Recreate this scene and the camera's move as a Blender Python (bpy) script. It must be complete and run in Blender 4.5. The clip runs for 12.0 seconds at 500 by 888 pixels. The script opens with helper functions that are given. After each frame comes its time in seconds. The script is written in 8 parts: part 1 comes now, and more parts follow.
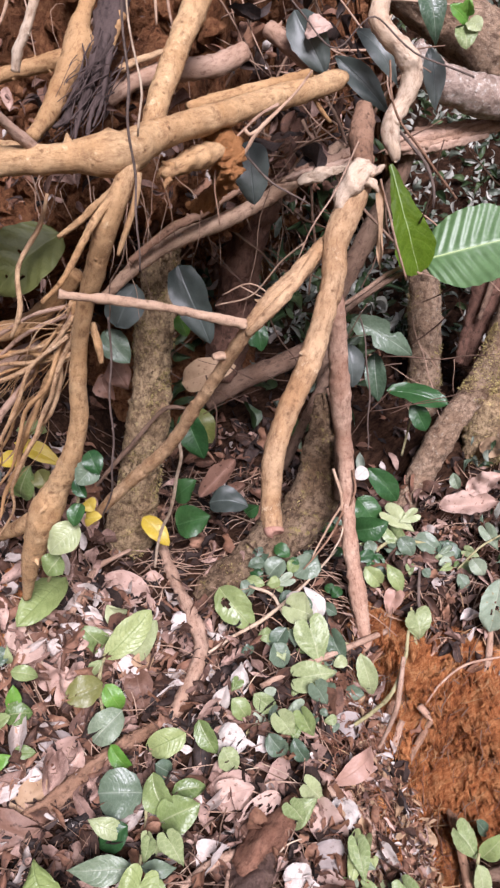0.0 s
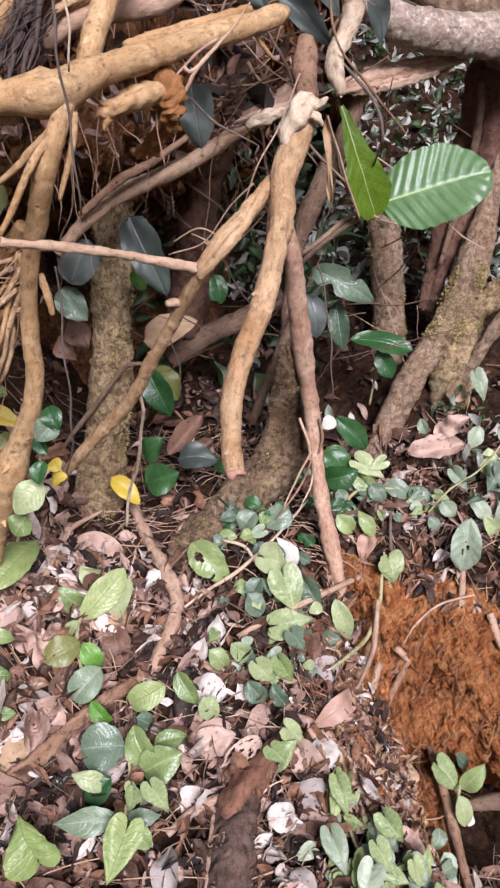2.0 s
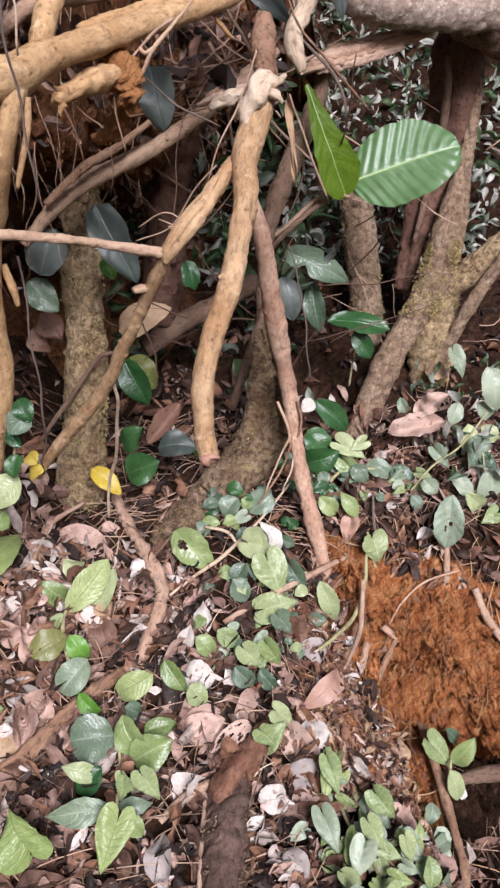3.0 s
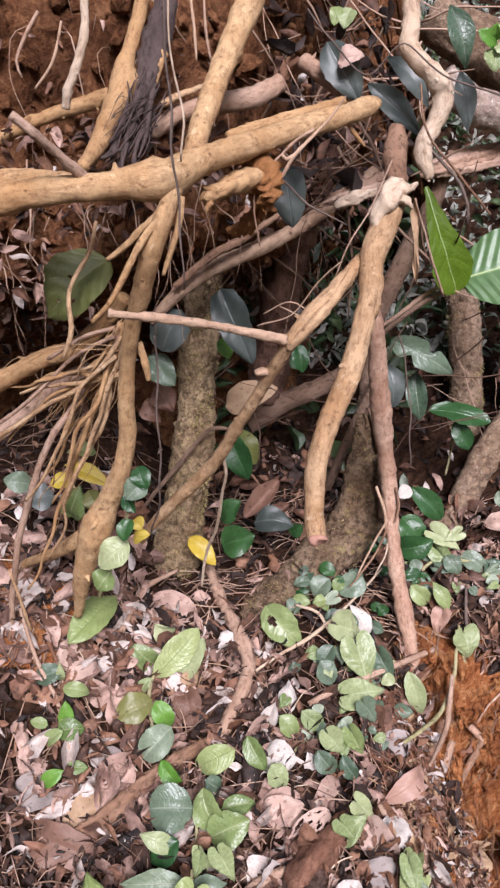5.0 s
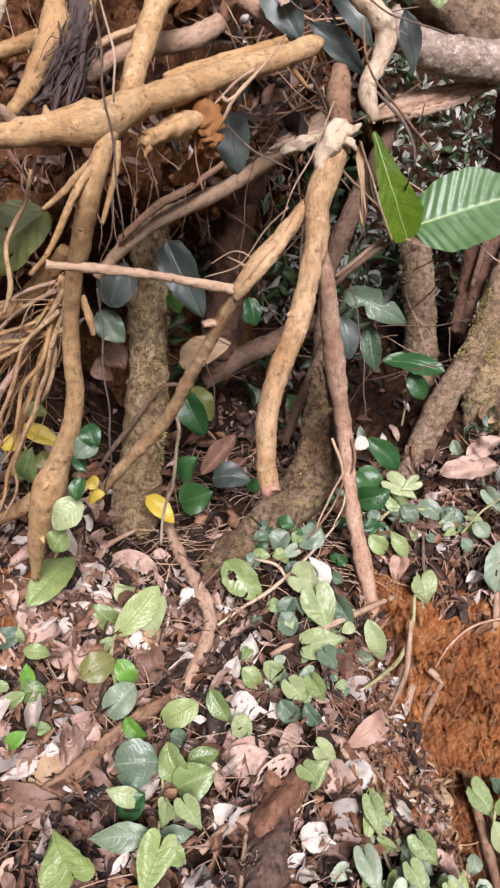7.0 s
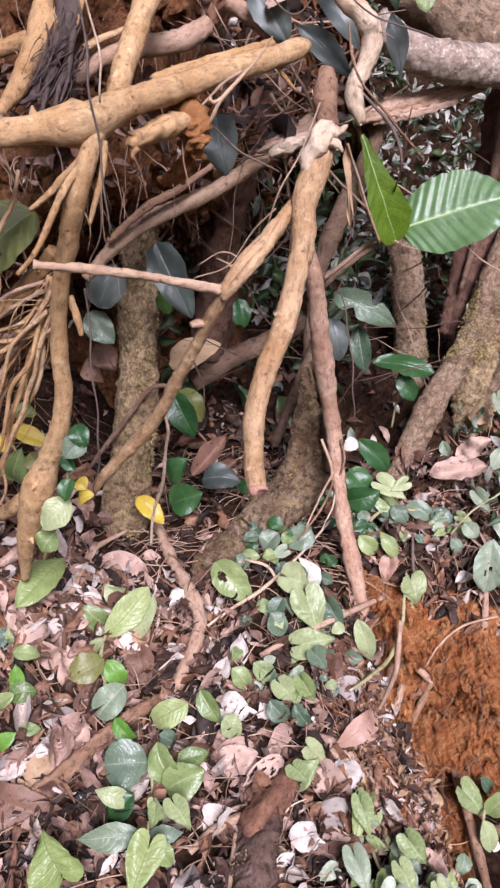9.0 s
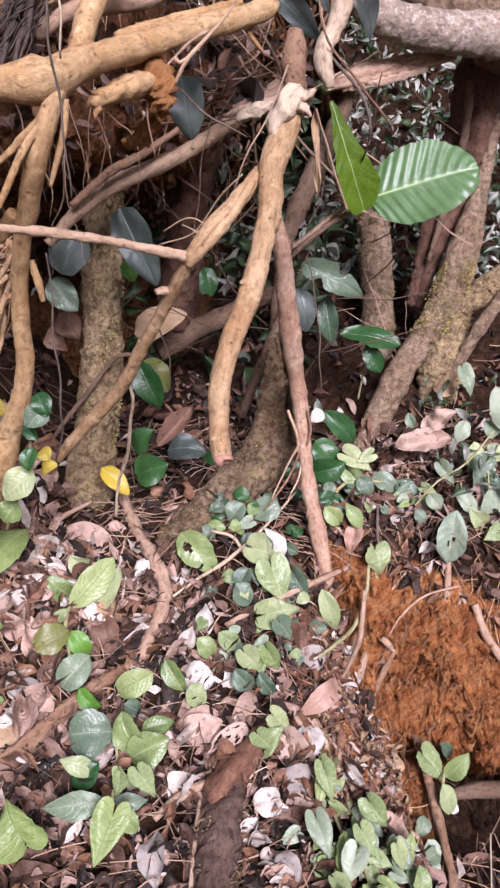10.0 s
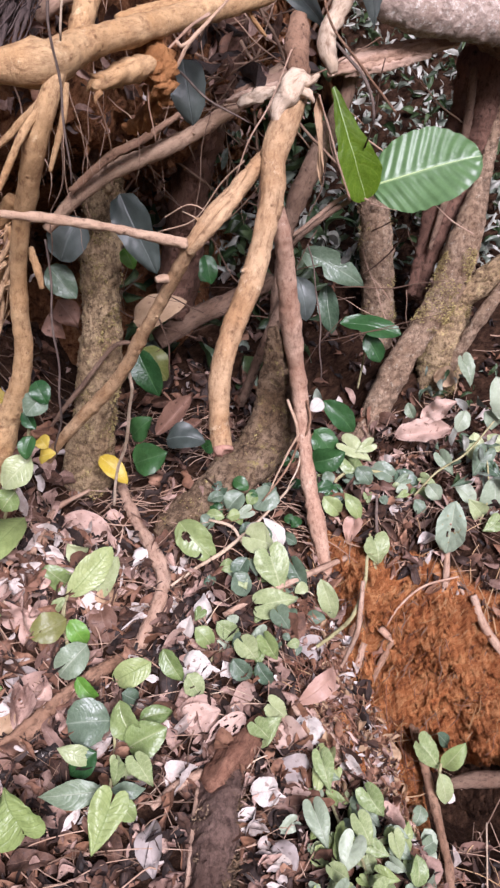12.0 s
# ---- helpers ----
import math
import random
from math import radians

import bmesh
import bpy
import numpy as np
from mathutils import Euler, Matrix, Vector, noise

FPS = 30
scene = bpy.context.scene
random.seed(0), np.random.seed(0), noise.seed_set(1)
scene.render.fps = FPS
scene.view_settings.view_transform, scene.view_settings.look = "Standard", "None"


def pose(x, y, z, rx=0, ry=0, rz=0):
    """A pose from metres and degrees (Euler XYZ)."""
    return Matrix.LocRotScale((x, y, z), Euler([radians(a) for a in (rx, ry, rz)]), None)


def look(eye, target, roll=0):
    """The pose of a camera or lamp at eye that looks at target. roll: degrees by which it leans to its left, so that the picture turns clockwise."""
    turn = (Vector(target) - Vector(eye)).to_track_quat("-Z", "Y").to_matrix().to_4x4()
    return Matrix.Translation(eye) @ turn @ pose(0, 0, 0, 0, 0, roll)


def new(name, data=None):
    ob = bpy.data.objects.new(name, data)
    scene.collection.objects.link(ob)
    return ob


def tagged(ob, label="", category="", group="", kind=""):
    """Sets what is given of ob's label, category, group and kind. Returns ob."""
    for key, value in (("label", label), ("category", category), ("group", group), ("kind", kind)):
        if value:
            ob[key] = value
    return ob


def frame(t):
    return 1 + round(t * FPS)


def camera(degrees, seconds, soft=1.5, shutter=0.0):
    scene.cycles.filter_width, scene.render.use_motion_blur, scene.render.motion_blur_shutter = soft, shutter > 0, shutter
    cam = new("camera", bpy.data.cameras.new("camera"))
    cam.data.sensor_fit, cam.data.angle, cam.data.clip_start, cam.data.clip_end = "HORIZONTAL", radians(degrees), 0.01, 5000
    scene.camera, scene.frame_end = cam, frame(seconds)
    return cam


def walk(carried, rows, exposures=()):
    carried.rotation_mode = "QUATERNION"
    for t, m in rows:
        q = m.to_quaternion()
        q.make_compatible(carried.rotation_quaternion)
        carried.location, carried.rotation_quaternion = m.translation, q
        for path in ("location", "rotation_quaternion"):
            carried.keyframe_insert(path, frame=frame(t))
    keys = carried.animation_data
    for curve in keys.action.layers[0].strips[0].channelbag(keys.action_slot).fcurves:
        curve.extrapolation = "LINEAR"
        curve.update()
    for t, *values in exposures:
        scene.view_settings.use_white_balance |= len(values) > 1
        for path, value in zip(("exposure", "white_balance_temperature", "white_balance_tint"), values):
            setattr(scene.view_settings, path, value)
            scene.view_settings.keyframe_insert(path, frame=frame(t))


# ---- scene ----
cam = camera(35.7, 12.0, 2.45)
PATH = [
    (0, (0.0000, -0.0000, 1.6500), (-0.0374, 1.8571, 0.9086), 0.61),
    (0.5, (0.0239, -0.0026, 1.6394), (0.0397, 1.8450, 0.8738), -0.51),
    (1, (0.0305, -0.0175, 1.6299), (0.0631, 1.8294, 0.8632), -0.99),
    (1.5, (0.0217, -0.0199, 1.6175), (0.0601, 1.8183, 0.8304), -0.03),
    (2, (0.0385, -0.0140, 1.6033), (0.0537, 1.8123, 0.7881), -1.80),
    (2.5, (0.0876, -0.0007, 1.5742), (0.1206, 1.7906, 0.6852), -4.09),
    (3, (0.0692, -0.0119, 1.5912), (0.1093, 1.8006, 0.7467), -3.82),
    (3.5, (0.0598, -0.0149, 1.6103), (0.0189, 1.8362, 0.8540), -3.64),
    (3.7, (0.0348, -0.0259, 1.6125), (-0.0470, 1.8415, 0.9010), -2.75),
    (5.3, (0.0040, -0.0556, 1.6280), (-0.1484, 1.8272, 0.9710), -1.62),
    (5.5, (0.0069, -0.0485, 1.6301), (-0.1271, 1.8347, 0.9700), -1.59),
    (6, (0.0093, -0.0479, 1.6186), (-0.1152, 1.8212, 0.9177), -2.04),
    (6.5, (0.0178, -0.0472, 1.6084), (-0.0853, 1.8154, 0.8872), -2.30),
    (7, (0.0287, -0.0445, 1.6008), (-0.0311, 1.8069, 0.8465), -2.53),
    (7.2, (0.0367, -0.0438, 1.6030), (-0.0133, 1.8111, 0.8570), -2.66),
    (9, (0.0408, -0.0536, 1.5950), (-0.0026, 1.8015, 0.8490), -2.43),
    (9.5, (0.0181, -0.0524, 1.5991), (-0.0006, 1.7967, 0.8371), -0.48),
    (10, (0.0453, -0.0463, 1.5855), (0.0827, 1.7806, 0.7724), -1.18),
    (10.5, (0.0295, -0.0408, 1.5908), (0.0537, 1.7767, 0.7565), -0.46),
    (11, (0.0533, -0.0352, 1.5777), (0.1122, 1.7668, 0.7121), -1.66),
    (11.5, (0.0545, -0.0368, 1.5897), (0.1110, 1.7816, 0.7589), -1.27),
    (12, (0.0393, -0.0342, 1.5843), (0.0833, 1.7798, 0.7432), -0.75),
]
walk(cam, [(t, look(eye, target, roll)) for t, eye, target, roll in PATH],
     [(0, 0.48, 6000, 25), (1.5, 0.48, 5900, 25), (2.5, 0.37, 6000, 16), (3.5, 0.36, 6000, 22), (6.0, 0.39, 6050, 23), (7.0, 0.43, 6200, 18), (9.0, 0.47, 5900, 26), (12, 0.48, 5900, 26)])

# ---- light: bright overcast sky through an open canopy ----
world = bpy.data.worlds.new("overcast_sky")
scene.world = world
world.use_nodes = True
wn = world.node_tree
sky = wn.nodes.new("ShaderNodeTexSky")
sky.sky_type, sky.sun_disc = "NISHITA", False
sky.sun_elevation, sky.sun_rotation = radians(38), radians(166)
sky.air_density, sky.dust_density = 1.0, 3.0
wn.links.new(sky.outputs["Color"], wn.nodes["Background"].inputs["Color"])
wn.nodes["Background"].inputs["Strength"].default_value = 0.052
sun = new("sun", bpy.data.lights.new("sun", "SUN"))
sun.data.energy, sun.data.angle, sun.data.color = 5.0, radians(23), (1.0, 0.98, 0.95)
sun.matrix_world = look((1.25, -3.05, 4.45), (0.0, 2.0, 0.4))


# ---- materials ----
def nodes_of(name, rough=0.7, spec=0.3):
    m = bpy.data.materials.new(name)
    m.use_nodes = True
    t = m.node_tree
    b = t.nodes["Principled BSDF"]
    b.inputs["Roughness"].default_value = rough
    b.inputs["Specular IOR Level"].default_value = spec
    return m, t, b


def texture(t, scale, detail=6.0, rough=0.6, stretch=None):
    co = t.nodes.new("ShaderNodeTexCoord")
    mp = t.nodes.new("ShaderNodeMapping")
    n = t.nodes.new("ShaderNodeTexNoise")
    n.inputs["Scale"].default_value, n.inputs["Detail"].default_value, n.inputs["Roughness"].default_value = scale, detail, rough
    if stretch:
        mp.inputs["Scale"].default_value = stretch
    t.links.new(co.outputs["Object"], mp.inputs["Vector"])
    t.links.new(mp.outputs["Vector"], n.inputs["Vector"])
    return n.outputs["Fac"]


def ramp(t, value, *stops):
    r = t.nodes.new("ShaderNodeValToRGB")
    while len(r.color_ramp.elements) < len(stops):
        r.color_ramp.elements.new(0.5)
    for e, (at, colour) in zip(r.color_ramp.elements, stops):
        e.position, e.color = at, (*colour, 1)
    t.links.new(value, r.inputs["Fac"])
    return r.outputs["Color"]


def mixed(t, fac, a, b, mode="MIX"):
    m = t.nodes.new("ShaderNodeMix")
    m.data_type, m.blend_type = "RGBA", mode
    for socket, value in ((m.inputs[0], fac), (m.inputs[6], a), (m.inputs[7], b)):
        if isinstance(value, (int, float)):
            socket.default_value = value
        elif isinstance(value, tuple):
            socket.default_value = (*value, 1)
        else:
            t.links.new(value, socket)
    return m.outputs[2]


def sums(t, op, a, b=0.0):
    m = t.nodes.new("ShaderNodeMath")
    m.operation = op
    for socket, value in zip(m.inputs, (a, b)):
        if isinstance(value, (int, float)):
            socket.default_value = value
        else:
            t.links.new(value, socket)
    return m.outputs[0]


def relief(t, b, value, strength=0.6, distance=0.01):
    n = t.nodes.new("ShaderNodeBump")
    n.inputs["Strength"].default_value, n.inputs["Distance"].default_value = strength, distance
    t.links.new(value, n.inputs["Height"])
    t.links.new(n.outputs["Normal"], b.inputs["Normal"])


def along(t, scale, stretch, detail=6.0, rough=0.6):
    """Noise that follows a root: across its skin and along its length."""
    at = t.nodes.new("ShaderNodeAttribute")
    at.attribute_name = "skin"
    mp = t.nodes.new("ShaderNodeMapping")
    mp.inputs["Scale"].default_value = stretch
    n = t.nodes.new("ShaderNodeTexNoise")
    n.inputs["Scale"].default_value, n.inputs["Detail"].default_value, n.inputs["Roughness"].default_value = scale, detail, rough
    t.links.new(at.outputs["Vector"], mp.inputs["Vector"])
    t.links.new(mp.outputs["Vector"], n.inputs["Vector"])
    return n.outputs["Fac"]


def bark(name, dark, mid, light, patch=None, amount=0.0, rough=0.75, depth=0.007, rings=0.35, plates=False, mottle=0.0):
    """Root bark: long fibres, rings across, scars, weathered patches."""
    m, t, b = nodes_of(name, rough, 0.2)
    fibre = along(t, 70, (1, 1, 0.6), 8, 0.75) if plates else along(t, 95, (1, 1, 0.42), 9, 0.78)
    ring = texture(t, 45, 8, 0.75) if plates else along(t, 75, (0.4, 0.4, 1.5), 7, 0.7)
    wide, scars, fine = texture(t, 8, 6, 0.65), texture(t, 26, 4, 0.6), texture(t, 220, 4, 0.6)
    col = ramp(t, wide, (0.34, mid), (0.66, light))
    col = mixed(t, ramp(t, fibre, (0.32, (0.9, 0.9, 0.9)), (0.51, (0, 0, 0))), col, dark)
    col = mixed(t, ramp(t, ring, (0.60, (0, 0, 0)), (0.72, (rings, rings, rings))), col, dark)
    col = mixed(t, ramp(t, scars, (0.63, (0, 0, 0)), (0.72, (0.8, 0.8, 0.8))), col, dark)
    col = mixed(t, sums(t, "MULTIPLY", fine, 0.36), col, dark)
    knob = t.nodes.new("ShaderNodeTexVoronoi")
    knob.inputs["Scale"].default_value, knob.inputs["Randomness"].default_value = 31, 1.0
    t.links.new(t.nodes.new("ShaderNodeTexCoord").outputs["Object"], knob.inputs["Vector"])
    dots = ramp(t, knob.outputs["Distance"], (0.05, (0.7, 0.7, 0.7)), (0.13, (0, 0, 0)))
    col = mixed(t, dots, col, dark)
    if patch:
        spread = texture(t, 58 if plates else 22, 10, 0.8)
        col = mixed(t, ramp(t, spread, (0.60 - amount * 0.2, (0, 0, 0)), (0.68 - amount * 0.2, (0.85, 0.85, 0.85))), col, patch)
    tone = texture(t, 42, 7, 0.78)
    if mottle:
        col = mixed(t, ramp(t, tone, (0.42, (mottle, mottle, mottle)), (0.54, (0, 0, 0))), col, dark)
    t.links.new(col, b.inputs["Base Color"])
    fibre = sums(t, "ADD", fibre, sums(t, "MULTIPLY", tone, mottle * 1.6))
    tall = sums(t, "ADD", sums(t, "MULTIPLY", fibre, 0.8), sums(t, "ADD", sums(t, "MULTIPLY", ring, -rings), sums(t, "ADD", sums(t, "MULTIPLY", scars, -0.8), sums(t, "MULTIPLY", dots, 0.5))))
    relief(t, b, tall, 0.8, depth)
    return m


ROOT_TAN = bark("tan_root_bark", (0.14, 0.068, 0.032), (0.43, 0.25, 0.12), (0.66, 0.462, 0.272), (0.73, 0.565, 0.37), 0.12, 0.65, rings=0.4, mottle=0.28)
ROOT_ROSE = bark("rose_brown_root_bark", (0.17, 0.08, 0.05), (0.43, 0.25, 0.165), (0.65, 0.457, 0.33), (0.70, 0.54, 0.42), 0.05, 0.65, rings=0.4, mottle=0.28)
ROOT_GOLD = bark("golden_tan_root_bark", (0.16, 0.075, 0.034), (0.48, 0.278, 0.122), (0.69, 0.475, 0.255), (0.72, 0.55, 0.33), 0.10, 0.65, rings=0.45, mottle=0.28)
ROOT_TWIG = bark("pale_twig_bark", (0.19, 0.11, 0.07), (0.46, 0.30, 0.195), (0.60, 0.43, 0.30))
CUT_WOOD = bark("fresh_cut_wood", (0.20, 0.075, 0.05), (0.42, 0.215, 0.15), (0.54, 0.335, 0.25))
ROOT_ORANGE = bark("orange_root_bark", (0.16, 0.07, 0.03), (0.40, 0.225, 0.095), (0.56, 0.36, 0.18), rings=0.5)
ROOT_PALE = bark("pale_root_bark", (0.24, 0.14, 0.085), (0.54, 0.40, 0.27), (0.70, 0.58, 0.44))
ROOT_PINK = bark("pinkish_root_bark", (0.14, 0.072, 0.045), (0.38, 0.235, 0.155), (0.54, 0.38, 0.28), rings=0.5)
BARK_BROWN = bark("brown_bark", (0.045, 0.026, 0.018), (0.17, 0.10, 0.065), (0.30, 0.20, 0.14), depth=0.014)
BARK_MOSS = bark("mossy_bark", (0.065, 0.036, 0.020), (0.45, 0.30, 0.165), (0.66, 0.49, 0.29), (0.72, 0.58, 0.26), 0.24, 0.9, 0.026, 0.8, True, 0.6)
BARK_STUMP = bark("weathered_stump_bark", (0.045, 0.024, 0.013), (0.19, 0.118, 0.062), (0.44, 0.315, 0.205), (0.40, 0.33, 0.10), 0.22, 0.9, 0.022, 0.7, mottle=0.75)
BARK_ROT = bark("rotten_log_bark", (0.028, 0.014, 0.010), (0.125, 0.072, 0.052), (0.25, 0.16, 0.125), rings=0.05, depth=0.016, mottle=0.5)
WOOD_RED = bark("red_brown_broken_wood", (0.05, 0.018, 0.010), (0.19, 0.080, 0.047), (0.37, 0.195, 0.125), depth=0.012, mottle=0.4)
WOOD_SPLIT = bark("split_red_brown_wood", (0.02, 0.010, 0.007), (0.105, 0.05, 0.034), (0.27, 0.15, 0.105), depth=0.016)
WOOD_OLD = bark("old_brown_wood", (0.055, 0.026, 0.016), (0.27, 0.145, 0.085), (0.44, 0.27, 0.175), depth=0.014)
BARK_DARK = bark("dark_torn_wood", (0.018, 0.011, 0.008), (0.075, 0.042, 0.028), (0.15, 0.09, 0.06), depth=0.016)
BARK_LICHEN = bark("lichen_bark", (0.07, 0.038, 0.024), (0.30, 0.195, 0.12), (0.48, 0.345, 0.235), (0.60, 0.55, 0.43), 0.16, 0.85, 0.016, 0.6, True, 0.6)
BARK_WHITE = bark("pale_lichen_bark", (0.14, 0.09, 0.065), (0.42, 0.31, 0.24), (0.58, 0.46, 0.38), (0.74, 0.69, 0.60), 0.35, 0.8, 0.014, 0.6, True, 0.5)
WOOD_TORN = bark("torn_wood", (0.22, 0.12, 0.08), (0.44, 0.29, 0.21), (0.64, 0.48, 0.37))
VINE_GREY = bark("grey_vine", (0.05, 0.035, 0.03), (0.12, 0.085, 0.07), (0.2, 0.15, 0.12))
FIBRE_DARK = bark("dark_fibre", (0.018, 0.012, 0.011), (0.062, 0.042, 0.037), (0.125, 0.09, 0.08))
STEM_GREEN = bark("green_stem", (0.17, 0.14, 0.06), (0.35, 0.32, 0.15), (0.48, 0.44, 0.26))


def soil(name, dark, mid, light, slant=0.0, stretch=1.0, crumbs=False, under=None):
    """Crumbly soil: clods, slanting streaks where it slid, grit."""
    m, t, b = nodes_of(name, 0.95, 0.08)

    def grain(scale, detail, rough):
        co, mp, n = t.nodes.new("ShaderNodeTexCoord"), t.nodes.new("ShaderNodeMapping"), t.nodes.new("ShaderNodeTexNoise")
        mp.vector_type = "TEXTURE"
        mp.inputs["Rotation"].default_value, mp.inputs["Scale"].default_value = (0, slant, 0), (1, 1, stretch)
        n.inputs["Scale"].default_value, n.inputs["Detail"].default_value, n.inputs["Roughness"].default_value = scale, detail, rough
        t.links.new(co.outputs["Object"], mp.inputs["Vector"])
        t.links.new(mp.outputs["Vector"], n.inputs["Vector"])
        return n.outputs["Fac"]
    wide, clods, lumps, fine = texture(t, 5, 6, 0.65), grain(16, 8, 0.75), grain(60, 8, 0.75), texture(t, 190, 6, 0.7)
    both = sums(t, "ADD", sums(t, "MULTIPLY", clods, 0.5), sums(t, "MULTIPLY", lumps, 0.5))
    col = ramp(t, both, (0.40, dark), (0.49, mid), (0.60, light))
    col = mixed(t, ramp(t, wide, (0.42, (0, 0, 0)), (0.68, (0.6, 0.6, 0.6))), col, dark)
    col = mixed(t, ramp(t, fine, (0.58, (0, 0, 0)), (0.70, (0.6, 0.6, 0.6))), col, light)
    # under: unbared soil, darkened to carry shade of litter gaps and the pit
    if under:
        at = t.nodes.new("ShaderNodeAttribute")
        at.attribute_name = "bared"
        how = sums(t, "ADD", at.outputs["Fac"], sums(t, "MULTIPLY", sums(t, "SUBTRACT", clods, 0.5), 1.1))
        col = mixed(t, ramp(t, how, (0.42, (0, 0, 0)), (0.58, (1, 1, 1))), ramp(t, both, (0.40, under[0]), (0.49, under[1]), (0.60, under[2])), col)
    if crumbs:
        chance = t.nodes.new("ShaderNodeNewGeometry").outputs["Random Per Island"]
        col = mixed(t, 0.55, col, ramp(t, chance, (0.0, dark), (0.5, mid), (1.0, light)))
    t.links.new(col, b.inputs["Base Color"])
    relief(t, b, sums(t, "ADD", both, sums(t, "MULTIPLY", fine, 0.25)), 1.0, 0.05)
    return m


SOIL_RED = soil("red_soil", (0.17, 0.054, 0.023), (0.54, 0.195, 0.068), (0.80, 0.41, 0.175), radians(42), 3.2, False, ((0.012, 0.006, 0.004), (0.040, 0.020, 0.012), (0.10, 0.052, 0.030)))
SOIL_CRUMB = soil("red_soil_crumbs", (0.17, 0.052, 0.018), (0.46, 0.165, 0.05), (0.74, 0.38, 0.16), radians(42), 2.6, True)
SOIL_BANK = soil("bank_soil", (0.055, 0.023, 0.012), (0.25, 0.105, 0.047), (0.45, 0.22, 0.105))


def foliage(name, low, high, vein, rough=0.4, spots=None, per_island=False, veins=8.0, through_light=0.22, vein_show=0.14, emboss=0.22, wobble=0.8, quilt=0.25):
    """A leaf: midrib and side veins along its own length, blotches, and light that shines through."""
    m, t, b = nodes_of(name, rough, 0.5)
    uv = t.nodes.new("ShaderNodeUVMap")
    sep = t.nodes.new("ShaderNodeSeparateXYZ")
    t.links.new(uv.outputs["UV"], sep.inputs[0])
    side = sums(t, "ABSOLUTE", sums(t, "SUBTRACT", sep.outputs[0], 0.5))
    rib = ramp(t, side, (0.0, (1, 1, 1)), (0.035, (0, 0, 0)))
    bow = sums(t, "ADD", sums(t, "MULTIPLY", sums(t, "MULTIPLY", side, side), veins * 1.0), sums(t, "MULTIPLY", texture(t, 28, 3, 0.5), wobble))
    ray = sums(t, "FRACT", sums(t, "SUBTRACT", sums(t, "MULTIPLY", sep.outputs[1], veins), bow))
    ridge = sums(t, "ABSOLUTE", sums(t, "SUBTRACT", ray, 0.5))
    fade = sums(t, "MULTIPLY", texture(t, 30, 3, 0.6), 1.2)
    lines = sums(t, "MULTIPLY", ramp(t, ridge, (0.0, (1, 1, 1)), (0.16, (0, 0, 0))), fade)
    if per_island:
        chance = t.nodes.new("ShaderNodeNewGeometry").outputs["Random Per Island"]
    else:
        chance = t.nodes.new("ShaderNodeObjectInfo").outputs["Random"]
    blotch = texture(t, 55, 5, 0.65)
    col = mixed(t, chance, low, high)
    col = mixed(t, sums(t, "MULTIPLY", blotch, 0.5), col, mixed(t, 0.55, col, low, "MULTIPLY"))
    col = mixed(t, sums(t, "MULTIPLY", lines, vein_show), col, vein)
    col = mixed(t, sums(t, "MULTIPLY", rib, 0.55), col, vein)
    net = t.nodes.new("ShaderNodeTexVoronoi")
    net.feature = "DISTANCE_TO_EDGE"
    net.inputs["Scale"].default_value = 75
    t.links.new(t.nodes.new("ShaderNodeTexCoord").outputs["Object"], net.inputs["Vector"])
    col = mixed(t, ramp(t, net.outputs["Distance"], (0.0, (vein_show, vein_show, vein_show)), (0.10, (0, 0, 0))), col, vein)
    if spots:
        col = mixed(t, ramp(t, texture(t, 70, 3, 0.5), (0.62, (0, 0, 0)), (0.68, (0.9, 0.9, 0.9))), col, spots)
    stain = texture(t, 21, 6, 0.7)
    col = mixed(t, ramp(t, stain, (0.38, (0.65, 0.65, 0.65)), (0.56, (0, 0, 0))), col, mixed(t, 1.0, col, low, "MULTIPLY") if per_island else mixed(t, 0.35, col, low, "MULTIPLY"))
    t.links.new(col, b.inputs["Base Color"])
    relief(t, b, sums(t, "SUBTRACT", sums(t, "ADD", sums(t, "MULTIPLY", blotch, 0.35), sums(t, "MULTIPLY", sums(t, "MINIMUM", net.outputs["Distance"], 0.3), quilt * 2.5)), sums(t, "ADD", sums(t, "MULTIPLY", lines, emboss), sums(t, "MULTIPLY", rib, 0.6))), 0.6, 0.003)
    tr = t.nodes.new("ShaderNodeBsdfTranslucent")
    t.links.new(col, tr.inputs["Color"])
    mx = t.nodes.new("ShaderNodeMixShader")
    mx.inputs[0].default_value = through_light
    t.links.new(b.outputs[0], mx.inputs[1])
    t.links.new(tr.outputs[0], mx.inputs[2])
    t.links.new(mx.outputs[0], t.nodes["Material Output"].inputs["Surface"])
    return m


LEAF_GREEN = foliage("green_leaf", (0.09, 0.16, 0.035), (0.33, 0.40, 0.16), (0.50, 0.53, 0.30), 0.34, vein_show=0.13, emboss=0.35, quilt=0.3)
LEAF_PALE = foliage("pale_green_leaf", (0.23, 0.30, 0.12), (0.47, 0.51, 0.28), (0.60, 0.63, 0.40), 0.38, vein_show=0.22, emboss=0.45, quilt=0.35)
LEAF_BRIGHT = foliage("bright_green_leaf", (0.11, 0.27, 0.035), (0.16, 0.33, 0.05), (0.25, 0.38, 0.1))
LEAF_DARK = foliage("dark_green_leaf", (0.02, 0.075, 0.022), (0.045, 0.125, 0.035), (0.10, 0.20, 0.08), 0.34)
LEAF_OLIVE_DARK = foliage("dull_dark_leaf", (0.085, 0.095, 0.022), (0.11, 0.12, 0.032), (0.15, 0.16, 0.06), 0.6, None, False, 8.0, 0.1, 0.1)
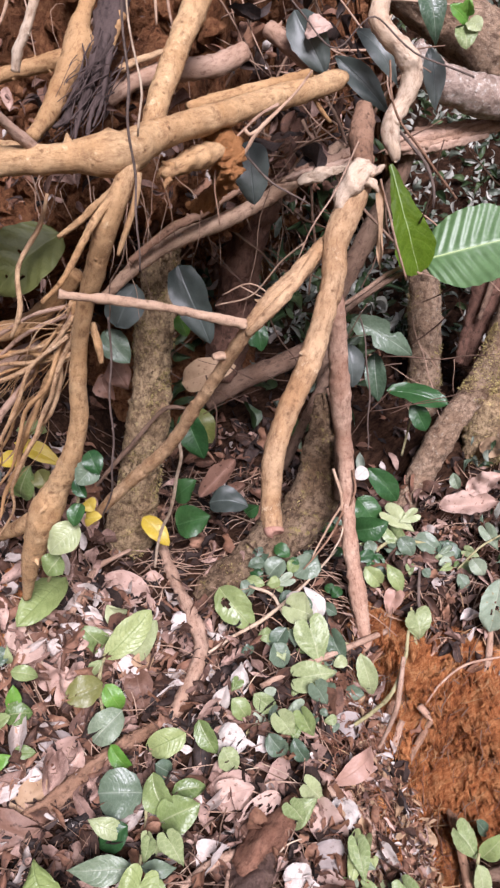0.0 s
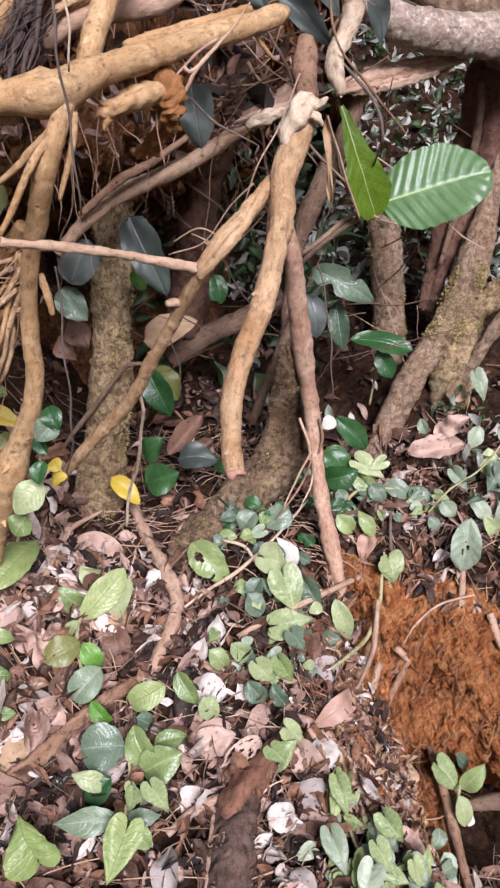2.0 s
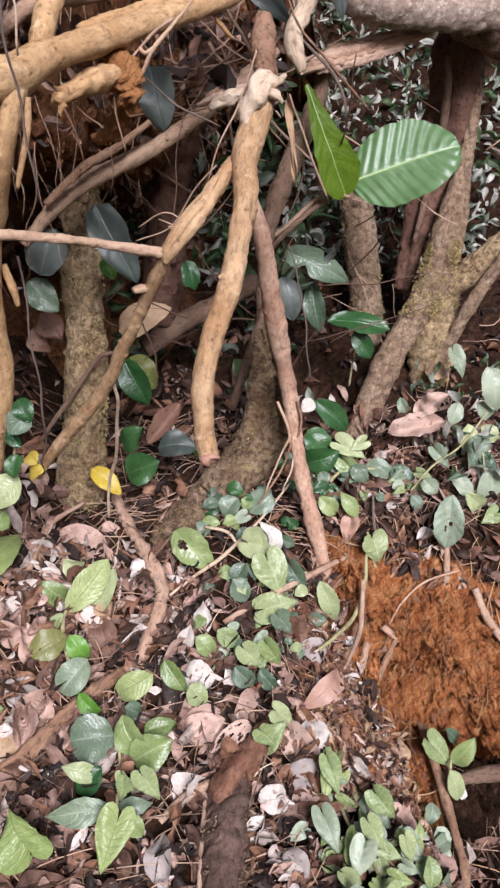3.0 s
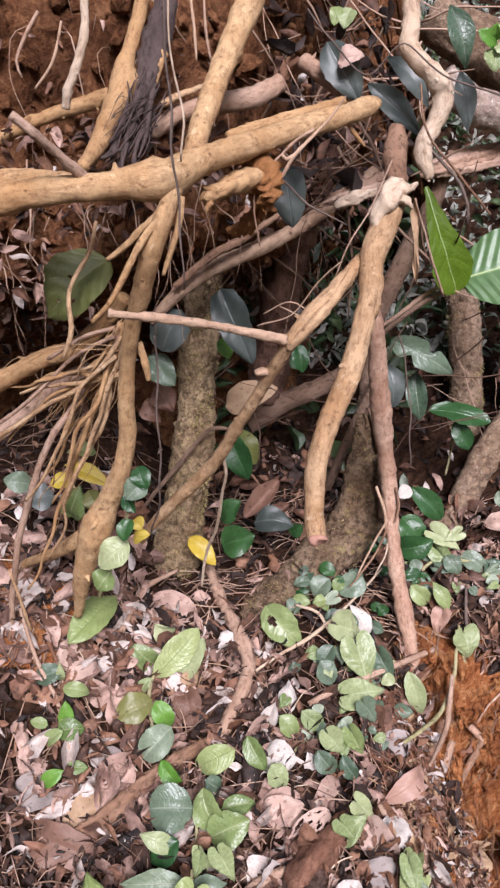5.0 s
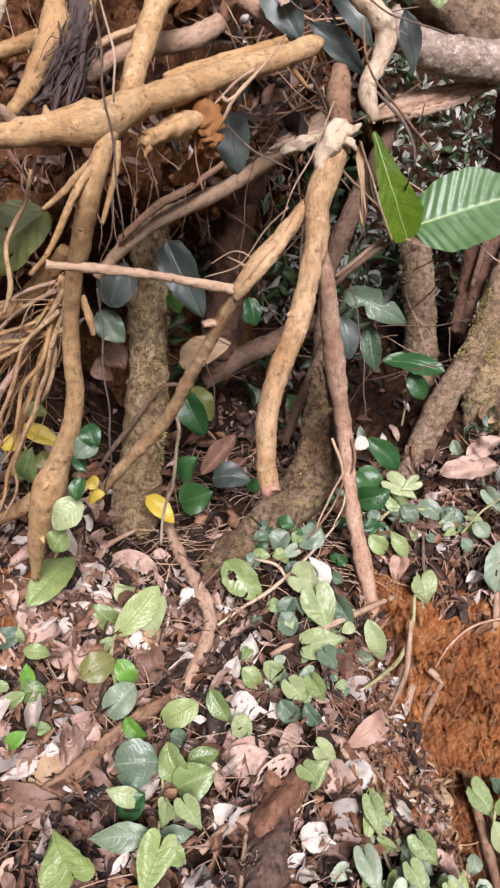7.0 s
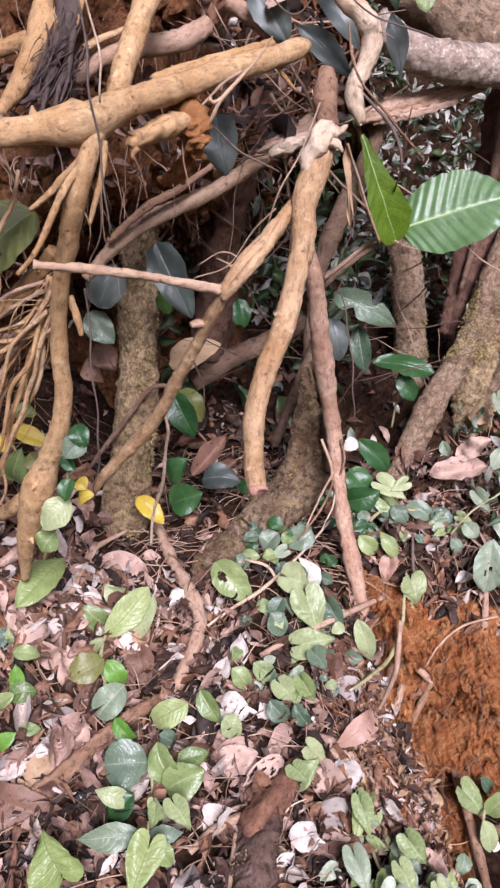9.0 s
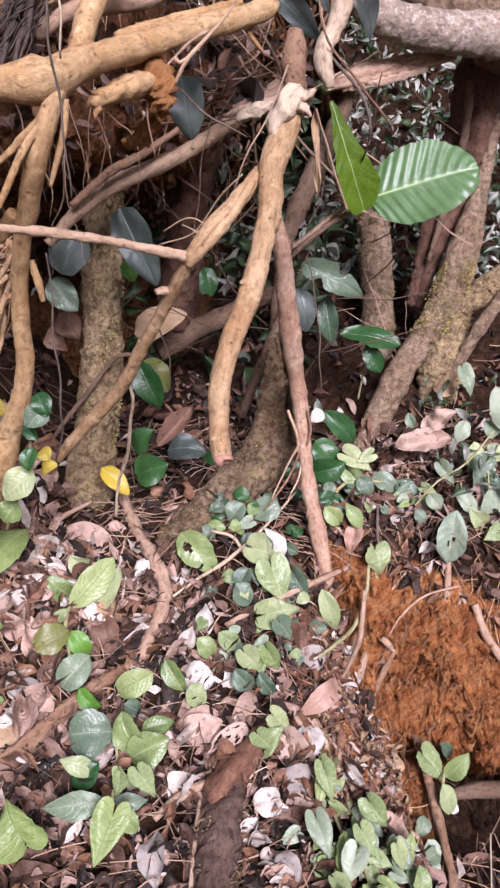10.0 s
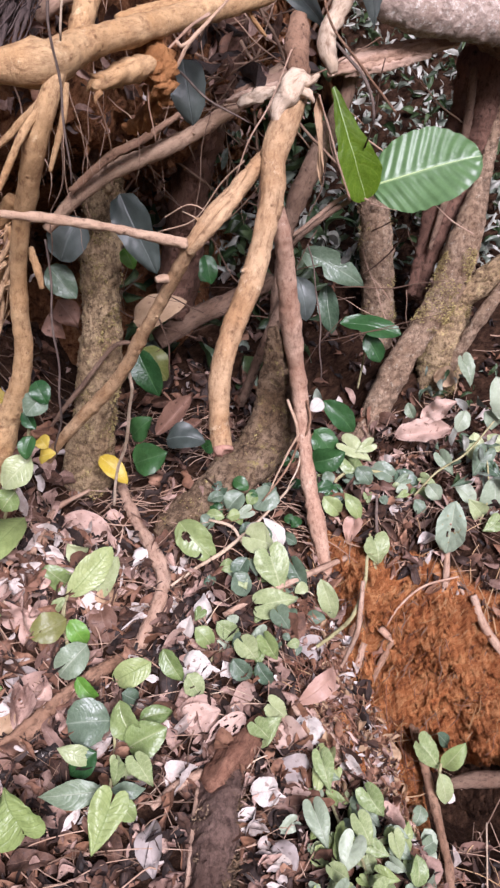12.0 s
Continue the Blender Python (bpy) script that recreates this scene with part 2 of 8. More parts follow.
LEAF_TEAL = foliage("blue_green_leaf", (0.07, 0.12, 0.07), (0.20, 0.26, 0.175), (0.38, 0.43, 0.34), 0.34, vein_show=0.1, emboss=0.35, quilt=0.3)
LEAF_SPOT = foliage("spotted_sage_leaf", (0.22, 0.29, 0.20), (0.34, 0.41, 0.30), (0.50, 0.52, 0.38), 0.42, (0.30, 0.24, 0.10), quilt=0.4)
LEAF_SAGE = foliage("sage_green_leaf", (0.20, 0.26, 0.165), (0.42, 0.475, 0.345), (0.55, 0.58, 0.46), 0.4, vein_show=0.14, emboss=0.35, quilt=0.35)
LEAF_GREY = foliage("grey_green_leaf", (0.070, 0.088, 0.076), (0.125, 0.146, 0.130), (0.20, 0.23, 0.21), 0.42, None, vein_show=0.02, emboss=0.05, quilt=0.04)
MOSS = foliage("moss", (0.24, 0.18, 0.06), (0.60, 0.49, 0.20), (0.4, 0.34, 0.14), 0.8, None, True, 2.0, 0.2)
MOSS_BROWN = foliage("brown_moss", (0.05, 0.028, 0.016), (0.26, 0.16, 0.085), (0.2, 0.14, 0.08), 0.85, None, True, 2.0, 0.1)
FLAKES = foliage("bark_flakes", (0.12, 0.07, 0.038), (0.50, 0.35, 0.21), (0.4, 0.3, 0.2), 0.85, None, True, 2.0, 0.05)
LEAF_OLIVE = foliage("olive_leaf", (0.14, 0.16, 0.04), (0.22, 0.22, 0.07), (0.34, 0.32, 0.15))
LEAF_YELLOW = foliage("yellow_leaf", (0.62, 0.46, 0.04), (0.70, 0.56, 0.10), (0.74, 0.64, 0.25))
LEAF_GLOSSY = foliage("large_ribbed_leaf", (0.090, 0.168, 0.062), (0.105, 0.19, 0.075), (0.33, 0.44, 0.24), 0.40, None, False, 11.0, 0.08, 0.0, 0.0, 0.05, 0.1)
RIB = bark("leaf_midrib", (0.22, 0.30, 0.12), (0.36, 0.47, 0.22), (0.44, 0.54, 0.28), rough=0.45, depth=0.001)
LEAF_LIT = foliage("light_through_leaf", (0.125, 0.225, 0.012), (0.15, 0.26, 0.018), (0.26, 0.36, 0.05), 0.4, None, False, 10.0, 0.5, 0.25, 0.4, 0.15)
LEAF_LIGHT = foliage("light_green_veined_leaf", (0.27, 0.34, 0.12), (0.42, 0.475, 0.215), (0.17, 0.235, 0.07), 0.38, vein_show=0.27, emboss=0.7, quilt=0.4)
DEAD_PINK = foliage("pinkish_dead_leaf", (0.44, 0.29, 0.23), (0.63, 0.46, 0.375), (0.46, 0.32, 0.26), 0.7, (0.25, 0.15, 0.11))
DEAD_ROSE = foliage("rose_tan_dead_leaf", (0.42, 0.25, 0.185), (0.50, 0.315, 0.24), (0.38, 0.225, 0.16), 0.5, None)
DEAD_BROWN = foliage("brown_dead_leaf", (0.16, 0.08, 0.05), (0.29, 0.16, 0.11), (0.36, 0.23, 0.17), 0.6, (0.10, 0.05, 0.03))
DEAD_WHITE = foliage("bleached_dead_leaf", (0.50, 0.43, 0.37), (0.74, 0.69, 0.63), (0.46, 0.38, 0.32), 0.7, (0.30, 0.22, 0.18), vein_show=0.3, emboss=0.5)
DEAD_GREY = foliage("grey_dead_leaf", (0.30, 0.25, 0.225), (0.48, 0.415, 0.38), (0.42, 0.36, 0.33), 0.7, (0.24, 0.19, 0.17))
DEAD_TAN = foliage("tan_dead_leaf", (0.44, 0.29, 0.17), (0.58, 0.42, 0.27), (0.5, 0.36, 0.22), 0.7, (0.28, 0.17, 0.1))
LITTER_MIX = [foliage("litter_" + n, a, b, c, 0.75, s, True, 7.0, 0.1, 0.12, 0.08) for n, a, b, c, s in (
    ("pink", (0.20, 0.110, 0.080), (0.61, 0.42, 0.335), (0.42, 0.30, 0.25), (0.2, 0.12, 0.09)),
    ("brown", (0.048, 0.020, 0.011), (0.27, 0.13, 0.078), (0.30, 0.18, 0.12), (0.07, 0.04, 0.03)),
    # near-black: the shade between litter leaves is put into this colour
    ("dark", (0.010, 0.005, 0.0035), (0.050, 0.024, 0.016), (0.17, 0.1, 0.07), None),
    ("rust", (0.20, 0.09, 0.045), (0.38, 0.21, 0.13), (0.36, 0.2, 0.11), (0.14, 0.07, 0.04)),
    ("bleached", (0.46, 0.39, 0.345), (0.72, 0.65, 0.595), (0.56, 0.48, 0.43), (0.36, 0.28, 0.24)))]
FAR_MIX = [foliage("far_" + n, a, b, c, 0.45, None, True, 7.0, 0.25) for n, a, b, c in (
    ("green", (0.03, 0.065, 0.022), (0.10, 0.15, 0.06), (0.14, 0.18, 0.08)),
    ("grey", (0.14, 0.17, 0.13), (0.30, 0.34, 0.27), (0.3, 0.33, 0.26)),
    ("pale", (0.38, 0.38, 0.33), (0.64, 0.63, 0.57), (0.5, 0.5, 0.44)))]


# ---- helpers for building ----
GY = (-8.0, 0.7, 1.15, 1.45, 1.75, 2.05, 2.35, 2.8, 3.6, 5.0, 9.0, 40.0)
GZ = (-0.06, -0.06, -0.03, 0.03, 0.17, 0.34, 0.43, 0.52, 1.05, 2.5, 6.0, 20.0)


def ease(v):
    v = max(0.0, min(1.0, v))
    return v * v * (3 - 2 * v)


def height(x, y):
    """The ground: a leafy slope, a mound on one side and a caved-in red soil face on the other."""
    z = sum(float(np.interp(y + s, GY, GZ)) for s in (-0.12, -0.04, 0.04, 0.12)) / 4
    z += 0.30 * ease((-0.40 - x) / 0.40) * ease((y - 1.40) / 0.40) * ease((6 - y) / 3)
    z -= 0.10 * ease(x / 0.45) * ease((3.0 - y) / 0.5)
    z -= 0.40 * ease((x - 0.27 - 0.25 * max(0.0, 1.75 - y)) / 0.22) * ease((2.16 - y) / 0.42) * ease((2.4 - x) / 0.7)
    z -= 0.13 * ease((x - 0.10) / 0.15) * ease((0.62 - x) / 0.12) * ease((y - 2.38) / 0.14) * ease((2.98 - y) / 0.15)
    z += 0.018 * math.sin(5.1 * x + 2.3 * y) * math.sin(4.3 * y - 1.7 * x + 1.0)
    z += 0.010 * math.sin(13.0 * x + 4.0 * math.sin(3.0 * y)) * math.sin(11.0 * y + 2.0)
    return z


def mesh_of(name, verts, faces, material, uvs=None, smooth=True):
    me = bpy.data.meshes.new(name)
    me.from_pydata(verts, [], faces)
    for m in material if isinstance(material, (list, tuple)) else (material,):
        me.materials.append(m)
    if uvs is not None:
        layer = me.uv_layers.new(name="UVMap")
        flat = np.array([uvs[i] for f in faces for i in f], dtype=np.float32).ravel()
        layer.data.foreach_set("uv", flat)
    me.polygons.foreach_set("use_smooth", [smooth] * len(me.polygons))
    me.update()
    return me


def thing(name, label, category, group="", kind=""):
    return tagged(new(name), label, category, group, kind)


def child(name, me, parent, label=""):
    ob = new(name, me)
    if parent is not None:
        ob.parent = parent
    return tagged(ob, label)


def spline(points, step):
    """A smooth line through points of x, y, z, radius, cut into short steps."""
    pts = [np.array(p, float) for p in points]
    pts = [2 * pts[0] - pts[1], *pts, 2 * pts[-1] - pts[-2]]
    out = []
    for a, b, c, d in zip(pts, pts[1:], pts[2:], pts[3:]):
        n = max(2, int(np.linalg.norm((c - b)[:3]) / step))
        for k in range(n):
            s = k / n
            out.append(0.5 * (2 * b + (c - a) * s + (2 * a - 5 * b + 4 * c - d) * s * s + (3 * b - a - 3 * c + d) * s ** 3))
    out.append(pts[-2])
    return out


def tube(points, sides=18, rough=0.14, seed=0.0, step=None, wander=0.0, flute=0.0, nubs=0.0, grit=0.0012, knuckle=0.07):
    """A root's skin: rings along the spline, swollen and dented by noise; closed at both ends."""
    big = max(p[3] for p in points)
    knobs = []
    line = spline(points, step or max(0.005, big * 0.30))
    verts, faces, skin = [], [], []
    side, gone, rnd = None, 0.0, random.Random(int(seed * 10))
    for n, p in enumerate(line):
        gone += float(np.linalg.norm((p - line[max(n - 1, 0)])[:3]))
        ahead = Vector((line[min(n + 1, len(line) - 1)] - line[max(n - 1, 0)])[:3]).normalized()
        if side is None:
            side = ahead.orthogonal().normalized()
        side = (side - ahead * side.dot(ahead)).normalized()
        up = ahead.cross(side)
        at, r = Vector(p[:3]), max(float(p[3]), 0.0006)
        if wander:
            at = at + noise.noise_vector(at * 9 + Vector((seed, 0, 0))) * wander
        swell = 1 + knuckle * (noise.noise(Vector((gone / (big * 2.6), seed, 7))) + 0.6 * noise.noise(Vector((gone / (big * 0.9), seed, 2))))
        for k in range(sides):
            a = 2 * math.pi * k / sides
            out = side * math.cos(a) + up * math.sin(a)
            q = at + out * r
            f = 1 + rough * (noise.noise(q * (0.35 / big) + Vector((seed, seed, 0))) + 0.8 * noise.noise(q * (1.1 / big) + Vector((0, seed, 3))) + 0.55 * noise.noise(q * (2.6 / big) + Vector((7, seed, 3))) + 0.3 * noise.noise(q * (6 / big) + Vector((2, seed, 9))))
            f += flute * math.sin(3 * a + seed + 2 * noise.noise(at * 4))
            rub = grit * (noise.noise(q * 55) + 0.8 * noise.noise(q * 130)) if r > 0.006 else 0.0
            verts.append(at + out * (r * f * swell + rub))
            skin.append((math.cos(a) * r + seed, math.sin(a) * r, gone))
        if nubs and n and rnd.random() < nubs:
            knobs.append((at, (side * math.cos(n * 2.4) + up * math.sin(n * 2.4)), r, ahead, gone))
        if n:
            i = (n - 1) * sides
            faces += [(i + k, i + (k + 1) % sides, i + sides + (k + 1) % sides, i + sides + k) for k in range(sides)]
    last = len(verts) - sides
    faces += [tuple(range(sides))[::-1], tuple(range(last, last + sides))]
    for at, out, r, ahead, far in knobs:
        long, wide, n = r * rnd.uniform(0.15, 0.7), r * rnd.uniform(0.18, 0.38), len(verts)
        tip = (out + ahead * rnd.uniform(-0.6, 0.6)).normalized()
        s1 = tip.orthogonal().normalized()
        s2 = tip.cross(s1)
        for far_out, w in ((r * 0.7, wide * 1.6), (r * 1.0, wide), (r + long, wide * 0.25)):
            for k in range(6):
                a = k * math.pi / 3
                verts.append(at + tip * far_out + (s1 * math.cos(a) + s2 * math.sin(a)) * w)
                skin.append((math.cos(a) * w, math.sin(a) * w, far + far_out))
        for j in (0, 6):
            faces += [(n + j + k, n + j + (k + 1) % 6, n + j + 6 + (k + 1) % 6, n + j + 6 + k) for k in range(6)]
        faces.append(tuple(range(n + 12, n + 18)))
    SKIN[:] = [skin]
    return verts, faces


SKIN = []


def skinned(name, verts, faces, material):
    """A mesh of one tube, which keeps the lay of its bark."""
    me = mesh_of(name, verts, faces, material)
    if SKIN and len(SKIN[0]) == len(verts):
        me.attributes.new("skin", "FLOAT_VECTOR", "POINT").data.foreach_set("vector", np.array(SKIN[0], dtype=np.float32).ravel())
    return me


def root_part(name, parent, points, material, label="", **more):
    more = {"nubs": 0.03, **more}
    v, f = tube(points, **more)
    return child(name, skinned(name, v, f, material), parent, label)


def root(name, label, points, material, category="root", group="", **more):
    more = {"nubs": 0.03, **more}
    v, f = tube(points, **more)
    return tagged(new(name, skinned(name, v, f, material)), label, category, group)


def tufts(parent, points, count, material, label, long=(0.005, 0.017), seed=1, side=None, patchy=0.0, name="moss"):
    """Short moss blades standing on a trunk's skin."""
    r = random.Random(seed)
    line = spline(points, 0.01)
    verts, faces, uvs = [], [], []
    for _ in range(count):
        n = r.randrange(1, len(line) - 1)
        p = line[n]
        ahead = Vector((line[n + 1] - line[n - 1])[:3]).normalized()
        s1 = ahead.orthogonal().normalized()
        a = r.uniform(0, 6.283)
        out = s1 * math.cos(a) + ahead.cross(s1) * math.sin(a)
        if out.y > 0.45 or side is not None and out.x < side:
            continue
        at = Vector(p[:3]) + out * float(p[3]) * 0.98 + ahead * r.uniform(-0.006, 0.006)
        if noise.noise(at * 14) < patchy:
            continue
        tip = (out * 0.45 + Vector([r.uniform(-0.9, 0.9) for _ in range(3)])).normalized() * r.uniform(*long)
        w = tip.orthogonal().normalized() * r.uniform(0.001, 0.003)
        k = len(verts)
        verts += [at - w, at + w, at + tip * 0.6 + w * 0.8, at + tip]
        uvs += [(0.2, 0), (0.8, 0), (0.8, 0.6), (0.2, 1)]
        faces.append((k, k + 1, k + 2, k + 3))
    return tagged(child(name, mesh_of(name, verts, faces, material, uvs), parent, label), kind="stuff")


OUTLINES = {
    "ovate": lambda s: math.sin(math.pi * s ** 0.78) ** 0.66,
    "elliptic": lambda s: math.sin(math.pi * s) ** 0.6,
    "lance": lambda s: math.sin(math.pi * s ** 0.85) ** 1.1,
    "round": lambda s: math.sqrt(max(0.0, 1 - (2 * s - 1) ** 2)),
    "broad": lambda s: math.sin(math.pi * s ** 0.95) ** 0.46,
    "oblong": lambda s: math.sin(math.pi * s ** 0.72) ** 0.5 * (1 - 0.25 * s),
    "blade": lambda s: (0.12 + 0.88 * min(1.0, s / 0.72)) * math.sqrt(max(0.0, 1 - max(0.0, (s - 0.72) / 0.28) ** 2.4)),
    "strip": lambda s: min(1.0, 6 * s, 5 * (1 - s)) * (0.75 + 0.25 * math.sin(9 * s)),
    "obovate": lambda s: max(0.0, math.sin(math.pi * s ** 1.25)) ** 0.62,
}


HEART_TURN = (0, 12, 30, 55, 80, 105, 130, 150, 168)
HEART_REACH = (1.0, 0.76, 0.60, 0.51, 0.48, 0.48, 0.47, 0.40, 0.22)


def leaf_form(length, width, outline, fold=0.25, curl=0.2, wave=0.06, seed=0, rows=14, across=8, bitten=0.0, ribs=0, crumple=0.0, holes=(), pucker=0.03, ragged=0.08, roll=0.0):
    """A leaf along +y from its base, its upper side towards +z: folded on the midrib, curled along its length, wavy at the rim."""
    rnd = random.Random(seed)
    heart = outline == "heart"
    if heart and across < 10:
        across, rows, pucker, ragged, fold, curl = 12, max(rows, 16), 0.05, 0.04, fold * 0.5 + 0.06, curl
    a, b = rnd.uniform(0, 6), rnd.uniform(0, 6)
    verts, uvs, faces = [], [], []
    shape = OUTLINES["round" if heart else outline]
    for i in range(rows + 1):
        s = i / rows
        w = max(0.012, shape(s)) * width / 2 * (1 + ragged * noise.noise(Vector((s * 5, seed, 1))))
        bend = curl * length * (s - 0.5) ** 2 * -1.6
        sway = 0.04 * length * math.sin(2.2 * s + a)
        for k in range(across + 1):
            u = 2 * k / across - 1
            bite = 1 - bitten * max(0.0, math.sin(9 * s + b + (2 if u > 0 else 0))) ** 6
            x = u * w * bite * (1 + ragged * noise.noise(Vector((s * 9, seed, 5 + 3 * (u > 0)))))
            back = 0.0
            if heart:
                turn = 168 * (1 - s) ** 1.15
                reach = float(np.interp(turn, HEART_TURN, HEART_REACH)) * (1 + ragged * noise.noise(Vector((s * 4, seed, 5 + 3 * (u > 0)))))
                x = u * reach * math.sin(radians(turn)) * width
                back = abs(u) ** 1.3 * (reach * math.cos(radians(turn)) - s) * length
            z = fold * abs(x) * (1 - 0.35 * abs(u)) + bend + pucker * width * (noise.noise(Vector((x / width * 5 + seed, s * 6, seed))) + 0.5 * math.cos(6.283 * (s * 6 - abs(u) * 1.6)) * min(1.0, 2 * abs(u))) + wave * width * math.sin(7 * s + a + 2.5 * u) * abs(u)
            z += roll * w * u * u
            if ribs:
                z += 0.009 * width * math.cos(2 * math.pi * (s * ribs - abs(u) * ribs * 0.17)) * min(1.0, 4 * abs(u))
            if crumple:
                z += crumple * length * noise.noise(Vector((x / length * 3.5 + seed, s * 3.5, seed * 0.7)))
            verts.append((x + sway * (1 - s), s * length + back, z))
            uvs.append((k / across, s))
    step = across + 1
    for i in range(rows):
        for k in range(across):
            j = i * step + k
            if any(math.hypot(2 * (k + 0.5) / across - 1 - hu, 2 * ((i + 0.5) / rows - hs)) < hr for hu, hs, hr in holes):
                continue
            faces.append((j, j + 1, j + step + 1, j + step))
    return verts, faces, uvs


def leaf_pose(base, tip, facing):
    y = (Vector(tip) - Vector(base)).normalized()
    z = Vector(facing)
    z = (z - y * z.dot(y)).normalized()
    m = Matrix((y.cross(z), y, z)).transposed().to_4x4()
    return Matrix.Translation(base) @ m


COUNT = [0]


def leaf(parent, base, tip, width, outline, material, facing=(0.0, -0.75, 0.66), name="leaf", label="", fold=0.36, curl=0.34, wave=0.07, foot=(0, 0, 0), midrib=0.0, **more):
    """One leaf from base to tip, as a part of a plant or as a thing of its own (parent None)."""
    COUNT[0] += 1
    rnd = random.Random(COUNT[0])
    length = (Vector(tip) - Vector(base)).length
    tilt = Vector(facing) + Vector((rnd.uniform(-0.3, 0.3), rnd.uniform(-0.2, 0.2), rnd.uniform(-0.2, 0.2)))
    v, f, uv = leaf_form(length, width, outline, fold * rnd.uniform(0.6, 1.4), curl * rnd.uniform(0.4, 1.6), wave, COUNT[0], **more)
    me = mesh_of(name, v, f, material, uv)
    ob = child(name, me, parent, label)
    ob.matrix_basis = Matrix.Translation(-Vector(foot)) @ leaf_pose(base, tip, tilt)
    if midrib:
        step = more["across"] + 1
        rows = len(v) // step
        line = [(*v[i * step + step // 2], midrib * (1.05 - i / rows)) for i in range(0, rows, 3)]
        root_part("midrib", ob, line, RIB, "pale raised midrib", sides=6, rough=0.05, nubs=0, step=0.008)
    return ob


def plant(name, label, category, leaves, stems=(), group="", facing=(0.0, -0.75, 0.66), foot=None):
    """A plant: an Empty at its foot, a leaf mesh for each leaf, and its stems."""
    p = thing(name, label, category, group)
    foot = foot or (stems[0][0][0][:3] if stems else leaves[0][0])
    p.location = foot
    for base, tip, width, outline, material, *rest in leaves:
        leaf(p, base, tip, width, outline, material, facing, foot=foot, **(rest[0] if rest else {}))
    for pts, material in stems:
        root_part("stem", p, pts, material, sides=6, rough=0.05, step=0.012, nubs=0).location = -Vector(foot)
    return p


def dead_leaf(base, tip, width, outline, material, label, **more):
    more = {"fold": 0.45, "curl": 0.55, "wave": 0.10, "rows": 18, "across": 10, "crumple": 0.12, "ragged": 0.07, **more}
    ob = leaf(None, base, tip, width, outline, material, name="dead_leaf", **more)
    return tagged(ob, label, "dead leaf", "dead leaves on the slope")


# ---- ground and bank ----
def chunk(v, seed):
    """Crumbly soil relief."""
    n = noise.noise(v * 3.2 + Vector((seed, 0, 0))) * 0.5 + noise.noise(v * 9 + Vector((0, seed, 0))) * 0.3 + noise.noise(v * 24) * 0.16 + noise.noise(v * 55) * 0.09 + noise.noise(v * 110) * 0.05
    return n


def build_ground():
    xs = np.unique(np.concatenate([np.linspace(-40, -2, 20), np.linspace(-2, 2.2, 150), np.linspace(0.2, 1.1, 230), np.linspace(2.2, 40, 20)]))
    ys = np.unique(np.concatenate([np.linspace(-40, 0.8, 18), np.linspace(0.8, 3.6, 110), np.linspace(1.3, 2.2, 280), np.linspace(3.6, 60, 26)]))
    verts, faces, bared = [], [], []
    for y in ys:
        for x in xs:
            v = Vector((x, y, height(float(x), float(y))))
            bare = ease((x - 0.26) / 0.12) * ease((y - 1.35) / 0.15) * ease((2.16 - 0.3 * max(0.0, x - 0.4) - y) / 0.1)
            v.z += chunk(v, 3.0) * (0.014 + 0.09 * bare)
            if bare:
                v.y += chunk(v + Vector((5, 5, 5)), 6.0) * 0.12 * bare
                streak = Vector(((x - v.z) * 30, (x + v.z) * 9, y * 9))
                ridges = 0.5 - abs(noise.noise(streak)) + 0.6 * (0.4 - abs(noise.noise(streak * 2.1))) + 0.35 * noise.noise(streak * 4.5)
                v.y -= bare * (0.085 * ridges + 0.10 * noise.noise(streak * 0.42) + 0.10 * noise.noise(v * 5.5) + 0.03 * noise.noise(v * 19))
                v.z += bare * 0.03 * noise.noise(streak * 1.4 + Vector((4, 9, 2)))
            under = ease((x - 0.58) / 0.12) * ease((1.7 - x) / 0.4) * ease((y - 1.30) / 0.12) * ease((1.72 - y) / 0.10)
            v.y += 0.42 * under
            v.z -= 0.30 * under
            # red is held back here; near-black soil colour stands in for cavity shade
            pit_shade = ease((x - 0.58) / 0.08) * ease((1.70 - y) / 0.08)
            red = ease((x - 0.22) / 0.10) * ease((y - 1.32) / 0.08) * ease((2.20 - 0.3 * max(0.0, x - 0.4) - y) / 0.12) * ease((1.5 - x) / 0.2) * (1 - pit_shade)
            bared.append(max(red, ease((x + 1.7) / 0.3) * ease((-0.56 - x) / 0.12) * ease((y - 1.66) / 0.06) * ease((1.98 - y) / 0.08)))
            verts.append(v)
    w = len(xs)
    for j in range(len(ys) - 1):
        for i in range(w - 1):
            faces.append((j * w + i, j * w + i + 1, j * w + w + i + 1, j * w + w + i))
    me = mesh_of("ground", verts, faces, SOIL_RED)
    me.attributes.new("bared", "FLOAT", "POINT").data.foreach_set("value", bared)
    return tagged(new("ground", me), "brown forest soil slope with a caved-in bare red face", "ground", "", "structure")


build_ground()


def bank_y(x, z):
    """The soil wall under the roots: overhanging on one side, hollow below, falling back towards the other side."""
    return 2.02 + 1.1 * ease((x + 0.30) / 0.7) + 0.85 * ease((1.42 + 0.15 * ease((x + 0.62) / 0.25) - z) / 0.40) - 0.22 * ease((-0.5 - x) / 0.5)


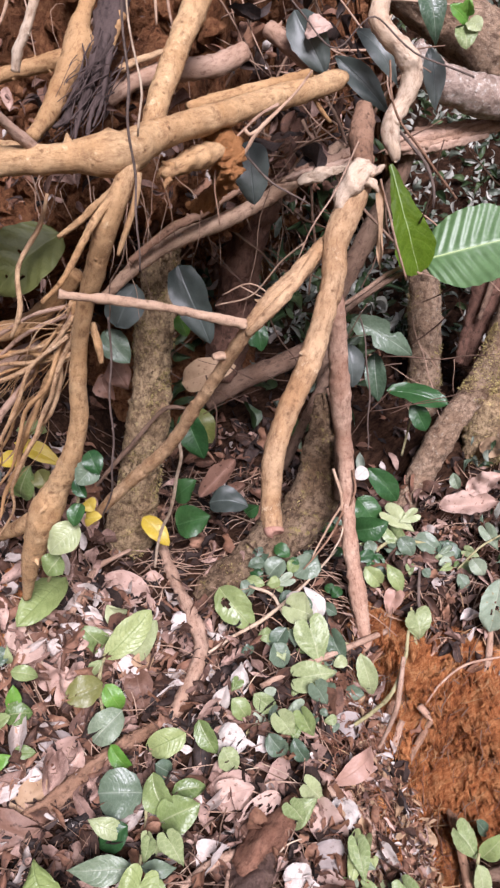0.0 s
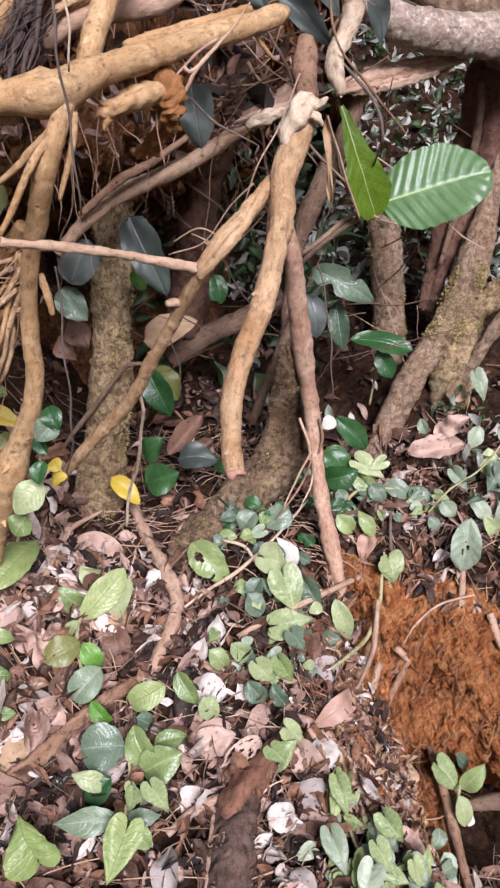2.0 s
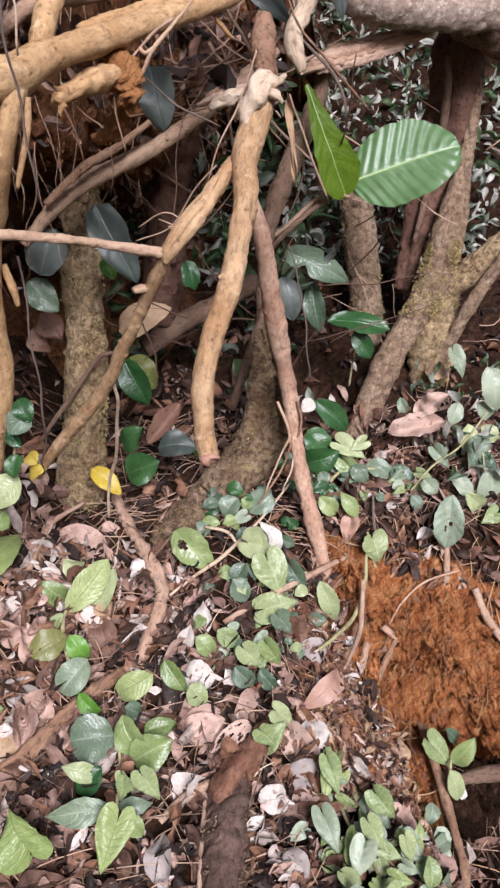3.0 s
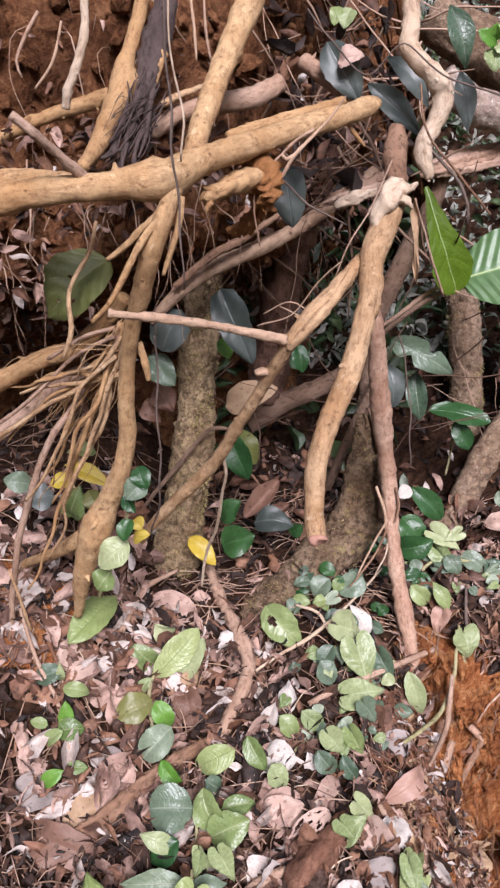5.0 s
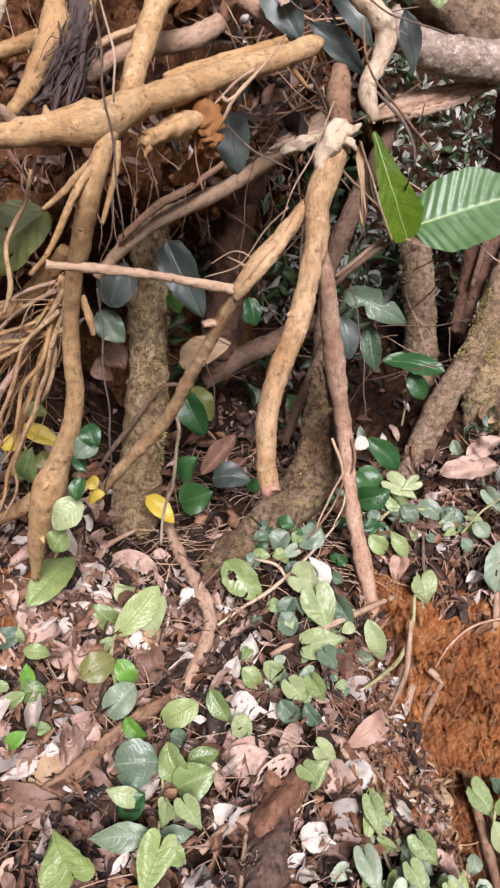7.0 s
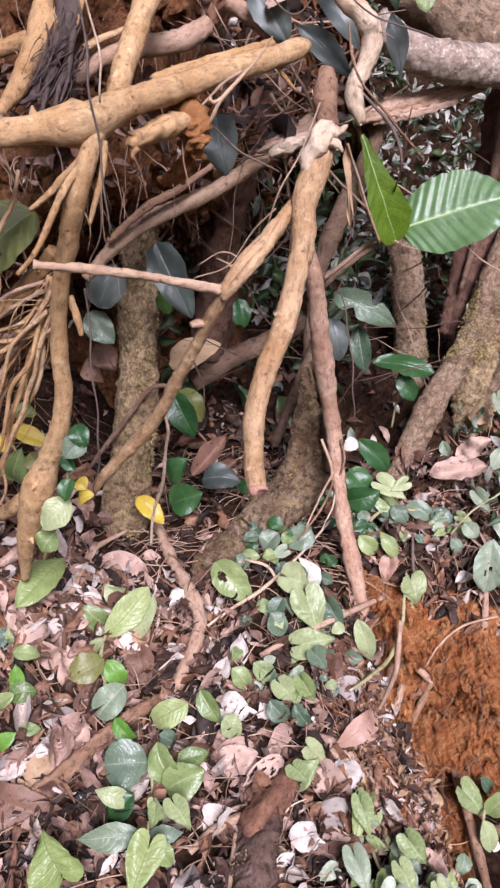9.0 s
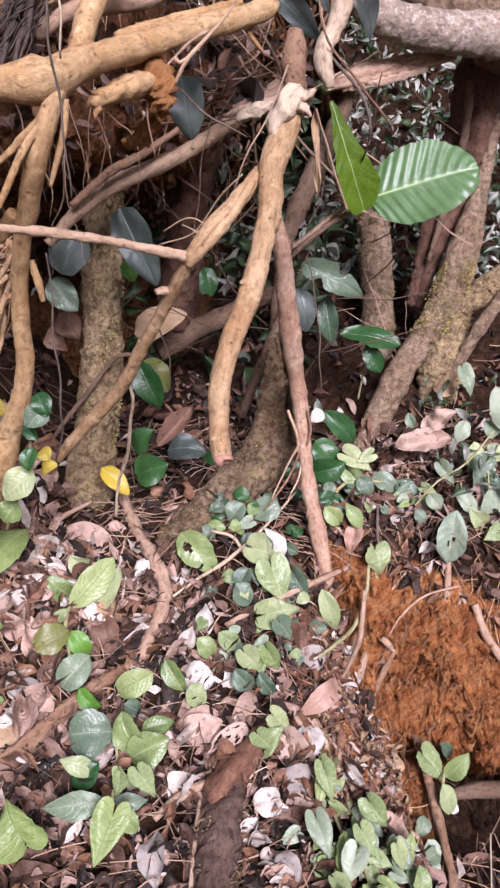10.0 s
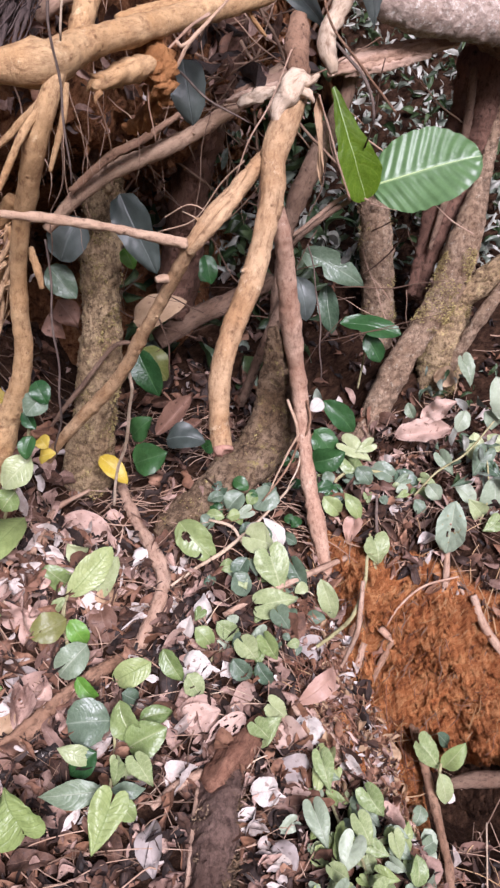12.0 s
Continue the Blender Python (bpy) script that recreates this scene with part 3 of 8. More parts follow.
def build_bank():
    verts, faces = [], []
    us, vs = np.linspace(-4.0, 2.6, 190), np.linspace(0.0, 1.0, 120)
    for t in vs:
        for x in us:
            top = 3.6 - 3.25 * ease((x - 0.05) / 0.75)
            z = 0.30 + (top - 0.30) * min(1.0, t / 0.86)
            y = bank_y(x, z) + 5.0 * max(0.0, t - 0.86) / 0.14 * 0.9
            v = Vector((x, y, z + 0.25 * max(0.0, t - 0.86) / 0.14))
            c = chunk(v, 8.0)
            v.y -= c * 0.26 + 0.10 * abs(noise.noise(v * 6.5)) + 0.05 * noise.noise(v * 15)
            v.z += chunk(v + Vector((9, 2, 4)), 2.0) * 0.10
            verts.append(v)
    w = len(us)
    for j in range(len(vs) - 1):
        for i in range(w - 1):
            faces.append((j * w + i, j * w + i + 1, j * w + w + i + 1, j * w + w + i))
    return tagged(new("soil_bank", mesh_of("soil_bank", verts, faces, SOIL_BANK)), "overhanging red soil bank full of roots", "soil bank", "", "structure")


build_bank()

# ---- the large roots ----
main_root = thing("horizontal_root", "thick tan root lying across the bank, with a swollen knot", "root")
root_part("trunk_root", main_root, [(-0.642, 1.270, 1.564, 0.0248), (-0.560, 1.290, 1.582, 0.0259), (-0.482, 1.300, 1.600, 0.0258), (-0.387, 1.310, 1.608, 0.0220), (-0.311, 1.320, 1.614, 0.0259), (-0.264, 1.330, 1.616, 0.0356), (-0.230, 1.360, 1.622, 0.0333), (-0.198, 1.420, 1.645, 0.0274), (-0.114, 1.540, 1.675, 0.0261), (-0.007, 1.680, 1.712, 0.0234), (0.091, 1.780, 1.741, 0.0233), (0.136, 1.820, 1.758, 0.0212), (0.159, 1.845, 1.766, 0.0113)], ROOT_GOLD, seed=1.0)
root_part("upper_strand", main_root, [(-0.664, 1.340, 1.633, 0.0158), (-0.543, 1.340, 1.626, 0.0177), (-0.454, 1.340, 1.624, 0.0166), (-0.375, 1.340, 1.615, 0.0137), (-0.309, 1.350, 1.608, 0.0078)], ROOT_GOLD, seed=2.0)
root_part("side_root", main_root, [(-0.449, 1.200, 1.719, 0.0069), (-0.424, 1.220, 1.693, 0.0079), (-0.404, 1.260, 1.665, 0.0082), (-0.375, 1.310, 1.626, 0.0095)], ROOT_PINK, "thin grey-brown side root", seed=3.0)
root_part("side_root", main_root, [(-0.159, 1.620, 1.695, 0.0102), (-0.099, 1.660, 1.714, 0.0127), (-0.007, 1.740, 1.741, 0.0132), (0.081, 1.840, 1.771, 0.0113)], ROOT_ORANGE, "thin orange side root", seed=4.0)
root_part("cut_root", main_root, [(-0.189, 1.450, 1.580, 0.0074), (-0.181, 1.460, 1.586, 0.0148), (-0.151, 1.500, 1.601, 0.0226), (-0.106, 1.560, 1.617, 0.0200), (-0.065, 1.640, 1.634, 0.0139)], ROOT_GOLD, "short torn root below the knot", seed=5.0, rough=0.3)
for k, line in enumerate(([(-0.182, 1.455, 1.593, 0.0063), (-0.192, 1.450, 1.588, 0.0052), (-0.199, 1.450, 1.576, 0.0021)], [(-0.176, 1.455, 1.576, 0.0063), (-0.185, 1.450, 1.566, 0.0042), (-0.185, 1.450, 1.556, 0.0016)], [(-0.169, 1.460, 1.597, 0.0063), (-0.183, 1.450, 1.600, 0.0042), (-0.191, 1.450, 1.604, 0.0016)])):
    root_part("torn_end", main_root, line, ROOT_ORANGE, "torn root end", seed=5.2 + k, sides=7, nubs=0)

down_root = thing("hanging_root", "tan root running down from the knot to the leaf litter", "root")
root_part("trunk_root", down_root, [(-0.227, 1.350, 1.611, 0.0153), (-0.241, 1.315, 1.562, 0.0177), (-0.271, 1.330, 1.499, 0.0198), (-0.310, 1.390, 1.412, 0.0174), (-0.347, 1.440, 1.327, 0.0165), (-0.377, 1.490, 1.197, 0.0175), (-0.392, 1.530, 1.083, 0.0194), (-0.422, 1.560, 0.992, 0.0223), (-0.469, 1.600, 0.901, 0.0290), (-0.510, 1.620, 0.821, 0.0369), (-0.548, 1.650, 0.736, 0.0331), (-0.584, 1.690, 0.633, 0.0230), (-0.627, 1.760, 0.496, 0.0121)], ROOT_GOLD, seed=6.0)
root_part("side_root", down_root, [(-0.516, 1.625, 0.815, 0.0250), (-0.585, 1.680, 0.755, 0.0200), (-0.680, 1.760, 0.680, 0.0150), (-0.790, 1.860, 0.600, 0.0120), (-0.900, 1.960, 0.500, 0.0100)], ROOT_GOLD, seed=7.0)
root_part("side_root", down_root, [(-0.233, 1.330, 1.576, 0.0087), (-0.282, 1.340, 1.542, 0.0069), (-0.322, 1.350, 1.508, 0.0060), (-0.360, 1.360, 1.483, 0.0041)], ROOT_GOLD, seed=8.0)
root_part("side_root", down_root, [(-0.231, 1.310, 1.574, 0.0077), (-0.280, 1.300, 1.521, 0.0068), (-0.314, 1.300, 1.465, 0.0059), (-0.349, 1.300, 1.412, 0.0050), (-0.384, 1.310, 1.380, 0.0040)], ROOT_GOLD, seed=9.0)
root_part("side_root", down_root, [(-0.337, 1.470, 1.309, 0.0068), (-0.326, 1.460, 1.270, 0.0080), (-0.321, 1.460, 1.232, 0.0046)], ROOT_GOLD, seed=9.5)
root_part("side_root", down_root, [(-0.214, 1.340, 1.590, 0.0060), (-0.221, 1.335, 1.545, 0.0058), (-0.238, 1.340, 1.500, 0.0052), (-0.257, 1.350, 1.455, 0.0036)], ROOT_GOLD, seed=9.7)

fork = thing("forked_root", "forked tan root hanging down with a sawn-off end", "root")
root_part("upper_trunk", fork, [(0.195, 1.745, 1.712, 0.0150), (0.191, 1.740, 1.695, 0.0210), (0.187, 1.720, 1.661, 0.0250), (0.185, 1.680, 1.630, 0.0240), (0.184, 1.630, 1.605, 0.0231), (0.179, 1.580, 1.573, 0.0218)], WOOD_OLD, "brown broken-off upper length", seed=10.5, rough=0.22)
root_part("sawn_branch", fork, [(0.180, 1.575, 1.583, 0.0206), (0.169, 1.555, 1.554, 0.0248), (0.154, 1.540, 1.521, 0.0247), (0.136, 1.530, 1.483, 0.0270), (0.127, 1.515, 1.453, 0.0259), (0.126, 1.500, 1.413, 0.0237), (0.111, 1.470, 1.338, 0.0226), (0.085, 1.440, 1.251, 0.0227), (0.047, 1.400, 1.169, 0.0216), (0.020, 1.370, 1.097, 0.0215), (0.014, 1.350, 1.029, 0.0206), (0.015, 1.335, 0.976, 0.0206), (0.020, 1.315, 0.947, 0.0194)], ROOT_TAN, seed=11.0)
root_part("cut_face", fork, [(0.020, 1.317, 0.951, 0.0180), (0.0205, 1.311, 0.9445, 0.0172), (0.021, 1.3103, 0.9437, 0.0090)], CUT_WOOD, "reddish sawn end", seed=11.5, rough=0.12)
root_part("long_branch", fork, [(0.136, 1.535, 1.488, 0.0106), (0.113, 1.530, 1.458, 0.0169), (0.078, 1.520, 1.423, 0.0161), (0.052, 1.510, 1.394, 0.0179), (0.014, 1.490, 1.365, 0.0151), (-0.034, 1.490, 1.300, 0.0145), (-0.082, 1.550, 1.212, 0.0134), (-0.149, 1.630, 1.094, 0.0144), (-0.226, 1.720, 0.958, 0.0156), (-0.326, 1.800, 0.836, 0.0166), (-0.417, 1.860, 0.730, 0.0148), (-0.468, 1.900, 0.654, 0.0116)], ROOT_TAN, seed=12.0)
root_part("side_strand", fork, [(0.094, 1.515, 1.442, 0.0086), (0.054, 1.495, 1.386, 0.0097), (0.025, 1.475, 1.355, 0.0108), (-0.010, 1.470, 1.319, 0.0098), (-0.036, 1.480, 1.289, 0.0066)], ROOT_TAN, seed=12.5)
root_part("side_twig", fork, [(-0.346, 1.280, 1.401, 0.0085), (-0.324, 1.290, 1.395, 0.0066), (-0.265, 1.330, 1.382, 0.0088), (-0.175, 1.390, 1.356, 0.0082), (-0.097, 1.440, 1.328, 0.0096), (-0.043, 1.475, 1.310, 0.0120)], ROOT_TWIG, "straight pale side twig", seed=13.0)
root_part("stub", fork, [(-0.069, 1.540, 1.224, 0.0081), (-0.092, 1.530, 1.231, 0.0092), (-0.107, 1.520, 1.231, 0.0069)], ROOT_TWIG, "short broken stub", seed=14.0)
root_part("stub", fork, [(0.128, 1.500, 1.381, 0.0076), (0.142, 1.480, 1.374, 0.0054)], ROOT_TAN, "short broken stub", seed=14.2)
root_part("loose_strip", fork, [(-0.190, 1.700, 1.040, 0.0040), (-0.213, 2.050, 0.930, 0.0052), (-0.279, 2.100, 0.919, 0.0065), (-0.335, 2.110, 0.866, 0.0065), (-0.393, 2.110, 0.795, 0.0075), (-0.447, 2.110, 0.734, 0.0070), (-0.504, 2.120, 0.660, 0.0050)], BARK_BROWN, "dry split-off strip of bark", seed=14.5)
root_part("side_root", fork, [(-0.205, 1.722, 0.990, 0.0048), (-0.203, 1.750, 0.914, 0.0042), (-0.229, 1.820, 0.814, 0.0044), (-0.254, 1.900, 0.692, 0.0046), (-0.295, 1.980, 0.571, 0.0044), (-0.325, 2.040, 0.431, 0.0034)], ROOT_PALE, "thin pale rootlet hanging from the branch", seed=14.7, sides=8, wander=0.006)
root_part("peeled_knot", fork, [(0.130, 1.532, 1.517, 0.0090), (0.144, 1.535, 1.540, 0.0215), (0.161, 1.540, 1.565, 0.0255), (0.179, 1.545, 1.586, 0.0205), (0.203, 1.550, 1.588, 0.0075)], ROOT_PALE, "peeled pale knot with torn bark", seed=15.0, rough=0.55, nubs=0.1, grit=0.005, flute=0.15)
for line in ([(0.182, 1.535, 1.572, 0.0095), (0.196, 1.525, 1.565, 0.0074), (0.203, 1.525, 1.551, 0.0032)], [(0.190, 1.540, 1.580, 0.0085), (0.204, 1.535, 1.593, 0.0063), (0.213, 1.530, 1.599, 0.0021)]):
    root_part("bark_flap", fork, line, ROOT_PALE, "torn flap of pale bark", rough=0.6, seed=15.5, sides=7)

snake = thing("bent_root", "pale bark root bent in a loop above the fork", "root")
root_part("trunk_root", snake, [(0.224, 1.840, 2.010, 0.0200), (0.224, 1.840, 1.954, 0.0195), (0.223, 1.830, 1.909, 0.0205), (0.218, 1.810, 1.870, 0.0205), (0.240, 1.790, 1.837, 0.0215), (0.273, 1.780, 1.808, 0.0225), (0.290, 1.780, 1.771, 0.0215), (0.281, 1.780, 1.728, 0.0205), (0.259, 1.770, 1.689, 0.0200), (0.252, 1.760, 1.654, 0.0190), (0.262, 1.750, 1.622, 0.0150), (0.267, 1.750, 1.602, 0.0090)], ROOT_PALE, seed=16.0, rough=0.24)

brown = thing("slanting_root", "reddish-brown root standing behind the fork down to the creepers", "root")
# dark bark on this upper length stands in for shadow from overhead
root("old_branch", "brown dead branch behind the fork and the large leaf, darkened for shade", [(0.445, 2.470, 1.700, 0.0190), (0.426, 2.470, 1.643, 0.0197), (0.393, 2.470, 1.545, 0.0241), (0.349, 2.470, 1.444, 0.0306), (0.296, 2.470, 1.339, 0.0342), (0.250, 2.480, 1.237, 0.0303), (0.226, 2.500, 1.147, 0.0215), (0.200, 2.560, 0.950, 0.0190), (0.190, 2.640, 0.700, 0.0200)], BARK_BROWN, "branch", seed=17.0)
root_part("middle_root", brown, [(0.148, 2.000, 1.370, 0.0145), (0.161, 1.990, 1.307, 0.0190), (0.179, 2.000, 1.232, 0.0238), (0.195, 2.050, 1.107, 0.0264), (0.211, 2.100, 0.972, 0.0292), (0.230, 2.150, 0.843, 0.0271), (0.246, 2.170, 0.744, 0.0243)], ROOT_ROSE, "rosy-brown middle length", seed=17.5, knuckle=0.05)
root_part("lower_root", brown, [(0.243, 2.168, 0.770, 0.0235), (0.253, 2.160, 0.650, 0.0240), (0.268, 2.120, 0.496, 0.0226), (0.295, 2.050, 0.333, 0.0262), (0.322, 1.980, 0.200, 0.0192), (0.331, 1.950, 0.147, 0.0157)], ROOT_ROSE, "lower splintered length", seed=18.0, knuckle=0.06)
for k, line in enumerate((
        [(0.240, 2.130, 0.615, 0.0036), (0.201, 2.120, 0.537, 0.0034), (0.170, 2.110, 0.472, 0.0030), (0.145, 2.100, 0.421, 0.0018)], [(0.245, 2.130, 0.587, 0.0040), (0.220, 2.120, 0.523, 0.0036), (0.182, 2.100, 0.463, 0.0032), (0.125, 2.080, 0.410, 0.0020)],
        [(0.249, 2.130, 0.560, 0.0030), (0.236, 2.110, 0.500, 0.0028), (0.207, 2.090, 0.440, 0.0016)], [(0.212, 2.140, 0.718, 0.0044), (0.231, 2.130, 0.642, 0.0050), (0.241, 2.132, 0.574, 0.0030)], [(0.266, 2.135, 0.721, 0.0040), (0.274, 2.132, 0.655, 0.0044), (0.257, 2.132, 0.587, 0.0030)])):
    root_part("splinter", brown, line, (ROOT_TWIG, WOOD_OLD, ROOT_PALE)[k % 3], "frayed splinter", seed=18.5 + k, sides=7, nubs=0, wander=0.008)

stump = thing("mossy_stump", "broken mossy stump leaning out of the slope", "stump")
LINE = [(0.176, 2.400, 0.869, 0.0120), (0.183, 2.400, 0.801, 0.0290), (0.186, 2.390, 0.706, 0.0480), (0.184, 2.370, 0.612, 0.0680), (0.166, 2.340, 0.522, 0.0820), (0.118, 2.290, 0.456, 0.0790), (0.044, 2.220, 0.417, 0.0720), (-0.035, 2.150, 0.382, 0.0670), (-0.105, 2.095, 0.345, 0.0680), (-0.175, 2.065, 0.283, 0.0640)]
root_part("body", stump, LINE, BARK_STUMP, seed=19.0, sides=48, flute=0.10, nubs=0, rough=0.2, step=0.006, grit=0.006)
tufts(stump, LINE, 1600, MOSS, "short olive moss", (0.003, 0.010), patchy=0.22, seed=3)
tufts(stump, LINE, 900, MOSS_BROWN, "brown crumbling bark and moss", (0.004, 0.010), patchy=-0.3, seed=23)
tufts(stump, LINE, 1500, FLAKES, "small pale bark flakes", (0.003, 0.007), seed=13, patchy=0.2, name="flaky_bark")
for k, line in enumerate(([(0.172, 2.370, 0.795, 0.0128), (0.159, 2.370, 0.849, 0.0091), (0.152, 2.370, 0.891, 0.0036)], [(0.195, 2.360, 0.809, 0.0146), (0.187, 2.360, 0.866, 0.0090), (0.177, 2.360, 0.917, 0.0036)], [(0.223, 2.350, 0.784, 0.0128), (0.216, 2.350, 0.842, 0.0090), (0.211, 2.350, 0.879, 0.0036)])):
    root_part("splinter", stump, [(x + 0.010, y + 0.02, z - 0.035, r) for x, y, z, r in line], BARK_STUMP, "torn splinter", seed=19.7 + k, nubs=0)
root_part("splinter", stump, [(0.241, 2.340, 0.768, 0.0182), (0.221, 2.360, 0.838, 0.0127), (0.198, 2.380, 0.898, 0.0054)], BARK_BROWN, "torn splinter", seed=19.3)
root_part("splinter", stump, [(0.256, 2.280, 0.556, 0.0257), (0.249, 2.290, 0.671, 0.0236), (0.233, 2.320, 0.757, 0.0127)], BARK_BROWN, "torn splinter", seed=19.6)

mossy = thing("mossy_tree", "rough mossy upright tree at the edge of the hollow", "tree")
LINE = [(-0.295, 2.270, 1.397, 0.0366), (-0.303, 2.260, 1.341, 0.0501), (-0.316, 2.250, 1.260, 0.0555), (-0.330, 2.220, 1.077, 0.0581), (-0.352, 2.200, 0.849, 0.0612), (-0.384, 2.200, 0.659, 0.0647), (-0.419, 2.220, 0.489, 0.0704), (-0.442, 2.250, 0.368, 0.0762)]
root_part("trunk", mossy, LINE, BARK_MOSS, seed=20.0, sides=40, flute=0.04, rough=0.2, step=0.006, grit=0.005)
tufts(mossy, LINE, 7000, MOSS, "short olive moss", (0.004, 0.012), patchy=0.12)
tufts(mossy, LINE, 900, MOSS_BROWN, "brown crumbling bark and moss", (0.004, 0.010), patchy=-0.3, seed=24)
tufts(mossy, LINE, 3500, FLAKES, "small pale bark flakes", (0.003, 0.009), seed=11, patchy=0.0, name="flaky_bark")
root("leaning_log", "brown dead branch leaning behind the mossy trunk", [(-0.421, 2.000, 1.253, 0.0132), (-0.340, 2.020, 1.331, 0.0190), (-0.255, 2.060, 1.387, 0.0220), (-0.112, 2.130, 1.438, 0.0210), (0.007, 2.200, 1.497, 0.0199), (0.131, 2.280, 1.575, 0.0188), (0.263, 2.400, 1.663, 0.0194)], ROOT_TWIG, "branch", seed=21.0)
root("leaning_log", "thin dry branch beside the leaning one", [(-0.347, 1.980, 1.348, 0.0086), (-0.247, 2.000, 1.426, 0.0113), (-0.165, 2.050, 1.464, 0.0101), (-0.066, 2.100, 1.524, 0.0073)], WOOD_OLD, "branch", seed=21.5)
root("fallen_branch", "dark dead branch lying in the hollow", [(-0.213, 2.550, 0.785, 0.0353), (-0.097, 2.600, 0.844, 0.0356), (0.061, 2.680, 0.895, 0.0343), (0.187, 2.800, 0.928, 0.0334)], BARK_BROWN, "branch", seed=22.0)
lichen_tree = thing("lichen_tree", "upright tree with spots of pale lichen", "tree")
LINE = [(0.565, 3.120, 1.265, 0.0600), (0.606, 3.080, 1.145, 0.0603), (0.623, 3.050, 0.959, 0.0637), (0.636, 3.020, 0.743, 0.0674), (0.633, 3.000, 0.514, 0.0716), (0.630, 3.000, 0.289, 0.0762)]
root_part("trunk", lichen_tree, LINE, BARK_LICHEN, seed=23.0, sides=32, step=0.008, grit=0.004)
tufts(lichen_tree, LINE, 2500, MOSS, "short olive moss", patchy=0.1, seed=2)
tufts(lichen_tree, LINE, 5000, FLAKES, "small pale bark flakes", (0.003, 0.009), seed=12, patchy=-0.25, name="flaky_bark")
root("sapling", "thin dark sapling standing behind the fork", [(0.227, 2.500, 0.947, 0.0184), (0.164, 2.550, 0.785, 0.0173), (0.069, 2.600, 0.523, 0.0183)], BARK_BROWN, "sapling", seed=24.0)

right_tree = thing("split_tree", "split dark tree with a lit root reaching the slope", "tree")
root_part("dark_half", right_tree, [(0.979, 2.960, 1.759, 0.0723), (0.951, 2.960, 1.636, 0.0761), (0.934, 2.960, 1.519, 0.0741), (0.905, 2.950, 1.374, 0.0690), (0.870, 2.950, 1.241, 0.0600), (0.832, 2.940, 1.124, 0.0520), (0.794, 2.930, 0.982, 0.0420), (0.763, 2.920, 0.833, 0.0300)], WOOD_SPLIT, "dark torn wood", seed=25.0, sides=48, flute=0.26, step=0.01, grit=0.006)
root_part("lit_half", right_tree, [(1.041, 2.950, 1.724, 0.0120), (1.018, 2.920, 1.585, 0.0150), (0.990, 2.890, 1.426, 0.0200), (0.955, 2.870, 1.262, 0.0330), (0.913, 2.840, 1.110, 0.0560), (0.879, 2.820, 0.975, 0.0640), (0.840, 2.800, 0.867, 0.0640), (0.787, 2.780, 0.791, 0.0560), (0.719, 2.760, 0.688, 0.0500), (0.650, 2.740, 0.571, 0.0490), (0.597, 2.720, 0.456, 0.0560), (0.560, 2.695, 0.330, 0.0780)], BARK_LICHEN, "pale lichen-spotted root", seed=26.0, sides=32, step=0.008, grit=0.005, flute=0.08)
tufts(right_tree, [(0.895, 2.790, 1.049, 0.0480), (0.857, 2.780, 0.945, 0.0608), (0.807, 2.770, 0.838, 0.0617), (0.756, 2.760, 0.750, 0.0540)], 3500, MOSS, "yellow-green moss at the fork of the tree", (0.004, 0.012), patchy=-0.05, seed=8)
LINE = [(0.894, 2.830, 0.935, 0.0560), (0.876, 2.830, 0.830, 0.0740), (0.857, 2.820, 0.659, 0.0800), (0.845, 2.810, 0.511, 0.0780), (0.834, 2.800, 0.381, 0.0790), (0.831, 2.800, 0.250, 0.0880)]
root_part("mossy_leg", right_tree, LINE, BARK_MOSS, "mossy leg of the tree", seed=27.0, sides=36, step=0.008, grit=0.007)
tufts(right_tree, LINE, 7000, MOSS, "short olive moss", patchy=-0.1, seed=4)
tufts(right_tree, LINE, 5000, FLAKES, "small pale bark flakes", (0.003, 0.009), seed=14, patchy=-0.25, name="flaky_bark")
root_part("branch", right_tree, [(1.200, 2.760, 1.090, 0.0500), (1.122, 2.780, 1.026, 0.0521), (1.050, 2.780, 0.970, 0.0526), (0.991, 2.790, 0.917, 0.0505), (0.905, 2.810, 0.850, 0.0420)], BARK_MOSS, "mossy side branch", seed=28.0, sides=28, step=0.01, grit=0.005)
root_part("branch", right_tree, [(1.085, 2.720, 1.000, 0.0205), (1.041, 2.720, 0.927, 0.0211), (0.993, 2.720, 0.854, 0.0240), (0.948, 2.725, 0.772, 0.0253), (0.903, 2.745, 0.669, 0.0240), (0.869, 2.760, 0.572, 0.0190)], BARK_LICHEN, "thin pale branch", seed=29.0)
root_part("splinter", right_tree, [(0.891, 2.880, 1.625, 0.0133), (0.884, 2.870, 1.470, 0.0152), (0.857, 2.870, 1.290, 0.0161), (0.826, 2.870, 1.177, 0.0120), (0.788, 2.870, 1.020, 0.0084)], BARK_BROWN, "long torn splinter", seed=29.5)

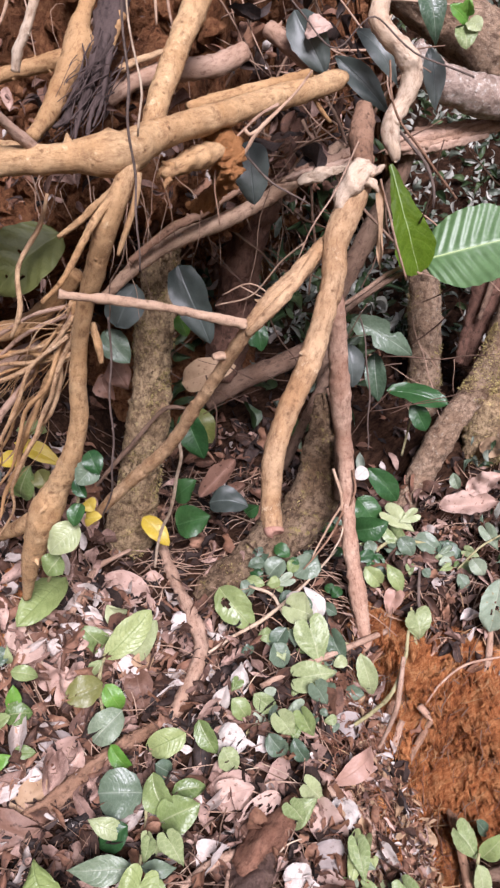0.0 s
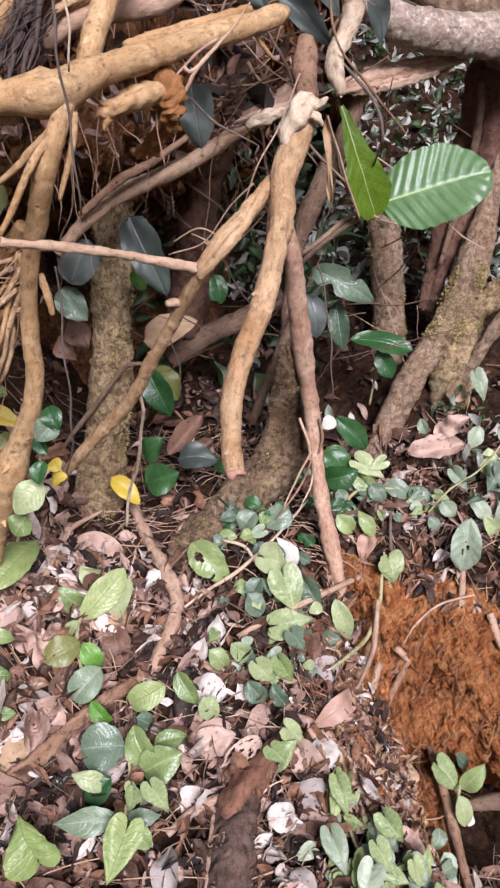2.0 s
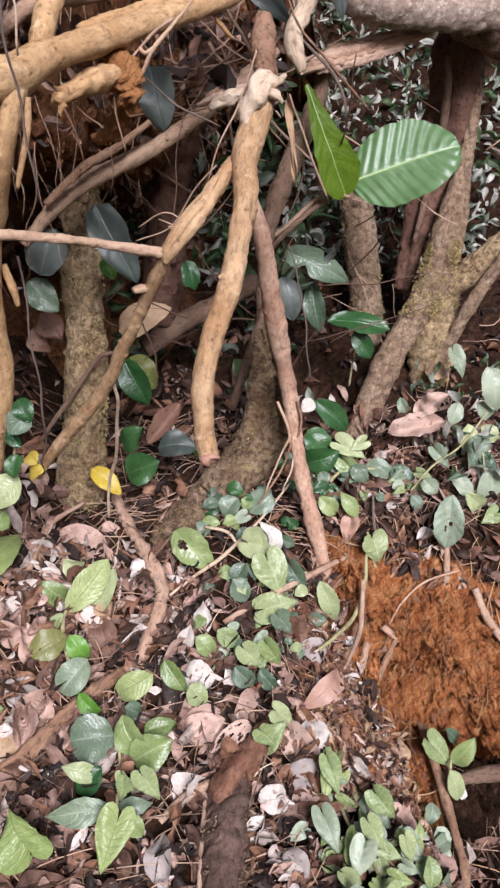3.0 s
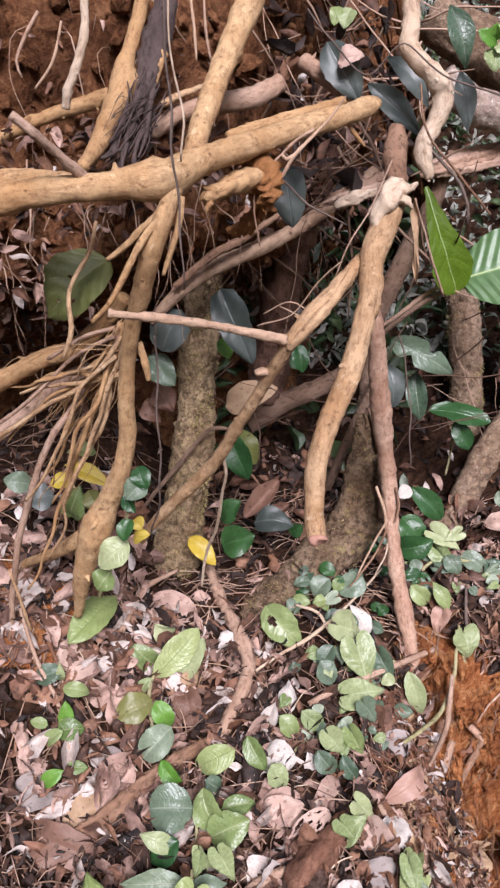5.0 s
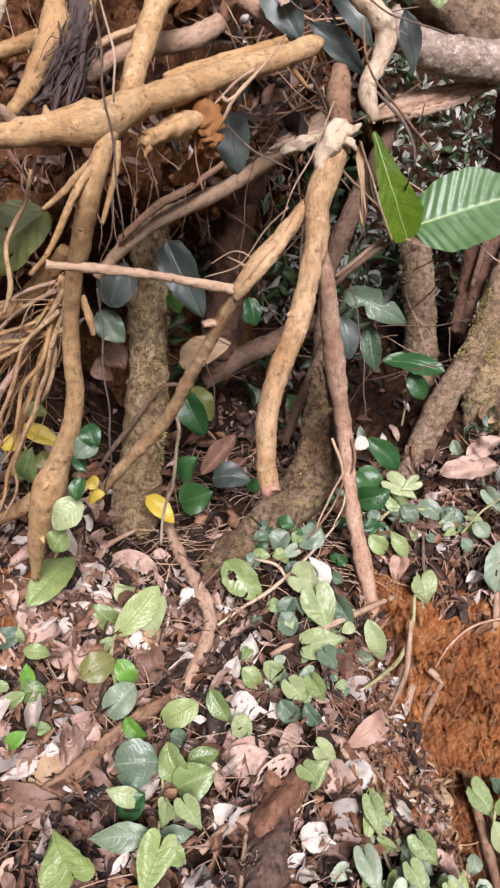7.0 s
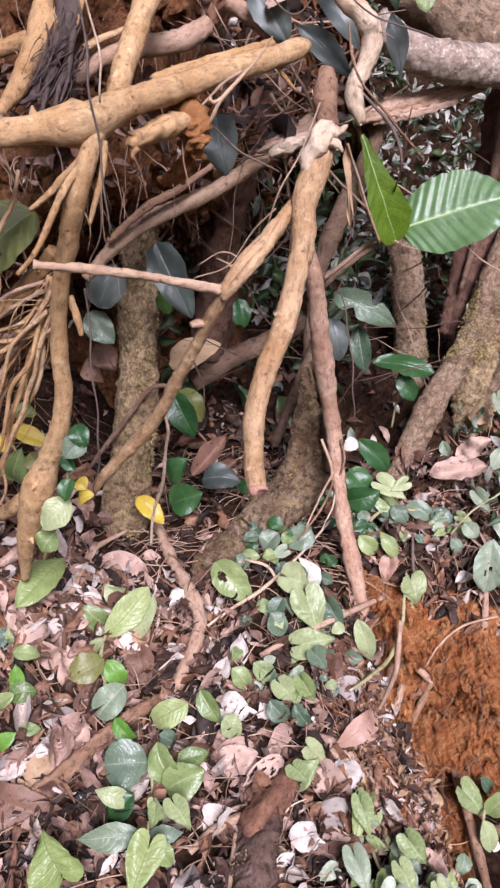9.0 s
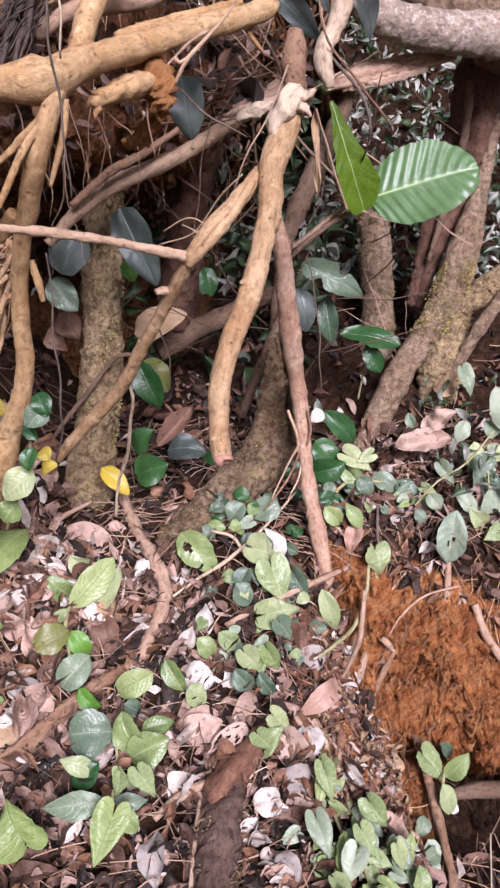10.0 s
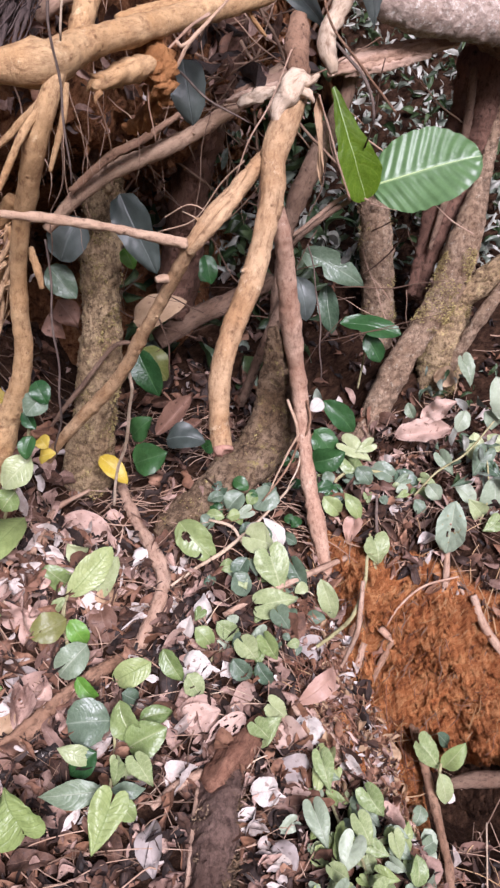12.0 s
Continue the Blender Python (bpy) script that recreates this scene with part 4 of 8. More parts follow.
root("fallen_log", "fallen log with pale lichen bark", [(0.374, 2.350, 1.864, 0.0365), (0.458, 2.360, 1.794, 0.0465), (0.580, 2.400, 1.758, 0.0540), (0.707, 2.450, 1.749, 0.0553), (0.839, 2.500, 1.742, 0.0599), (0.993, 2.550, 1.737, 0.0613)], BARK_WHITE, "log", seed=30.0, sides=36, step=0.008, grit=0.005)
root("fallen_log", "thick brown fallen log above the hollow", [(0.380, 2.660, 2.070, 0.0700), (0.435, 2.650, 2.032, 0.0760), (0.524, 2.650, 1.980, 0.0840), (0.629, 2.660, 1.920, 0.0950), (0.765, 2.680, 1.849, 0.1020), (0.924, 2.720, 1.767, 0.1020), (1.080, 2.780, 1.690, 0.0950)], BARK_LICHEN, "log", seed=31.0, sides=40, step=0.010, grit=0.004)
plank = thing("torn_plank", "torn flat piece of pinkish wood below the log", "wood")
for k, line in enumerate(([(0.332, 2.400, 1.604, 0.0081), (0.432, 2.420, 1.627, 0.0147), (0.570, 2.460, 1.654, 0.0133), (0.733, 2.520, 1.686, 0.0068)], [(0.351, 2.430, 1.634, 0.0098), (0.485, 2.450, 1.654, 0.0165), (0.627, 2.500, 1.686, 0.0134), (0.756, 2.550, 1.713, 0.0051)], [(0.342, 2.420, 1.619, 0.0098), (0.449, 2.430, 1.639, 0.0164), (0.606, 2.480, 1.673, 0.0150), (0.746, 2.540, 1.702, 0.0068)],
        [(0.382, 2.410, 1.604, 0.0065), (0.500, 2.430, 1.624, 0.0115), (0.642, 2.480, 1.655, 0.0067)], [(0.418, 2.450, 1.665, 0.0066), (0.537, 2.470, 1.676, 0.0116), (0.681, 2.520, 1.702, 0.0067)])):
    root_part("splinter", plank, line, (ROOT_PINK, WOOD_TORN)[k % 2], seed=32.0 + k, rough=0.4, flute=0.2, nubs=0.02)
plank = thing("torn_plank", "peeled chunk of pale wood below the fork", "wood")
for k, line in enumerate(([(0.042, 2.050, 1.546, 0.0058), (0.091, 2.040, 1.562, 0.0116), (0.162, 2.040, 1.581, 0.0115), (0.208, 2.050, 1.597, 0.0043)], [(0.083, 2.020, 1.547, 0.0115), (0.121, 2.010, 1.562, 0.0142), (0.168, 2.020, 1.572, 0.0100), (0.201, 2.030, 1.580, 0.0043)], [(0.063, 2.060, 1.565, 0.0058), (0.120, 2.050, 1.582, 0.0116), (0.177, 2.050, 1.604, 0.0101), (0.214, 2.060, 1.616, 0.0043)], [(0.073, 2.020, 1.538, 0.0072), (0.090, 2.010, 1.547, 0.0100), (0.112, 2.010, 1.552, 0.0071)])):
    root_part("splinter", plank, line, (WOOD_TORN, ROOT_PALE, ROOT_PINK, ROOT_PALE)[k], seed=33.0 + k, rough=0.45, flute=0.2, nubs=0.02)

# ---- roots in the soil bank ----
SIDE = "roots in the soil bank"
root("bank_root", "straight orange root sloping out of the bank", [(-0.099, 1.780, 2.010, 0.0292), (-0.125, 1.760, 1.945, 0.0293), (-0.153, 1.700, 1.870, 0.0253), (-0.182, 1.620, 1.785, 0.0246), (-0.203, 1.520, 1.699, 0.0214), (-0.212, 1.460, 1.648, 0.0177)], ROOT_GOLD, group=SIDE, seed=34.0)
root("bank_root", "curved tan root bending towards the knot", [(-0.339, 1.800, 2.013, 0.0167), (-0.358, 1.780, 1.936, 0.0168), (-0.381, 1.740, 1.856, 0.0179), (-0.382, 1.710, 1.810, 0.0308), (-0.396, 1.640, 1.751, 0.0230), (-0.395, 1.500, 1.683, 0.0160), (-0.395, 1.380, 1.643, 0.0120)], ROOT_ORANGE, group=SIDE, seed=35.0)
root("bank_root", "thin tan root beside dark fibres", [(-0.299, 1.740, 1.870, 0.0107), (-0.320, 1.720, 1.820, 0.0118), (-0.342, 1.700, 1.764, 0.0095)], ROOT_ORANGE, group=SIDE, seed=36.0)
root("bank_root", "level tan root in the bank", [(-0.748, 1.780, 1.688, 0.0153), (-0.643, 1.760, 1.729, 0.0150), (-0.544, 1.740, 1.758, 0.0147), (-0.453, 1.730, 1.779, 0.0169), (-0.413, 1.720, 1.788, 0.0168)], ROOT_ORANGE, group=SIDE, seed=37.0)
root("bank_root", "pale bare twig hanging from above", [(-0.392, 1.480, 1.951, 0.0069), (-0.395, 1.480, 1.881, 0.0081), (-0.415, 1.480, 1.822, 0.0082), (-0.440, 1.490, 1.777, 0.0094), (-0.450, 1.500, 1.749, 0.0074)], ROOT_PALE, group=SIDE, seed=38.0)
root("bank_root", "grey-brown root behind the straight one", [(-0.345, 1.780, 1.712, 0.0150), (-0.287, 1.790, 1.752, 0.0187), (-0.221, 1.820, 1.769, 0.0227), (-0.122, 1.860, 1.787, 0.0230), (-0.059, 1.900, 1.818, 0.0207)], ROOT_PINK, group=SIDE, seed=39.0)
root("bank_root", "thin orange root in the bank", [(-0.310, 1.750, 1.769, 0.0073), (-0.276, 1.770, 1.788, 0.0073), (-0.223, 1.800, 1.808, 0.0062)], ROOT_TAN, group=SIDE, seed=40.0)
root("bank_root", "short thick root behind the branch end", [(-0.008, 1.950, 1.869, 0.0184), (0.044, 1.920, 1.828, 0.0208), (0.095, 1.880, 1.787, 0.0192), (0.126, 1.860, 1.762, 0.0127)], ROOT_PINK, group=SIDE, seed=41.0)
root("bank_root", "orange root sloping down behind the hanging root", [(-0.797, 1.700, 1.141, 0.0244), (-0.699, 1.680, 1.190, 0.0226), (-0.606, 1.660, 1.234, 0.0221), (-0.518, 1.640, 1.264, 0.0204), (-0.429, 1.620, 1.340, 0.0186), (-0.389, 1.600, 1.380, 0.0145)], ROOT_ORANGE, group=SIDE, seed=42.0)
root("bank_root", "pinkish root below the orange one", [(-0.824, 1.780, 0.983, 0.0145), (-0.717, 1.760, 1.064, 0.0212), (-0.615, 1.740, 1.142, 0.0234), (-0.515, 1.700, 1.201, 0.0160)], ROOT_PINK, group=SIDE, seed=43.0)
STRANDS = "thin root strands"
for k, line in enumerate((
        [(-0.377, 1.500, 1.326, 0.0075), (-0.427, 1.530, 1.248, 0.0086), (-0.509, 1.570, 1.156, 0.0081), (-0.596, 1.600, 1.046, 0.0085), (-0.662, 1.630, 0.920, 0.0088), (-0.718, 1.660, 0.785, 0.0092), (-0.772, 1.700, 0.617, 0.0086), (-0.821, 1.740, 0.398, 0.0067)],
        [(-0.376, 1.490, 1.317, 0.0058), (-0.464, 1.520, 1.214, 0.0052), (-0.580, 1.550, 1.150, 0.0053), (-0.714, 1.600, 1.060, 0.0056)],
        [(-0.391, 1.490, 1.276, 0.0050), (-0.472, 1.500, 1.208, 0.0043), (-0.526, 1.520, 1.101, 0.0044), (-0.600, 1.550, 0.982, 0.0037), (-0.659, 1.580, 0.913, 0.0038)],
        [(-0.393, 1.490, 1.317, 0.0050), (-0.499, 1.530, 1.261, 0.0043), (-0.607, 1.560, 1.166, 0.0045), (-0.723, 1.600, 1.088, 0.0047)],
        [(-0.428, 1.520, 1.239, 0.0051), (-0.423, 1.530, 1.186, 0.0061), (-0.452, 1.550, 1.103, 0.0054), (-0.481, 1.570, 1.056, 0.0037)],
        [(-0.494, 1.460, 1.280, 0.0041), (-0.469, 1.450, 1.338, 0.0056), (-0.465, 1.450, 1.416, 0.0047), (-0.420, 1.460, 1.489, 0.0047), (-0.401, 1.470, 1.546, 0.0031)],
        [(-0.388, 1.500, 1.332, 0.0050), (-0.466, 1.520, 1.312, 0.0042), (-0.555, 1.550, 1.257, 0.0044)],
        [(-0.443, 1.500, 1.256, 0.0034), (-0.531, 1.540, 1.222, 0.0035), (-0.638, 1.580, 1.174, 0.0037)],
        [(-0.742, 1.620, 0.712, 0.0031), (-0.723, 1.620, 0.632, 0.0041), (-0.715, 1.640, 0.520, 0.0042)],
        [(-0.592, 1.850, 1.978, 0.0036), (-0.620, 1.840, 1.932, 0.0045), (-0.649, 1.830, 1.876, 0.0037), (-0.641, 1.830, 1.841, 0.0028)],
        [(-0.547, 1.860, 1.955, 0.0028), (-0.572, 1.850, 1.875, 0.0037), (-0.618, 1.850, 1.819, 0.0028)],
        [(-0.238, 1.750, 1.968, 0.0034), (-0.234, 1.740, 1.904, 0.0034), (-0.231, 1.740, 1.851, 0.0026)],
        [(-0.209, 1.750, 1.967, 0.0026), (-0.205, 1.740, 1.903, 0.0034), (-0.198, 1.740, 1.850, 0.0026)],
        [(0.139, 1.620, 1.462, 0.0014), (0.092, 1.700, 1.369, 0.0015), (0.017, 1.800, 1.295, 0.0017), (-0.066, 1.850, 1.315, 0.0017)],
        [(0.015, 1.600, 1.337, 0.0014), (-0.033, 1.620, 1.359, 0.0015), (-0.097, 1.660, 1.328, 0.0015)],
        [(0.163, 1.520, 1.639, 0.0017), (0.123, 1.510, 1.555, 0.0016), (0.080, 1.500, 1.490, 0.0017), (0.056, 1.520, 1.427, 0.0015)],
        [(0.077, 1.660, 1.442, 0.0019), (0.029, 1.700, 1.395, 0.0020), (-0.036, 1.760, 1.310, 0.0016), (-0.119, 1.800, 1.276, 0.0017)])):
    root("root_strand", "thin tan root strand hanging free" if k < 9 else "fine brown root strand", line, (ROOT_TWIG if k > 8 else ROOT_TAN) if k % 3 else ROOT_PINK, group=STRANDS, sides=7, seed=50.0 + k, rough=0.15, wander=0.004, step=0.012)

FAN_TOP, FAN_END = [(-0.367, 1.490, 1.346, 0.0057), (-0.382, 1.500, 1.291, 0.0058), (-0.392, 1.510, 1.235, 0.0059)], [(-0.764, 1.620, 1.136, 0.0039), (-0.763, 1.640, 1.018, 0.0040), (-0.746, 1.660, 0.893, 0.0042), (-0.747, 1.680, 0.727, 0.0043), (-0.752, 1.720, 0.572, 0.0045), (-0.651, 1.660, 0.862, 0.0042), (-0.585, 1.640, 1.018, 0.0040)]
rnd = random.Random(17)
for k in range(34):
    a, b = Vector(rnd.choice(FAN_TOP)[:3]), Vector(FAN_END[k % len(FAN_END)][:3])
    b += Vector((rnd.uniform(-0.06, 0.06), rnd.uniform(-0.05, 0.08), rnd.uniform(-0.06, 0.06)))
    cut = rnd.uniform(0.45, 1.0)
    mid = a.lerp(b, 0.5 * cut) + Vector((rnd.uniform(-0.03, 0.03), rnd.uniform(-0.03, 0.03), rnd.uniform(-0.01, 0.05)))
    end, r = a.lerp(b, cut), 0.0009 + 0.0062 * rnd.random() ** 3
    root("root_strand", "thin tan root strand fanning out from the hanging root", [(*a, r), (*mid, r), (*end, r * 0.5)], ROOT_ORANGE if k % 3 else ROOT_TAN, group=STRANDS, sides=6, seed=200.0 + k, rough=0.2, wander=0.022, step=0.014, nubs=0.03)
for k in range(14):
    x, z = rnd.uniform(-0.85, -0.25), rnd.uniform(1.45, 1.72)
    y = bank_y(x, z) - rnd.uniform(0.1, 0.35)
    a = Vector((x, y, z))
    b = a + Vector((rnd.uniform(-0.10, 0.10), rnd.uniform(-0.05, 0.05), -rnd.uniform(0.10, 0.30)))
    mid, r = a.lerp(b, 0.5) + Vector((rnd.uniform(-0.05, 0.05), rnd.uniform(-0.05, 0.02), 0)), rnd.uniform(0.0009, 0.0026)
    root("root_strand", "fine root strand hanging below the thick root", [(*a, r), (*mid, r), (*b, r * 0.5)], (ROOT_PINK, BARK_BROWN, WOOD_OLD)[k % 3], group=STRANDS, sides=5, seed=300.0 + k, rough=0.2, wander=0.035, step=0.016, nubs=0)

root_part("hooked_twig", main_root, [(0.093, 1.800, 1.765, 0.0048), (0.088, 1.795, 1.740, 0.0050), (0.096, 1.795, 1.715, 0.0046), (0.116, 1.800, 1.689, 0.0046), (0.129, 1.805, 1.675, 0.0030)], ROOT_ORANGE, "thin hooked twig below the branch end", seed=4.4, sides=8)
twig = thing("forked_twig", "pale forked twig resting against the thick root", "twig")
root_part("stem", twig, [(0.078, 1.640, 1.764, 0.0018), (0.049, 1.610, 1.726, 0.0026), (0.018, 1.590, 1.695, 0.0034), (-0.023, 1.575, 1.656, 0.0044), (-0.042, 1.575, 1.626, 0.0036), (-0.054, 1.580, 1.608, 0.0022)], ROOT_TWIG, seed=4.6, sides=8)
root_part("side_twig", twig, [(-0.018, 1.577, 1.660, 0.0036), (-0.039, 1.570, 1.649, 0.0040), (-0.047, 1.568, 1.659, 0.0030)], ROOT_TWIG, seed=4.8, sides=8)
root("soil_clump", "orange soil and rotten fibre arching round the broken root", [(-0.128, 1.600, 1.642, 0.0110), (-0.104, 1.590, 1.648, 0.0173), (-0.088, 1.590, 1.627, 0.0215), (-0.085, 1.595, 1.598, 0.0225), (-0.091, 1.605, 1.570, 0.0225), (-0.106, 1.640, 1.542, 0.0165), (-0.137, 1.700, 1.515, 0.0110), (-0.175, 1.760, 1.501, 0.0074)], SOIL_CRUMB, "soil", sides=32, seed=47.0, rough=0.75, step=0.004, grit=0.014, nubs=0, wander=0.012)
back_tree = thing("forest_tree", "dark brown tree standing at the back of the hollow", "tree")
root_part("trunk", back_tree, [(0.066, 2.500, 1.884, 0.0642), (0.050, 2.500, 1.753, 0.0660), (0.023, 2.500, 1.643, 0.0659), (-0.009, 2.500, 1.543, 0.0639), (-0.043, 2.520, 1.422, 0.0609), (-0.078, 2.550, 1.276, 0.0597), (-0.115, 2.600, 1.097, 0.0628), (-0.154, 2.620, 0.867, 0.0697)], WOOD_SPLIT, sides=32, seed=48.0, rough=0.2, flute=0.10, step=0.01, grit=0.006)
root_part("split_strip", back_tree, [(0.083, 2.460, 1.801, 0.0107), (0.066, 2.460, 1.681, 0.0125), (0.037, 2.450, 1.570, 0.0128), (0.005, 2.470, 1.453, 0.0082)], BARK_BROWN, "torn strip of bark", seed=48.5, nubs=0)

# ---- vines ----
VINES = "hanging vines"
for label, mat, line in (
        ("dark thin vine hanging in front of the roots", VINE_GREY, [(-0.204, 1.220, 1.900, 0.0018), (-0.206, 1.220, 1.827, 0.0018), (-0.205, 1.220, 1.735, 0.0021), (-0.207, 1.220, 1.655, 0.0022), (-0.205, 1.230, 1.570, 0.0020), (-0.202, 1.240, 1.507, 0.0018), (-0.208, 1.260, 1.440, 0.0015)]),
        ("pale thin vine hanging in front of the roots", ROOT_PALE, [(-0.202, 1.240, 1.904, 0.0016), (-0.204, 1.240, 1.830, 0.0016), (-0.196, 1.240, 1.760, 0.0016), (-0.189, 1.240, 1.704, 0.0019), (-0.198, 1.250, 1.646, 0.0017)]),
        ("dark thin vine hanging in front of the roots", VINE_GREY, [(-0.297, 1.420, 1.330, 0.0021), (-0.297, 1.420, 1.228, 0.0021), (-0.304, 1.440, 1.102, 0.0022), (-0.320, 1.470, 0.962, 0.0023), (-0.376, 1.600, 0.801, 0.0016)]),
        ("thin dark vine hanging in the hollow", VINE_GREY, [(0.251, 2.100, 1.190, 0.0019), (0.281, 2.100, 1.063, 0.0025), (0.305, 2.120, 0.782, 0.0020)]),
        ("grey vine looping past the large leaf", VINE_GREY, [(0.006, 1.720, 1.934, 0.0016), (0.052, 1.720, 1.871, 0.0020), (0.133, 1.720, 1.805, 0.0016), (0.200, 1.720, 1.866, 0.0016), (0.298, 1.740, 1.802, 0.0020), (0.409, 1.760, 1.763, 0.0020)]),
        ("grey vine looping past the large leaf", WOOD_OLD, [(0.233, 1.700, 1.790, 0.0022), (0.244, 1.700, 1.725, 0.0026), (0.277, 1.710, 1.659, 0.0027), (0.342, 1.720, 1.584, 0.0032), (0.399, 1.740, 1.523, 0.0026)]),
        ("thin brown vine hanging from the bank", ROOT_PINK, [(-0.101, 1.600, 1.480, 0.0014), (-0.097, 1.580, 1.603, 0.0021), (-0.029, 1.600, 1.676, 0.0028), (0.016, 1.600, 1.706, 0.0035)]),
        ("thin dry stalk hanging in front of the trunk", VINE_GREY, [(-0.074, 1.700, 1.623, 0.0023), (0.004, 1.720, 1.557, 0.0023), (0.092, 1.740, 1.512, 0.0015)]),
        ("brown vine beside the large leaf", ROOT_PINK, [(0.243, 1.780, 1.561, 0.0022), (0.291, 1.820, 1.424, 0.0031), (0.332, 1.860, 1.334, 0.0032)]),
        ("thin vine from the upper branch", VINE_GREY, [(0.363, 1.800, 1.499, 0.0037), (0.363, 1.800, 1.543, 0.0037), (0.328, 1.800, 1.608, 0.0036), (0.266, 1.800, 1.672, 0.0035)])):
    root("vine", label, line, mat, "vine", VINES, sides=7, rough=0.25, wander=0.010, step=0.015, seed=len(label) * 1.3, nubs=0.02)

rnd = random.Random(5)


def strands(name, label, material, boxes, radius, count, category, drop=1.0):
    verts, faces = [], []
    for k in range(count):
        a, b, spread = boxes[k % len(boxes)]
        p, q = Vector(a), Vector(b)
        o = Vector([rnd.uniform(-spread, spread) for _ in range(3)])
        o2 = o * 0.6 + Vector([rnd.uniform(-spread, spread) * 0.6 for _ in range(3)])
        mid = (p + o + q + o2) / 2 + Vector([rnd.uniform(-spread, spread) * 0.4 for _ in range(3)])
        r = radius * rnd.uniform(0.5, 1.3)
        v, f = tube([(*(p + o), r), (*mid, r), (*(q + o2), r * 0.5)], sides=5, rough=0.1, step=0.025, seed=k, wander=0.03)
        n = len(verts)
        verts += v
        faces += [tuple(i + n for i in ff) for ff in f]
    return tagged(new(name, mesh_of(name, verts, faces, material)), label, category, "", "stuff")


dark = thing("dark_root", "dark purple-brown rotten root with ragged strips", "root")
root_part("trunk_root", dark, [(-0.287, 1.800, 2.042, 0.0237), (-0.296, 1.790, 1.978, 0.0251), (-0.308, 1.780, 1.924, 0.0276), (-0.322, 1.750, 1.866, 0.0263), (-0.334, 1.720, 1.815, 0.0202), (-0.339, 1.680, 1.768, 0.0105)], FIBRE_DARK, seed=45.0, rough=0.3, flute=0.12, nubs=0)
for k, line in enumerate((
        [(-0.330, 1.710, 1.819, 0.0106), (-0.339, 1.660, 1.762, 0.0093), (-0.351, 1.600, 1.706, 0.0079), (-0.364, 1.520, 1.657, 0.0033)], [(-0.324, 1.710, 1.808, 0.0094), (-0.327, 1.670, 1.751, 0.0082), (-0.337, 1.580, 1.678, 0.0056), (-0.334, 1.500, 1.641, 0.0022)],
        [(-0.335, 1.700, 1.797, 0.0094), (-0.355, 1.650, 1.745, 0.0092), (-0.373, 1.570, 1.695, 0.0067), (-0.385, 1.470, 1.653, 0.0032)], [(-0.338, 1.680, 1.774, 0.0082), (-0.365, 1.620, 1.723, 0.0080), (-0.380, 1.520, 1.673, 0.0054), (-0.389, 1.440, 1.643, 0.0021)],
        [(-0.317, 1.740, 1.854, 0.0083), (-0.317, 1.700, 1.785, 0.0071), (-0.327, 1.630, 1.717, 0.0057), (-0.329, 1.550, 1.662, 0.0022)], [(-0.344, 1.660, 1.756, 0.0081), (-0.350, 1.590, 1.690, 0.0068), (-0.355, 1.500, 1.647, 0.0032)])):
    root_part("ragged_strip", dark, line, FIBRE_DARK, seed=46.0 + k, rough=0.5, wander=0.025, sides=8, step=0.01, nubs=0)
FIBRES = [(-0.332, 1.720, 1.809), (-0.365, 1.580, 1.684), (-0.340, 1.680, 1.763), (-0.387, 1.500, 1.653)]
strands("root_fibres", "dark purple-brown root fibres in the bank", FIBRE_DARK, [(FIBRES[0], FIBRES[1], 0.04), (FIBRES[2], FIBRES[3], 0.04)], 0.0012, 70, "root fibres")


def rootlets():
    """Fine rootlets sticking out of the bank and hanging down."""
    verts, faces = [], []
    for k in range(190):
        x, z = rnd.uniform(-1.3, 0.15), rnd.uniform(1.15, 2.7)
        y = bank_y(x, z) - rnd.uniform(0.0, 0.05)
        reach, drop = rnd.uniform(0.03, 0.14), rnd.uniform(0.05, 0.30)
        a = Vector((x, y, z))
        b = a + Vector((rnd.uniform(-0.08, 0.08), -reach, -drop * 0.4))
        c = b + Vector((rnd.uniform(-0.06, 0.06), rnd.uniform(-0.03, 0.05), -drop))
        r = rnd.uniform(0.0006, 0.0019)
        v, f = tube([(*a, r), (*b, r), (*c, r * 0.5)], sides=4, rough=0.1, step=0.03, seed=k, wander=0.02)
        n = len(verts)
        verts += v
        faces += [tuple(i + n for i in ff) for ff in f]
    return tagged(new("rootlets", mesh_of("rootlets", verts, faces, ROOT_PINK)), "fine brown rootlets hanging from the soil bank", "rootlets", "", "stuff")


rootlets()

# ---- roots and wood on the slope ----
root("ground_root", "winding brown root lying on the leaf litter", [(-0.390, 2.350, 0.455, 0.0154), (-0.314, 2.168, 0.407, 0.0163), (-0.262, 2.050, 0.356, 0.0192), (-0.209, 1.961, 0.315, 0.0203), (-0.173, 1.884, 0.271, 0.0215), (-0.185, 1.804, 0.233, 0.0193), (-0.212, 1.747, 0.200, 0.0189), (-0.246, 1.688, 0.151, 0.0171), (-0.275, 1.667, 0.121, 0.0139), (-0.330, 1.625, 0.105, 0.0090)], ROOT_PINK, seed=70.0, rough=0.3)
root("ground_root", "pinkish root half buried in the litter", [(-0.256, 1.690, 0.158, 0.0136), (-0.324, 1.640, 0.148, 0.0184), (-0.405, 1.570, 0.134, 0.0190), (-0.482, 1.499, 0.106, 0.0186), (-0.559, 1.443, 0.070, 0.0169), (-0.629, 1.418, 0.036, 0.0144)], WOOD_OLD, seed=71.0, rough=0.45, flute=0.25, grit=0.004)
